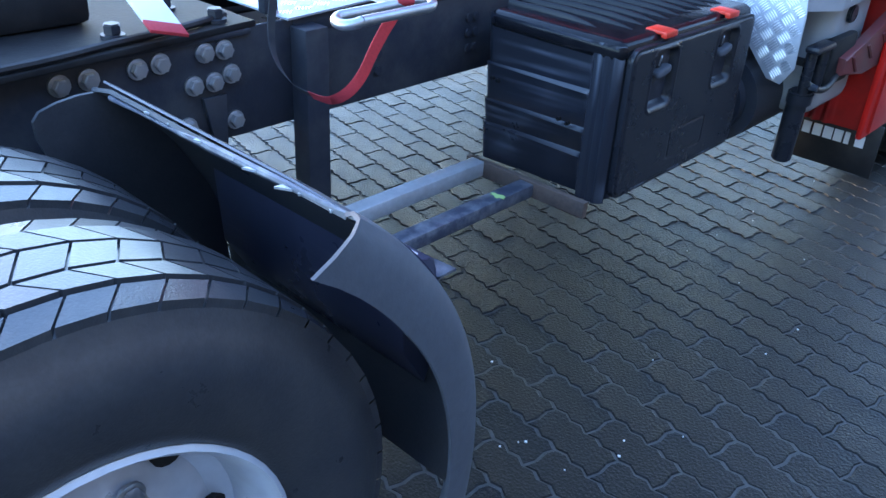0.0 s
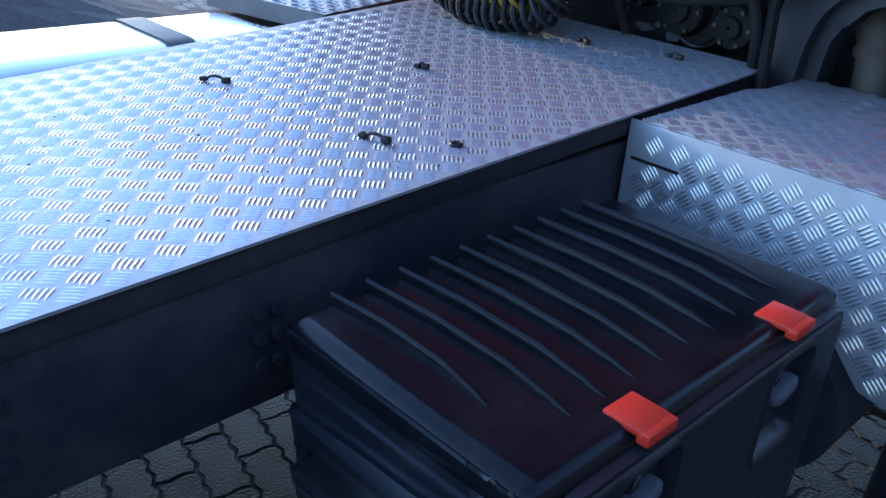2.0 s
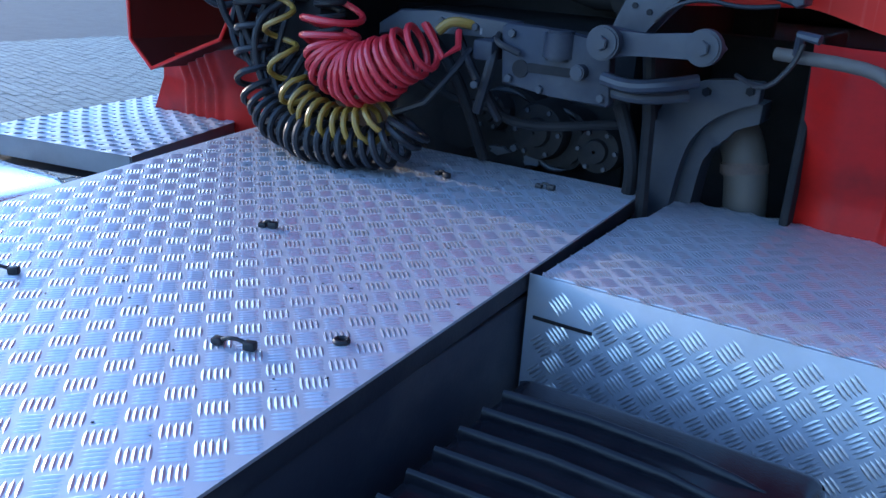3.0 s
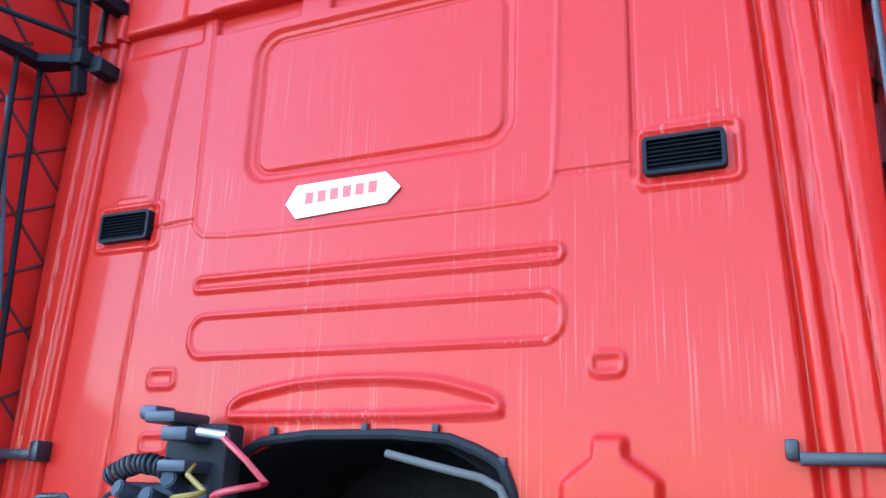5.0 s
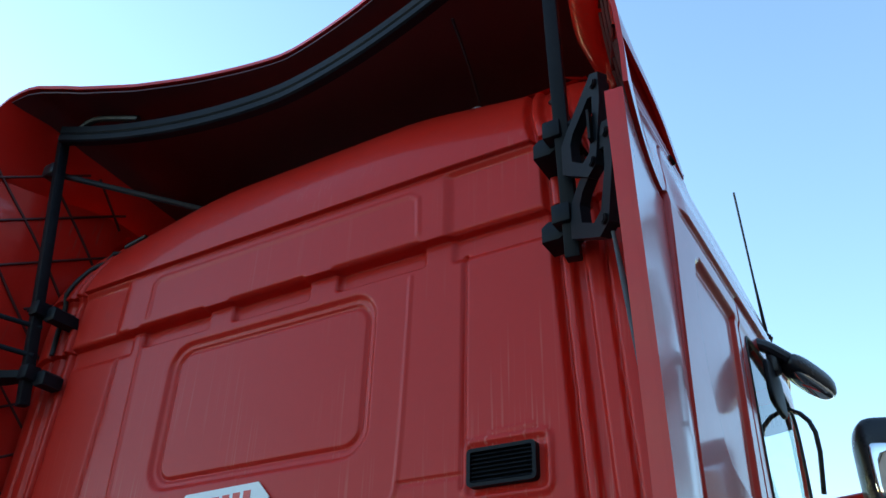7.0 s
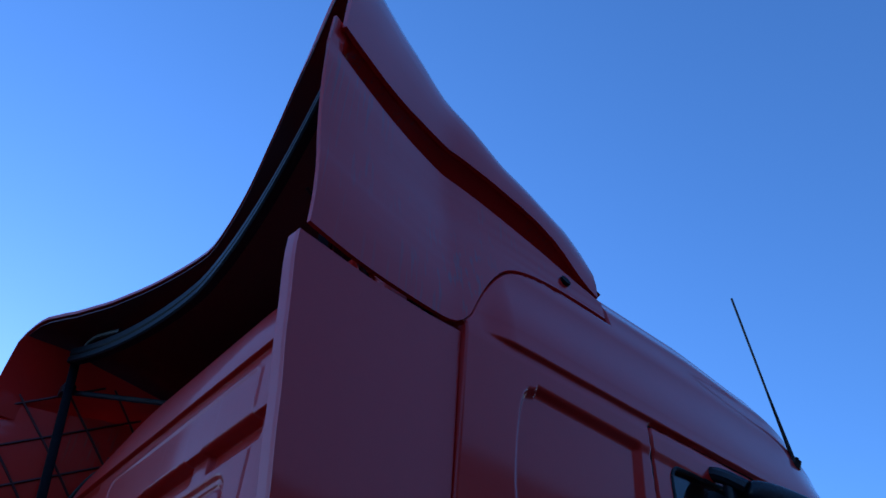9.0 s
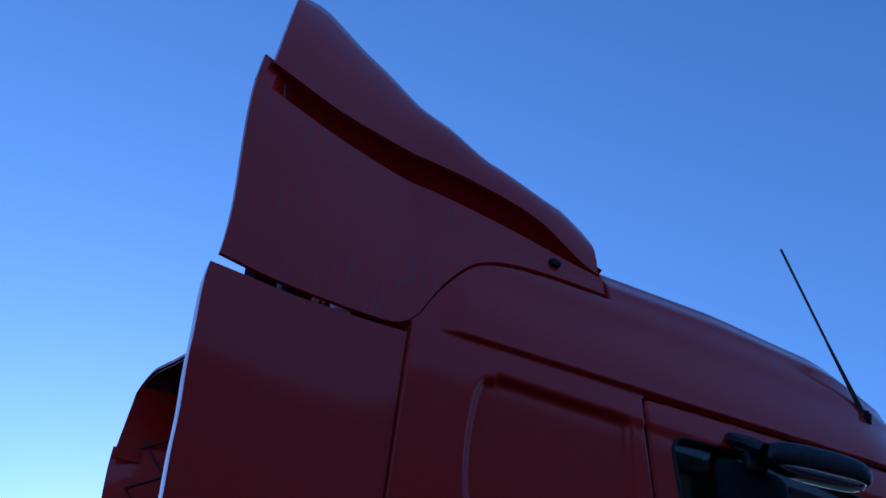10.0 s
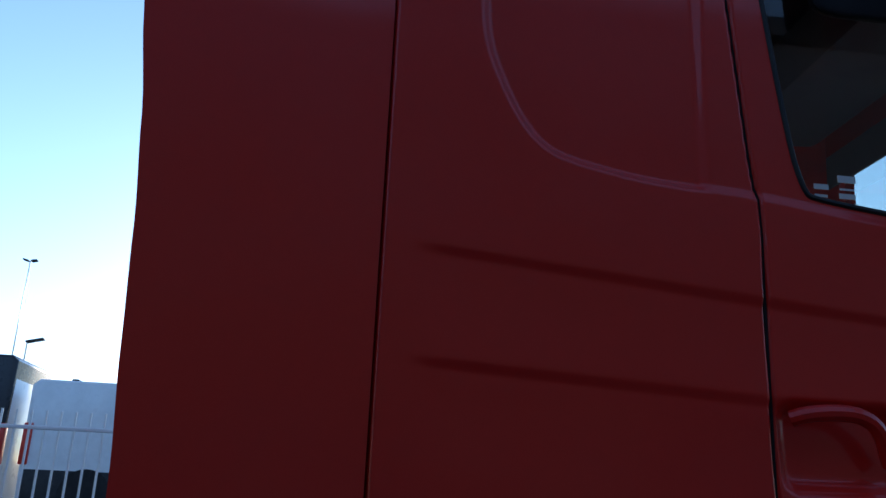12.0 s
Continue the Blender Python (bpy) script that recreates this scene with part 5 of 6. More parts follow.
bm = prism([(-0.16, 1.405), (-0.10, 1.442), (0.0, 1.446), (0.21, 1.441), (0.21, 1.395), (0.10, 1.40), (-0.06, 1.40), (-0.16, 1.375)], -0.06, -0.02, "y", 0.006)
beam = part("rear_cross_beam", bm, GREY, truck, "grey steel cross beam behind the cab")
part("beam_plate", prism([(0.197, 1.432), (0.212, 1.441), (0.325, 1.436), (0.40, 1.420), (0.445, 1.431), (0.458, 1.30), (0.452, 1.292), (0.33, 1.298), (0.206, 1.311)], -0.10, -0.065, "y", 0.005), FRAME, beam, "dark greasy bolted plate")
part("slot", prism(rounded(0.262, 0.372, 1.343, 1.362, 0.0094, 5), -0.1022, -0.0995), DIRT_SHADE, beam)
part("slot_eye", cylinder((0.250, -0.101, 1.348), (0, -1, 0), 0.019, 0.004, 20), DIRT_SHADE, beam)
part("pin", cylinder((0.391, -0.112, 1.358), (0, -1, 0), 0.016, 0.03, 16, 0.003), GREY, beam)
part("boss", cylinder((0.333, -0.092, 1.405), (0, 0, 1), 0.034, 0.062, 18, 0.006), FRAME, beam)
part("lower_link", tube([(0.44, -0.10, 1.352), (0.50, -0.115, 1.343), (0.56, -0.11, 1.352), (0.62, -0.06, 1.365)], 0.014, 10, smooth=2), GREY, beam)
part("lower_link", tube([(0.44, -0.08, 1.325), (0.52, -0.09, 1.318), (0.60, -0.04, 1.33)], 0.012, 10, smooth=2), FRAME, beam)
for x, z in ((0.225, 1.42), (0.43, 1.41), (0.44, 1.31), (0.225, 1.325), (0.30, 1.31), (0.11, 1.42), (0.02, 1.425)):
    part("bolt", cylinder((x, -0.103 if x > 0.2 else -0.062, z), (0, -1, 0), 0.009, 0.012, 6, 0.0015), GREY, beam)
for a, b, c, r in (((0.16, -0.05, 1.40), (0.19, -0.12, 1.36), (0.15, -0.10, 1.24), 0.012), ((0.05, -0.03, 1.39), (0.13, -0.10, 1.33), (0.18, -0.05, 1.22), 0.010), ((0.17, -0.06, 1.41), (0.20, -0.13, 1.40), (0.25, -0.11, 1.38), 0.007)):
    part("beam_hose", tube([a, b, c], r, 8, smooth=3), RUBBER, beam)
part("valve_block", box(0.135, 0.185, -0.115, -0.055, 1.355, 1.40, 0.008), FRAME, beam)
part("valve_nut", cylinder((0.155, -0.125, 1.305), (0.3, -1, 0), 0.009, 0.03, 6, 0.002), GREY, beam)
part("wire", tube([(0.545, -0.14, 1.475), (0.575, -0.15, 1.505), (0.63, -0.15, 1.523), (0.70, -0.14, 1.512), (0.76, -0.12, 1.52)], 0.004, 6, smooth=2), RUBBER, beam)
# curved fender stay and exhaust elbow
for r0, y0, y1 in ((0.0, 0.10, 0.14), (0.050, 0.15, 0.24)):
    o = arc([(0.475 + r0, 0.90), (0.470 + r0, 1.17), (0.50 + r0, 1.285 - r0 * 0.5), (0.57 + r0, 1.345 - r0), (0.64, 1.357 - r0), (0.71, 1.357 - r0)], 2)
    i = arc([(0.71, 1.315 - r0), (0.65, 1.29 - r0), (0.60 + r0 * 0.6, 1.25 - r0), (0.568 + r0 * 0.7, 1.19), (0.552 + r0 * 0.7, 1.05), (0.552 + r0 * 0.7, 0.90)], 2)
    part("fender_stay", prism(o + i, y0, y1, "y", 0.004), GREY, truck, "curved grey steel stay")
for x, z in ((0.60, 1.325), (0.69, 1.338)):
    part("stay_bolt", cylinder((x, 0.096, z), (0, -1, 0), 0.010, 0.012, 6, 0.002), MOUNT, truck)
# Base set darker than dusty beige, so the exhaust's shade is in the colour.
PIPE = material("dark_pipe", (0.095, 0.08, 0.065), 0.7, 0.2, grain=40, stain=8, stain_amount=0.5, stain_colour=(0.12, 0.1, 0.09))
part("exhaust_elbow", tube([(0.55, 0.34, 1.26), (0.62, 0.30, 1.235), (0.665, 0.27, 1.18), (0.69, 0.25, 1.08), (0.70, 0.25, 0.85)], 0.050, 18, smooth=2), PIPE, truck, "dusty beige exhaust pipe, darkened for its shade")
part("pipe_clamp", cylinder((0.672, 0.263, 1.14), (0.15, -0.1, -1), 0.055, 0.03, 20, 0.004), RUST, truck, "rusty pipe clamp")
# Near-black slab coloured in for the dark gap beside the panel.
part("arch_gap", box(0.79, 0.81, 0.125, 0.45, 0.8, 1.46, 0.008), DIRT_SHADE, truck)
part("stub_pipe", tube([(0.76, -0.08, 1.435), (0.90, -0.12, 1.432), (0.955, -0.15, 1.422), (1.018, -0.195, 1.378)], 0.012, 16, smooth=1), PIPE, truck, "dark oily steel pipe")
part("lever", tube([(0.80, -0.1, 1.44), (0.805, -0.13, 1.475), (0.84, -0.14, 1.47)], 0.009, 8), GREY, truck)
part("wire", tube([(0.70, -0.1, 1.39), (0.76, -0.13, 1.37), (0.80, -0.12, 1.42), (0.81, -0.12, 1.46)], 0.005, 6, smooth=2), RUBBER, truck)
part("prop_rod", tube([(0.11, -0.02, 1.775), (0.25, -0.03, 1.745), (0.40, -0.035, 1.715), (0.43, -0.035, 1.66), (0.458, -0.03, 1.56)], 0.010, 16, smooth=1), PIPE, truck, "dark oily steel prop rod")
part("brass_elbow", tube([(0.115, -0.02, 1.408), (0.10, -0.06, 1.425), (0.06, -0.09, 1.43), (0.035, -0.10, 1.405)], 0.011, 10, smooth=2), YELLOW, truck)
part("fitting", cylinder((0.118, -0.04, 1.412), (1, -1, 0), 0.014, 0.04, 6, 0.002), STEEL, truck)

# greasy hoses and castings below the cross beam, near-black for the shade there
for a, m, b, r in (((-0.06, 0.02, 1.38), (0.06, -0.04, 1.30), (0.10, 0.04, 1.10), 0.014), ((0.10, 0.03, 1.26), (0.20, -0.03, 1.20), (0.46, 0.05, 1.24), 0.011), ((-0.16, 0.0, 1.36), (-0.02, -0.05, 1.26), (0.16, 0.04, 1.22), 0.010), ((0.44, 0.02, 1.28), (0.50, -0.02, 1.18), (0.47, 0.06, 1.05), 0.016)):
    part("engine_hose", tube([a, m, b], r, 10, smooth=3), DIRT_SHADE, eng)
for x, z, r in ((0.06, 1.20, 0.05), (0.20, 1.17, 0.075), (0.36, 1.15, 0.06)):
    hub = part("casting", spun([(0.0, 0.004), (0.004, r * 0.45), (0.018, r * 0.5), (0.022, r * 0.9), (0.05, r), (0.12, r)], 24), DIRT_SHADE, eng)
    hub.matrix_basis = Matrix.Translation((x, 0.10, z)) @ Matrix.Rotation(radians(90), 4, "Z")
    for k in range(6):
        q = math.pi * k / 3
        part("casting_bolt", cylinder((x + 0.78 * r * math.cos(q), 0.118, z + 0.78 * r * math.sin(q)), (0, -1, 0), 0.006, 0.01, 6), GREY, eng)

# ---- coupling board, hoses and lamp ----
board = thing("coupling_board", (-0.45, -0.05, 1.4), "dark air coupling board with valves on the cab rear", "coupling board")
part("panel", box(-0.62, -0.33, -0.13, -0.05, 1.44, 1.69, 0.012), FRAME, board)
part("upright", box(-0.50, -0.30, -0.11, -0.04, 1.06, 1.84, 0.01), DIRT_SHADE, board)
part("holder", box(-0.50, -0.40, -0.2, -0.06, 1.835, 1.865, 0.008), GREY, board)
part("knob", box(-0.53, -0.47, -0.19, -0.11, 1.845, 1.88, 0.01), GREY, board)
part("socket", box(-0.43, -0.345, -0.21, -0.08, 1.79, 1.825, 0.008), GREY, board)
part("socket", box(-0.43, -0.34, -0.21, -0.08, 1.715, 1.745, 0.008), GREY, board)
for k, (x, z) in enumerate(((-0.55, 1.665), (-0.46, 1.65), (-0.40, 1.69), (-0.52, 1.60))):
    part("valve", cylinder((x, -0.17, z), (0.2 * (k - 1), -1, 0.3), 0.022, 0.07, 12, 0.004), FRAME, board)
for k in range(16):
    part("hole", cylinder((-0.60 + 0.036 * (k % 8), -0.1315, 1.47 + 0.07 * (k // 8)), (0, -1, 0), 0.006, 0.002, 8), DIRT_SHADE, board)
for k, (a, b, c) in enumerate(((-0.58, 1.62, 1.40), (-0.50, 1.66, 1.33), (-0.42, 1.60, 1.28), (-0.36, 1.45, 1.16))):
    part("supply_hose", tube([(a, -0.15, b), (a - 0.05, -0.21, b - 0.05), (a - 0.06, -0.22, (b + c) / 2), (a + 0.0, -0.20, c), (a + 0.08, -0.12, c + 0.04)], 0.009, 10, smooth=3), RUBBER, board)
for k in range(5):
    a = -0.48 + 0.035 * k
    part("loose_cable", tube([(a, -0.14, 1.50), (a - 0.05, -0.2, 1.38 - 0.03 * k), (a + 0.02, -0.2, 1.27 - 0.02 * k), (a + 0.07, -0.15, 1.33)], 0.008, 7, smooth=3), RUBBER, board)


def coil(path, radius, turns, r, lead_in=(), lead_out=(), sides=7, per=18):
    """A hose wound round a path; radius and the crowding of the turns may vary along it."""
    pts = [Vector(p) for p in arc(path, 3)]
    total = [0.0]
    for a, b in zip(pts, pts[1:]):
        total.append(total[-1] + (b - a).length)
    out = [Vector(p) for p in lead_in]
    n = int(sum(k for k, _ in turns) * per)
    marks, acc = [], 0.0
    for k, s in turns:
        marks.append((acc, acc + k, s))
        acc += k
    # progress along the path as a function of turns
    knots = [(0.0, 0.0)]
    for a, b, s in marks:
        knots.append((b, s))
    for i in range(n + 1):
        w = acc * i / n
        for (w0, s0), (w1, s1) in zip(knots, knots[1:]):
            if w <= w1 + 1e-9:
                s = s0 + (s1 - s0) * (w - w0) / (w1 - w0)
                break
        d = s * total[-1]
        j = 0
        while j < len(total) - 2 and total[j + 1] < d:
            j += 1
        f = (d - total[j]) / max(1e-9, total[j + 1] - total[j])
        p = pts[j].lerp(pts[j + 1], f)
        ax = (pts[min(j + 3, len(pts) - 1)] - pts[max(j - 2, 0)]).normalized()
        e1 = ax.cross(Vector((0, 1, 0))).normalized()
        e2 = ax.cross(e1)
        rad = radius(s) if callable(radius) else radius
        rad *= 1 + 0.07 * math.sin(1.7 * w) + 0.04 * math.sin(0.53 * w + 1)
        a = 2 * math.pi * w
        out.append(p + (e1 * math.cos(a) + e2 * math.sin(a)) * rad)
    out += [Vector(p) for p in lead_out]
    return tube(out, r, sides)


red = thing("red_air_hose", (-0.1, -0.2, 1.3), "red spiral air hose hanging in a bend", "air hose")
part("hose", coil([(-0.175, -0.19, 1.69), (-0.17, -0.19, 1.60), (-0.165, -0.20, 1.47), (-0.20, -0.21, 1.36), (-0.14, -0.22, 1.295), (-0.05, -0.21, 1.31), (0.02, -0.20, 1.36), (0.075, -0.19, 1.385)], lambda s: 0.063 - 0.012 * ease(s - 0.9, 0.1), [(4.5, 0.46), (2, 0.54), (12, 0.88), (2.5, 1.0)], 0.0078,
                  [(-0.25, -0.19, 1.80), (-0.20, -0.20, 1.77), (-0.165, -0.2, 1.745)], [(0.10, -0.18, 1.36), (0.115, -0.14, 1.38), (0.09, -0.10, 1.41)]), RED_HOSE, red)
part("spring_sleeve", cylinder((-0.285, -0.185, 1.808), (1, 0, -0.12), 0.011, 0.09, 12), STEEL, red, "steel spring sleeve")
yel = thing("yellow_air_hose", (-0.25, -0.2, 1.3), "yellow spiral air hose hanging in a bend", "air hose")
part("hose", coil([(-0.315, -0.20, 1.68), (-0.34, -0.20, 1.57), (-0.355, -0.20, 1.45), (-0.345, -0.20, 1.31), (-0.29, -0.21, 1.225), (-0.18, -0.22, 1.175), (-0.07, -0.21, 1.185), (-0.03, -0.20, 1.22)], lambda s: 0.036 + 0.004 * ease(s - 0.6, 0.1), [(5, 0.60), (9, 1.0)], 0.007,
                  [(-0.345, -0.17, 1.735), (-0.335, -0.2, 1.71)]), YELLOW, yel)
blk = thing("black_cable_spiral", (-0.25, -0.2, 1.15), "black spiral electric cable lying on the deck plate", "spiral cable")
part("cable", coil([(-0.44, -0.17, 1.50), (-0.45, -0.18, 1.36), (-0.44, -0.19, 1.24), (-0.36, -0.21, 1.155), (-0.22, -0.22, 1.132), (-0.08, -0.21, 1.132), (0.0, -0.19, 1.155), (0.02, -0.17, 1.20)], 0.047, [(5, 0.36), (16, 0.95), (2, 1.0)], 0.0085,
                   [], [(0.04, -0.15, 1.25), (0.09, -0.10, 1.33), (0.10, -0.06, 1.37)]), RUBBER, blk)
part("cable", coil([(-0.22, -0.14, 1.62), (-0.23, -0.15, 1.50), (-0.24, -0.15, 1.36), (-0.20, -0.16, 1.26)], 0.035, [(11, 1.0)], 0.008), RUBBER, blk)
part("cable", coil([(-0.62, -0.16, 1.70), (-0.55, -0.17, 1.735), (-0.46, -0.17, 1.735), (-0.38, -0.16, 1.70)], 0.022, [(15, 1.0)], 0.006), RUBBER, blk)


def work_lamp():
    t = thing("work_lamp", (-0.80, -0.17, 1.545), "round black work lamp with wire guard", "work lamp")
    m = look((-0.815, -0.17, 1.53), (-0.745, -0.925, 1.03))
    b = spun([(0.0, 0.012), (0.004, 0.05), (0.03, 0.075), (0.06, 0.088), (0.078, 0.09), (0.078, 0.078), (0.06, 0.075)], 32)
    turn = m @ Matrix.Rotation(radians(90), 4, "Y") @ Matrix.Translation((-0.04, 0, 0))
    part("housing", moved(b, turn), BLACK, t)
    part("lens", moved(spun([(0.062, 0.0005), (0.062, 0.04), (0.056, 0.076)], 32), turn), LENS, t, "clear ribbed lens")
    part("reflector", moved(spun([(0.02, 0.0005), (0.03, 0.04), (0.05, 0.072)], 24), turn), CHROME, t)
    guard = part("guard_ring", moved(tube([(0.081, 0.086 * math.cos(q), 0.086 * math.sin(q)) for q in steps(0, 2 * math.pi, 32)], 0.004, 6, caps=False), turn), BLACK, t)
    for k in range(-2, 3):
        c = 0.03 * k
        h = math.sqrt(0.085 ** 2 - c * c)
        part("guard_wire", moved(tube([(0.082, c, -h), (0.086, c, 0), (0.082, c, h)], 0.003, 6), turn), BLACK, guard)
        part("guard_wire", moved(tube([(0.083, -h, c), (0.087, 0, c), (0.083, h, c)], 0.003, 6), turn), BLACK, guard)
    part("handle", tube([(-0.895, -0.15, 1.59), (-0.90, -0.145, 1.638), (-0.885, -0.143, 1.645), (-0.80, -0.14, 1.648), (-0.787, -0.14, 1.64), (-0.785, -0.145, 1.60)], 0.009, 8), BLACK, t)
    part("wire", tube([(-0.74, -0.13, 1.58), (-0.70, -0.12, 1.61), (-0.66, -0.13, 1.66), (-0.60, -0.13, 1.665)], 0.006, 6, smooth=2), RUBBER, t)
    part("stem", tube([(-0.76, -0.12, 1.50), (-0.70, -0.08, 1.48), (-0.60, -0.06, 1.50)], 0.014, 8), FRAME, t)
    return t


work_lamp()

# grab rail on the far corner of the cab wall, latch on the near one
part("corner_rail", box(-1.42, -1.05, -0.05, -0.02, 1.745, 1.775, 0.006), BLACK, truck)
part("rail_foot", box(-1.07, -1.035, -0.055, 0.0, 1.74, 1.80, 0.006), BLACK, truck)
part("latch", box(1.005, 1.03, -0.05, 0.0, 1.77, 1.81, 0.005), BLACK, truck)
part("latch_bar", box(1.03, 1.25, -0.05, -0.03, 1.76, 1.785, 0.004), BLACK, truck)

# ---- perforated step and fuel tank on the far side ----
def perforated_step():
    t = thing("perforated_step", (-1.1, 0, 1.0), "silver perforated aluminium step plate", "step")
    A, B, C, D = Vector((-0.69, -0.385, 1.035)), Vector((-1.23, -0.485, 1.035)), Vector((-1.50, 0.43, 1.005)), Vector((-0.96, 0.42, 1.02))
    nu, nv = 13, 20
    b = bmesh.new()

    def at(u, v):
        return A.lerp(B, u).lerp(D.lerp(C, u), v)
    for i in range(nu):
        for j in range(nv):
            sq = [at((i + a) / nu, (j + c) / nv) for a, c in ((0, 0), (0.5, 0), (1, 0), (1, 0.5), (1, 1), (0.5, 1), (0, 1), (0, 0.5))]
            big = 0.31 if (i + j) % 2 else 0.20
            mid = at((i + 0.5) / nu, (j + 0.5) / nv)
            hole = [at((i + 0.5 + big * math.cos(q)) / nu, (j + 0.5 + big * math.sin(q)) / nv) for q in [radians(225 + 45 * k) for k in range(8)]]
            s = [b.verts.new(p) for p in sq]
            h = [b.verts.new(p + Vector((0, 0, 0.004 if (i + j) % 2 else 0))) for p in hole]
            d = [b.verts.new(p - Vector((0, 0, 0.012))) for p in hole]
            for k in range(8):
                b.faces.new((s[k], s[(k + 1) % 8], h[(k + 1) % 8], h[k]))
                b.faces.new((h[k], h[(k + 1) % 8], d[(k + 1) % 8], d[k]))
    bmesh.ops.remove_doubles(b, verts=b.verts, dist=0.0005)
    part("perforated_sheet", b, ALU, t)
    o = [(p.x, p.y) for p in (A, B, C, D)]
    b = prism(o, 0.0, 0.001, "z")
    for v in b.verts:
        v.co.z += 0.955
    part("underside", b, DIRT_SHADE, t)
    for p, q in ((A, B), (B, C), (C, D), (D, A)):
        n = (q - p).cross(Vector((0, 0, 1))).normalized() * 0.004
        w = bmesh.new()
        w.faces.new([w.verts.new(v) for v in (p + n, q + n, q + n - Vector((0, 0, 0.06)), p + n - Vector((0, 0, 0.06)))])
        bmesh.ops.solidify(w, geom=w.faces[:], thickness=0.004)
        part("edge", w, ALU, t)
    return t


perforated_step()
tank = thing("fuel_tank", (-0.95, -1.4, 0.45), "polished aluminium fuel tank with black straps", "fuel tank")
sec = rounded(-1.22, -0.64, 0.42, 0.985, 0.16, 8)
part("shell", prism(sec, -2.05, -0.52, "y", 0.02, 3), TANK, tank)
big = rounded(-1.226, -0.634, 0.414, 0.991, 0.164, 8)
for y in (-0.82, -1.72):
    part("strap", ring_prism(big, rounded(-1.219, -0.641, 0.421, 0.984, 0.16, 8), y - 0.04, y + 0.04), RUBBER, tank, "black tank strap")
part("bracket", box(-0.64, -0.53, -1.8, -0.7, 0.44, 0.52, 0.01), FRAME, tank)
# ---- deflector mounts on the cab rear ----
for s in (1, -1):
    lo, hi = Vector((s * 1.085, -0.085, 2.918)), Vector((s * 1.115, -0.235, 4.06))
    d = (hi - lo).normalized()
    b = box(-0.02, 0.02, -0.02, 0.02, 0, (hi - lo).length, 0.004)
    post = part("deflector_post", moved(b, Matrix.Translation(lo) @ d.to_track_quat("Z", "X").to_matrix().to_4x4()), MOUNT, truck, "dark square tube post")
    for z in (3.02, 3.27):
        y = -0.09 - 0.13 * (z - 2.96)
        part("clamp", box(s * 1.048, s * 1.10, y - 0.035, y + 0.025, z - 0.012, z + 0.045, 0.006), MOUNT, post)
        part("foot", prism([(s * 1.00, z - 0.03), (s * 1.05, z - 0.03), (s * 1.10, z + 0.005), (s * 1.12, z + 0.02), (s * 1.02, z + 0.03), (s * 1.0, z + 0.015)], y + 0.01, -0.005, "y", 0.004), MOUNT, post)
        part("bolt", cylinder((s * 1.012, -0.045, z - 0.008), (0, -1, 0), 0.011, 0.02, 6, 0.002), MOUNT, post)
        part("bolt", cylinder((s * 1.12, y - 0.01, z + 0.03), (1, 0, 0), 0.009, 0.05, 6, 0.002), MOUNT, post)
        if s > 0:
            # open triangular arm from the clamp out to the deflector's flange
            dz = z - 3.02
            outer = [(0.0, 2.955), (0.0, 3.045), (0.045, 3.075), (0.215, 3.165), (0.262, 3.145), (0.258, 3.06), (0.205, 2.885), (0.155, 2.872)]
            inner = [(0.065, 2.965), (0.060, 3.02), (0.080, 3.045), (0.190, 3.100), (0.214, 3.092), (0.210, 3.04), (0.172, 2.935), (0.130, 2.925)]
            grow = 0.96 if z < 3.1 else 0.74
            dz -= 0.0 if z < 3.1 else 0.075
            b = ring_prism([(u * grow, v + dz) for u, v in outer], [(u * grow, v + dz) for u, v in inner], -0.014, 0.014, "y")
            m = Matrix.Translation((1.105, y - 0.012, 0)) @ Matrix.Rotation(radians(-43 if z < 3.1 else -37), 4, "Z")
            arm = part("hinge_arm", moved(b, m), MOUNT, post, "black cast hinge arm")
            for u, v in ((0.235, 3.12), (0.19, 2.90)):
                part("pin", moved(cylinder((u * grow, 0, v + dz), (0, 1, 0), 0.014, 0.05, 12, 0.003), m), MOUNT, arm)
    part("gas_strut", tube([(s * 1.237, -0.225, 2.875), (s * 1.243, -0.20, 2.75), (s * 1.262, -0.09, 2.20)], lambda u: 0.0075 if u > 0.2 else 0.0045, 16), LIP_GREY, post, "grey gas strut")
for z in (3.155, 3.27):
    part("stay_rod", tube([(-1.07, -0.11, z - 0.05), (-1.335, -0.43, z + 0.015)], 0.010, 8), MOUNT, truck)
part("stay_plate", prism([(-1.26, -0.36), (-1.215, -0.36), (-1.205, -0.17), (-1.06, -0.11), (-1.06, -0.06), (-1.22, -0.09), (-1.26, -0.11)], 3.02, 3.05, "z", 0.005), MOUNT, truck)
for y in (-0.22, -0.13):
    part("stay_rod", tube([(-1.235, y, 3.03), (-1.24, y + 0.06, 1.9)], 0.010, 8), MOUNT, truck)

# curved cross beam under the spoiler's rear lip
b = bmesh.new()
rows = []
for x in steps(-1.09, 1.09, 40):
    a = abs(x) / 1.09
    z = 3.93 + 0.135 * a ** 2.2
    y = -0.10 - 0.15 * a ** 1.5
    rows.append([b.verts.new((x, y + dy, z + dz)) for dy, dz in ((-0.02, -0.042), (-0.028, -0.036), (-0.028, -0.012), (-0.022, -0.004), (-0.028, 0.004), (-0.028, 0.034), (-0.02, 0.04), (0.012, 0.04), (0.012, -0.042))])
for p, q in zip(rows, rows[1:]):
    for k in range(9):
        b.faces.new((p[k], p[(k + 1) % 9], q[(k + 1) % 9], q[k]))
part("deflector_beam", b, MOUNT, truck, "dark bowed aluminium beam")
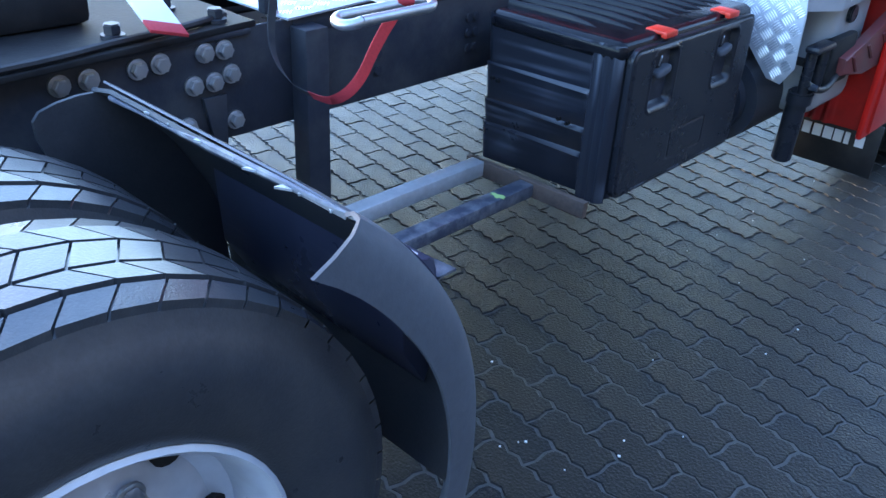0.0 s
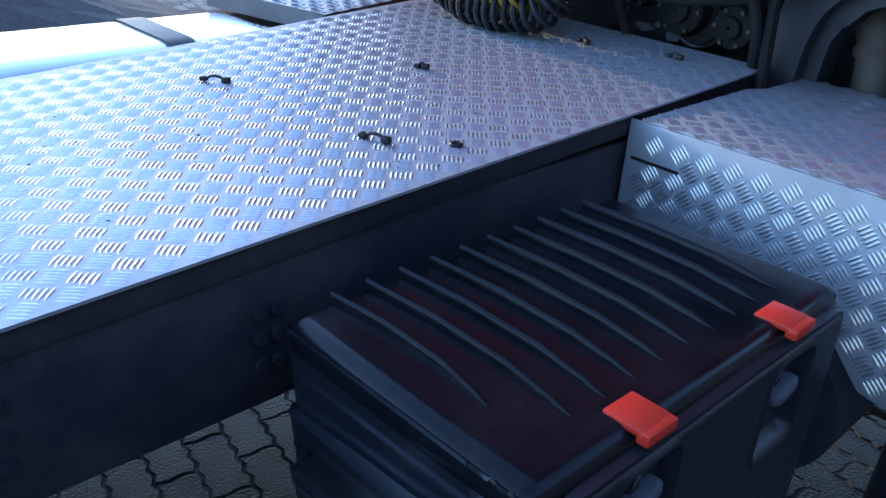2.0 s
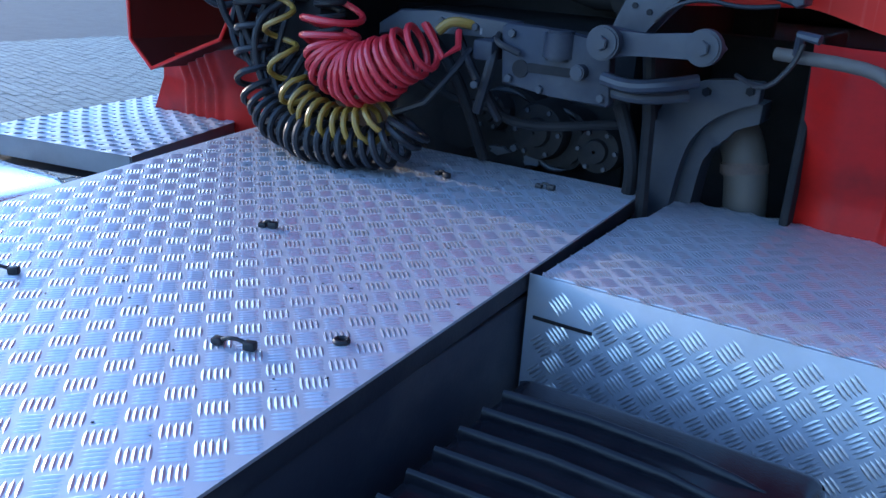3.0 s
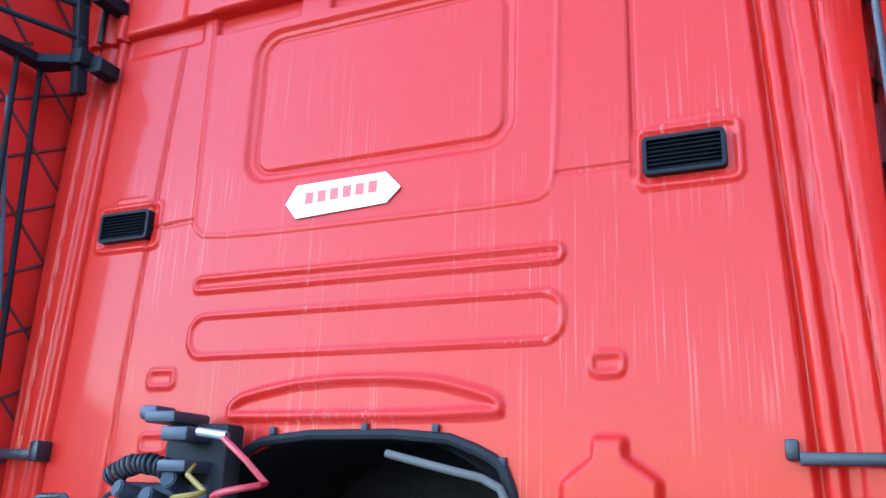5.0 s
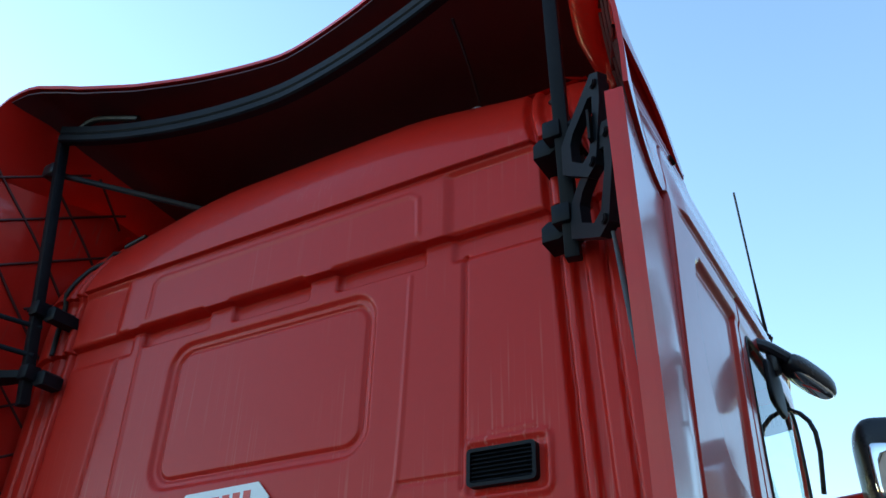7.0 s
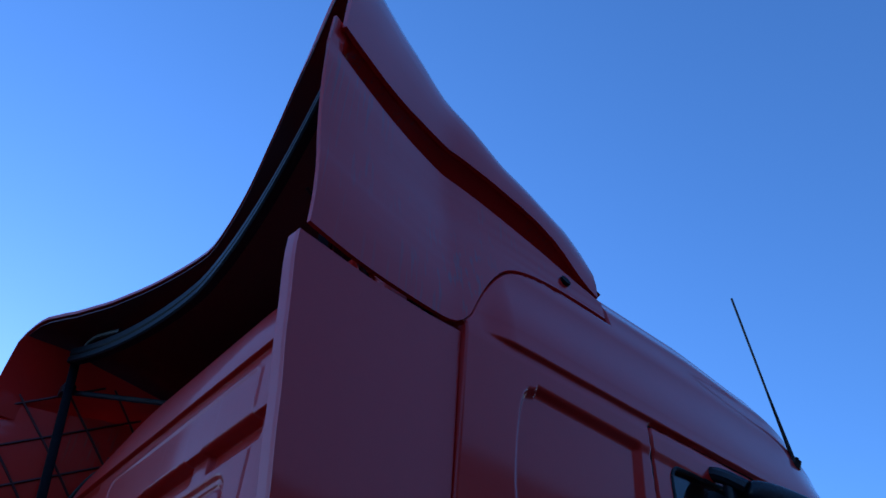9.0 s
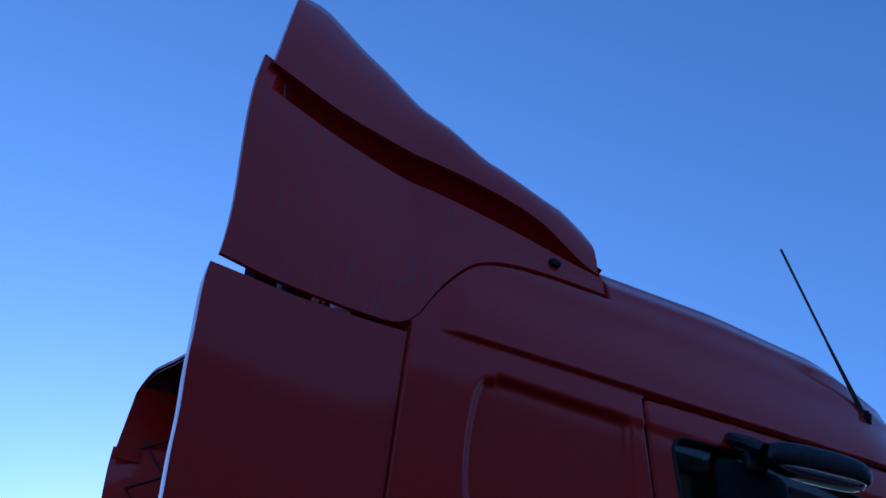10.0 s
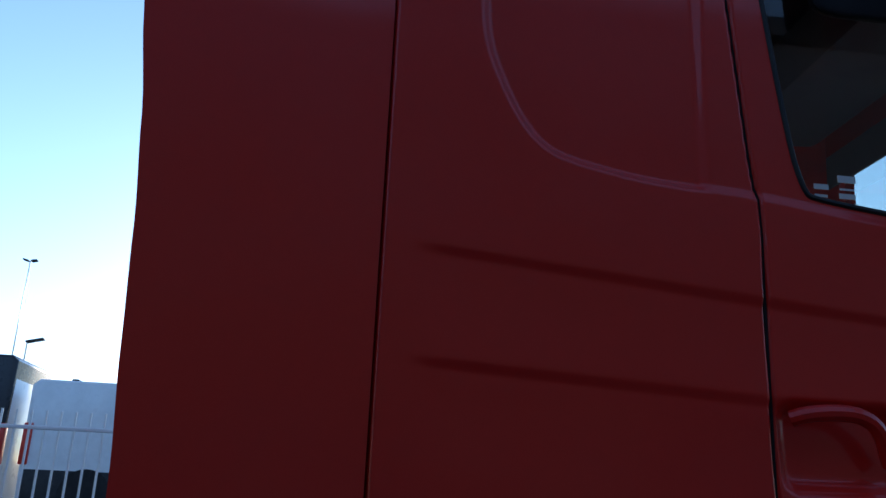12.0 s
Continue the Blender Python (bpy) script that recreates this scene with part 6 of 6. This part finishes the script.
part("adjuster_rod", tube([(-1.17, -0.2, 3.93), (-0.62, 0.215, 3.80)], 0.013, 8), FRAME, truck)
part("rod_end", box(-1.20, -1.13, -0.24, -0.18, 3.90, 3.96, 0.012), BLACK, truck)
part("rod_base", cylinder((-0.61, 0.215, 3.80), (0, 0, 1), 0.03, 0.05, 16, 0.008), FRAME, truck)
part("roof_knob", cylinder((0.61, 0.28, 3.86), (0, 0, 1), 0.03, 0.06, 16, 0.01), STEEL, truck)
part("cable", tube([(0.72, -0.1, 3.95), (0.70, 0.05, 3.88), (0.66, 0.2, 3.84)], 0.006, 6, smooth=2), RUBBER, truck)
part("cable", tube([(-1.04, -0.24, 4.07), (-0.96, -0.23, 4.12), (-0.85, -0.2, 4.10), (-0.72, -0.18, 4.06)], 0.014, 8, smooth=2), RUBBER, truck)
for run, r in (([(-1.10, 3.15), (-1.105, 3.36), (-1.095, 3.47), (-1.05, 3.55), (-0.96, 3.61), (-0.85, 3.64)], 0.010), ([(1.10, 3.12), (1.105, 3.36), (1.09, 3.48), (1.05, 3.55)], 0.008)):
    part("roof_seal", tube([(x * min(1, lerp(SIDE, z) / 1.262), wall_y(x, z) - 0.006, z) for x, z in arc(run, 2)], r, 10), RUBBER, truck)

# stiffening ribs on the inside of the deflectors: a diamond lattice
def inner_x(y, z):
    if z < 3.2:
        return panel_out(y) - 0.012
    return wing_x(y, z) - 0.016 - 0.035 * ease(z - 4.0, 0.2)


for s in (1, -1):
    bm = None
    for slope in (0.62, -1.25):
        for k in range(-14, 26):
            z_at = 1.3 + 0.21 * k * (1.0 if slope > 0 else 1.25)
            pts = []
            for y in steps(-0.34, 0.16, 14):
                z = z_at + slope * (y + 0.33)
                if 1.5 < z < (3.80 if s > 0 else 4.02) and not 3.13 < z < 3.34 and y > panel_rear(min(z, 3.2)) + 0.03:
                    back, out = far_set(y, 1 if z > 3.3 else 0) if s < 0 else (0, 0)
                    pts.append((s * (inner_x(y, z) + out), y - back, z))
            if len(pts) > 2:
                bm = tube(pts, 0.006, 5, bm=bm, caps=False)
    # Darkened red colours in the shade lines along the ribs.
    part("lattice_ribs", bm, RED_SHADE, truck, "red diamond stiffening ribs")

# ---- cab side fittings ----
part("side_hole", cylinder((1.188, 0.665, 3.70), (1, 0, 0.35), 0.02, 0.012, 16), DIRT_SHADE, truck)
for line, r in ((DOOR_SEAM, 0.005),):
    part("seam", tube([(side_x(y, z) + 0.004, y, z - (roof_drop(y) * (z - 3.3) / 0.56 if z > 3.3 else 0)) for y, z in line], r, 6), DIRT_SHADE, truck)
part("roof_joint", tube([(1.05, y, 3.866 - roof_drop(y)) for y in steps(0.80, 1.98, 30)], 0.006, 8), RUBBER, truck, "thin black roof joint")
part("antenna", tube([(1.218, 1.842, 3.51), (1.221, 1.758, 3.76), (1.228, 1.630, 4.149)], lambda u: 0.009 if u < 0.45 else 0.005, 8), BLACK, truck)
part("antenna_foot", cylinder((1.214, 1.852, 3.488), (0.4, 0, 1), 0.024, 0.05, 14, 0.01), BLACK, truck)


kerb = part("kerb_mirror", blob((1.40, 1.38, 3.095), (0.045, 0.15, 0.048), Matrix.Rotation(radians(-22), 4, "Z") @ Matrix.Rotation(radians(-10), 4, "X")), BLACK, truck, "black kerb view mirror housing")
part("mirror_glass", blob((1.405, 1.38, 3.072), (0.034, 0.125, 0.032), Matrix.Rotation(radians(-22), 4, "Z") @ Matrix.Rotation(radians(-10), 4, "X")), MIRROR, kerb)
part("mirror_arm", tube([(1.25, 1.20, 3.19), (1.30, 1.21, 3.17), (1.36, 1.24, 3.12)], 0.024, 10, smooth=1), BLACK, kerb)
part("mirror_neck", box(1.29, 1.33, 1.21, 1.28, 3.07, 3.17, 0.015), BLACK, kerb)
# Flat dark shape added as the mirror's reflection in the window.
part("mirror_reflection", blob((1.30, 1.23, 3.01), (0.012, 0.127, 0.085), Matrix.Identity(4), power=0.4), MOUNT, kerb, "flat dark shape standing for the mirror's reflection in the glass")
main = part("main_mirror", blob((1.58, 1.66, 2.78), (0.11, 0.075, 0.21), Matrix.Rotation(radians(20), 4, "Z"), power=0.45), BLACK, truck, "black main mirror housing")
part("mirror_glass", blob((1.57, 1.605, 2.78), (0.06, 0.03, 0.11), Matrix.Rotation(radians(20), 4, "Z"), power=0.4), MIRROR, main)
part("mirror_arm", tube([(1.22, 1.72, 2.72), (1.34, 1.70, 2.71), (1.50, 1.68, 2.72)], 0.02, 10), RED, main)
part("mirror_arm", tube([(1.24, 1.72, 3.12), (1.33, 1.66, 3.05), (1.36, 1.65, 2.95), (1.33, 1.70, 2.75)], 0.010, 10, smooth=1), BLACK, main)
STICKER = plain("pale_sticker", (0.6, 0.62, 0.62), 0.5)
b = None
for y, z, w, h in ((1.108, 2.528, 0.034, 0.012), (1.108, 2.510, 0.030, 0.006), (1.165, 2.548, 0.042, 0.016), (1.165, 2.510, 0.038, 0.012), (1.168, 2.530, 0.034, 0.004)):
    b = box(1.2425, 1.2435, y, y + w, z, z + h, 0, bm=b)
part("window_sticker", b, STICKER, truck, "pale window sticker with bars", smooth=False)

# ---- far side of the yard: ground raised to the view, fence, vans, light masts ----
# Ground lifted here so the fence and vans fit the camera's view.
def fitted_bank(x, y):
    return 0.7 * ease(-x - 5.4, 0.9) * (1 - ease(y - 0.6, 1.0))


ground.data.clear_geometry()
gx = [-1500, -300, -90, -40, -25] + steps(-16, -3, 40) + steps(-2, 8, 10) + [12, 20, 40, 120, 400, 1500]
gy = [-1500, -300, -90, -40] + steps(-24, -8, 8) + steps(-7, 7, 28) + [9, 12, 20, 40, 120, 400, 1500]
verts = [(x, y, fitted_bank(x, y) * (1 - ease(-x - 60, 20)) if x > -100 else 0) for x in gx for y in gy]
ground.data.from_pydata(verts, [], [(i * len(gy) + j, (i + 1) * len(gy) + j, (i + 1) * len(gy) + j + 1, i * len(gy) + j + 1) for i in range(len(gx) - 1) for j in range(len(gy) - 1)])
ground.data.materials.append(JOINT)
ground.data.materials.append(YARD)
for f in ground.data.polygons:
    c = f.center
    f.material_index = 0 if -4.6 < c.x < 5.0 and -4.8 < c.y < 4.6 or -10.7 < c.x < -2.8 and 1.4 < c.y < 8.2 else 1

fence = thing("yard_fence", (-6.6, -2.5, 0.7), "white steel bar fence along the yard edge", "fence")
for z in (1.05, 2.48):
    part("rail", box(-6.62, -6.58, -9.0, -0.6, z - 0.02, z + 0.02, 0.004), VAN_WHITE, fence)
PALE = finish(box(-0.011, 0.011, -0.011, 0.011, 0, 1.99, 0.003, 1), "bar")
for k in range(56):
    b = part("bar", PALE, VAN_WHITE, fence)
    b.location = (-6.6, -8.95 + 0.149 * k, 0.67)


def van(y0, x0, length, height, paint, label, nose=1):
    """A panel van whose tail stands at y0; it reaches forward along y by nose times its length."""
    t = thing("parked_van", (x0 + 1, y0, 0.7), label, "van")
    prof = [(0.0, 0.4), (-0.02, 1.5), (-0.05, height - 0.10), (0.06, height), (length - 1.9, height), (length - 1.2, height - 0.75), (length - 0.1, height - 1.15), (length, 0.4)]
    part("body", prism([(y0 + nose * y, z + 0.7) for y, z in prof], x0, x0 + 1.95, "x", 0.05, 3), paint, t)
    arches = [(y0 + nose * d, 0.43) for d in (1.06, length - 0.9)]
    # Dark band along the lower side, its top edge set from the camera's view.
    part("lower_band", box(x0 + 1.92, x0 + 1.962, min(y0, y0 + nose * length) + 0.06, max(y0, y0 + nose * length) - 0.06, 1.0, 2.19, 0.008), RUBBER, t, "dark lower side")
    for y, r in arches:
        part("wheel_arch", cylinder((x0 + 1.945, y, 1.80), (1, 0, 0), r, 0.045, 32), RUBBER, t)
        w = part("wheel", cylinder((x0 + 1.90, y, 0.7 + 0.36), (1, 0, 0), 0.36, 0.24, 28, 0.03), RUBBER, t)
        part("rim", cylinder((x0 + 2.02, y, 0.7 + 0.36), (1, 0, 0), 0.21, 0.02, 20, 0.004), STEEL, w)
    a, b = sorted((y0 - nose * 0.055, y0 + nose * 0.09))
    part("tail_lamp", box(x0 + 1.82, x0 + 1.975, a, b, 2.26, 2.94, 0.015), RED_PLASTIC, t, "red upright tail lamp")
    w0, w1 = sorted((y0 + nose * (length - 2.1), y0 + nose * (length - 1.3)))
    part("side_window", box(x0 + 1.945, x0 + 1.958, w0, w1, 0.7 + 1.55, 0.7 + 2.05, 0.004), BLACK, t)
    part("roof_bar", box(x0 + 0.3, x0 + 1.7, *sorted((y0 + nose * 0.5, y0 + nose * 0.62)), 0.7 + height - 0.005, 0.7 + height + 0.06, 0.02), BLACK, t)
    return t


van(-4.88, -14.2, 5.6, 2.98, VAN_WHITE, "white parked panel van behind the fence")
dark_van = van(-5.42, -14.6, 6.5, 3.42, BLACK, "tall dark parked van with a bright end", -1)
# White panel puts the sunlit brightness of the van's end into colour.
part("bright_end", box(-14.52, -12.74, -5.415, -5.375, 1.2, 4.06, 0.015), VAN_WHITE, dark_van, "white panel standing for the bright sunlit end")
for x, y, z, heads in ((-26.5, -10.5, 9.40, (-0.14, 0.14)), (-20.0, -7.84, 5.58, (0.2,))):
    t = thing("light_mast", (x, y, 0), "tall yard light mast, white to match the glare, with flat lamp heads", "light mast")
    # Mast coloured white so it fades into the sky's glare.
    part("mast", tube([(x, y, 0), (x, y, z)], lambda u: 0.045 - 0.025 * u, 10), VAN_WHITE, t)
    part("cross_arm", tube([(x, y + min(0, *heads), z), (x, y + max(heads), z)], 0.014, 6), GALV, t)
    for d in heads:
        b = box(x - 0.12, x + 0.12, y + d - (0.10 if z > 6 else 0.22), y + d + (0.10 if z > 6 else 0.22), z, z + 0.05, 0.015)
        part("lamp_head", moved(b, Matrix.Translation((x, y + d, z)) @ Matrix.Rotation(radians(14 if d > 0 else -14), 4, "X") @ Matrix.Translation((-x, -y - d, -z))), GREY, t)

# ---- hall across the yard, mirrored in the paint and the glass ----
hall = thing("hall_building", (14, 0, 0), "dark grey metal hall with roller doors", "building")
HALL = material("dark_cladding", (0.07, 0.075, 0.085), 0.6, grain=3, grain_amount=0.15, stain=0.6, stain_amount=0.3)
part("wall", box(12, 24, -32, 34, 0, 9.4, 0.05), HALL, hall)
part("roof_band", box(11.8, 24.2, -32.2, 34.2, 9.4, 9.8, 0.05), GREY, hall, "grey roof band")
for k in range(6):
    part("door", box(11.93, 11.99, -27 + 10 * k, -22.5 + 10 * k, 0, 4.6, 0.02), GREY, hall, "grey roller door")
# ---- paving: each interlocking block near the truck is a piece of its own, the rest one mesh ----
L, W, GAP = 0.24, 0.1105, 0.0065


def block_outline(inset):
    pts = []
    teeth = 4
    hl, hw = L / 2 - GAP / 2 - inset, W / 2 - GAP / 2 - inset
    for k in range(teeth * 2 + 1):
        pts.append((-hl + 2 * hl * k / (teeth * 2), -hw + (0.0075 if k % 2 else -0.004)))
    pts += [(hl + 0.005, -hw * 0.4), (hl - 0.005, hw * 0.4)]
    for k in range(teeth * 2, -1, -1):
        pts.append((-hl + 2 * hl * k / (teeth * 2), hw + (0.0075 if k % 2 else -0.004)))
    pts += [(-hl - 0.005, hw * 0.4), (-hl + 0.005, -hw * 0.4)]
    return pts


def block_data():
    a, b = block_outline(0.0), block_outline(0.0035)
    k = len(a)
    verts = [(x, y, -0.010) for x, y in a] + [(x, y, -0.004) for x, y in a] + [(x, y, 0.0) for x, y in b]
    faces = [(i, (i + 1) % k, k + (i + 1) % k, k + i) for i in range(k)] + [(k + i, k + (i + 1) % k, 2 * k + (i + 1) % k, 2 * k + i) for i in range(k)] + [tuple(range(2 * k, 3 * k))]
    return verts, faces


bv, bf = block_data()
block = bpy.data.meshes.new("paving_block")
block.from_pydata(bv, [], bf)
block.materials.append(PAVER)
block.update()
rest_v, rest_f, pieces = [], [], 0
turn = PAVE
rng = random.Random(5)
for j in range(-62, 100):
    for i in range(-48, 30):
        p = turn @ Vector((i * L + (L / 2 if j % 2 else 0.0), j * W, 0))
        if not (-4.2 < p.x < 4.6 and -4.4 < p.y < 4.2 or -10.5 < p.x < -3.0 and 1.6 < p.y < 8.0) or fitted_bank(p.x, p.y) > 0.001:
            continue
        tilt = Matrix.Translation((p.x, p.y, rng.uniform(-0.002, 0.0015))) @ turn @ Matrix.Rotation(rng.uniform(-0.012, 0.012), 4, "X") @ Matrix.Rotation(rng.uniform(-0.006, 0.006), 4, "Y")
        near = -0.95 < p.x < 1.75 and -1.75 < p.y < 0.9
        if near and pieces < 300 and (p.x < 0.2 and p.y < -0.3 or p.x > 0.7):
            ob = new("paving_block", block)
            ob.parent = ground
            ob.matrix_parent_inverse = ground.matrix_basis.inverted()
            ob.matrix_basis = tilt
            pieces += 1
        else:
            base = len(rest_v)
            rest_v += [tuple(tilt @ Vector(v)) for v in bv]
            rest_f += [tuple(base + q for q in f) for f in bf]
me = bpy.data.meshes.new("paving")
me.from_pydata(rest_v, [], rest_f)
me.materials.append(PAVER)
me.update()
paving = new("paving", me)
tagged(paving, "grey zigzag concrete paving blocks with sandy joints", "paving", kind="stuff")
rng = random.Random(8)
bm = None
for k in range(45):
    x, y = rng.uniform(0.6, 2.4), rng.uniform(-1.9, 0.6)
    r = rng.uniform(0.0015, 0.0045)
    o = [(x + r * rng.uniform(0.6, 1.2) * math.cos(a), y + r * rng.uniform(0.6, 1.2) * math.sin(a)) for a in steps(0, 5.0, 4)]
    bm = prism(o, 0.0, 0.003, "z", bm=bm)
grit = part("grit", bm, WHITE, None, smooth=False)
tagged(grit, "scattered pale grit on the paving", "grit", kind="stuff")
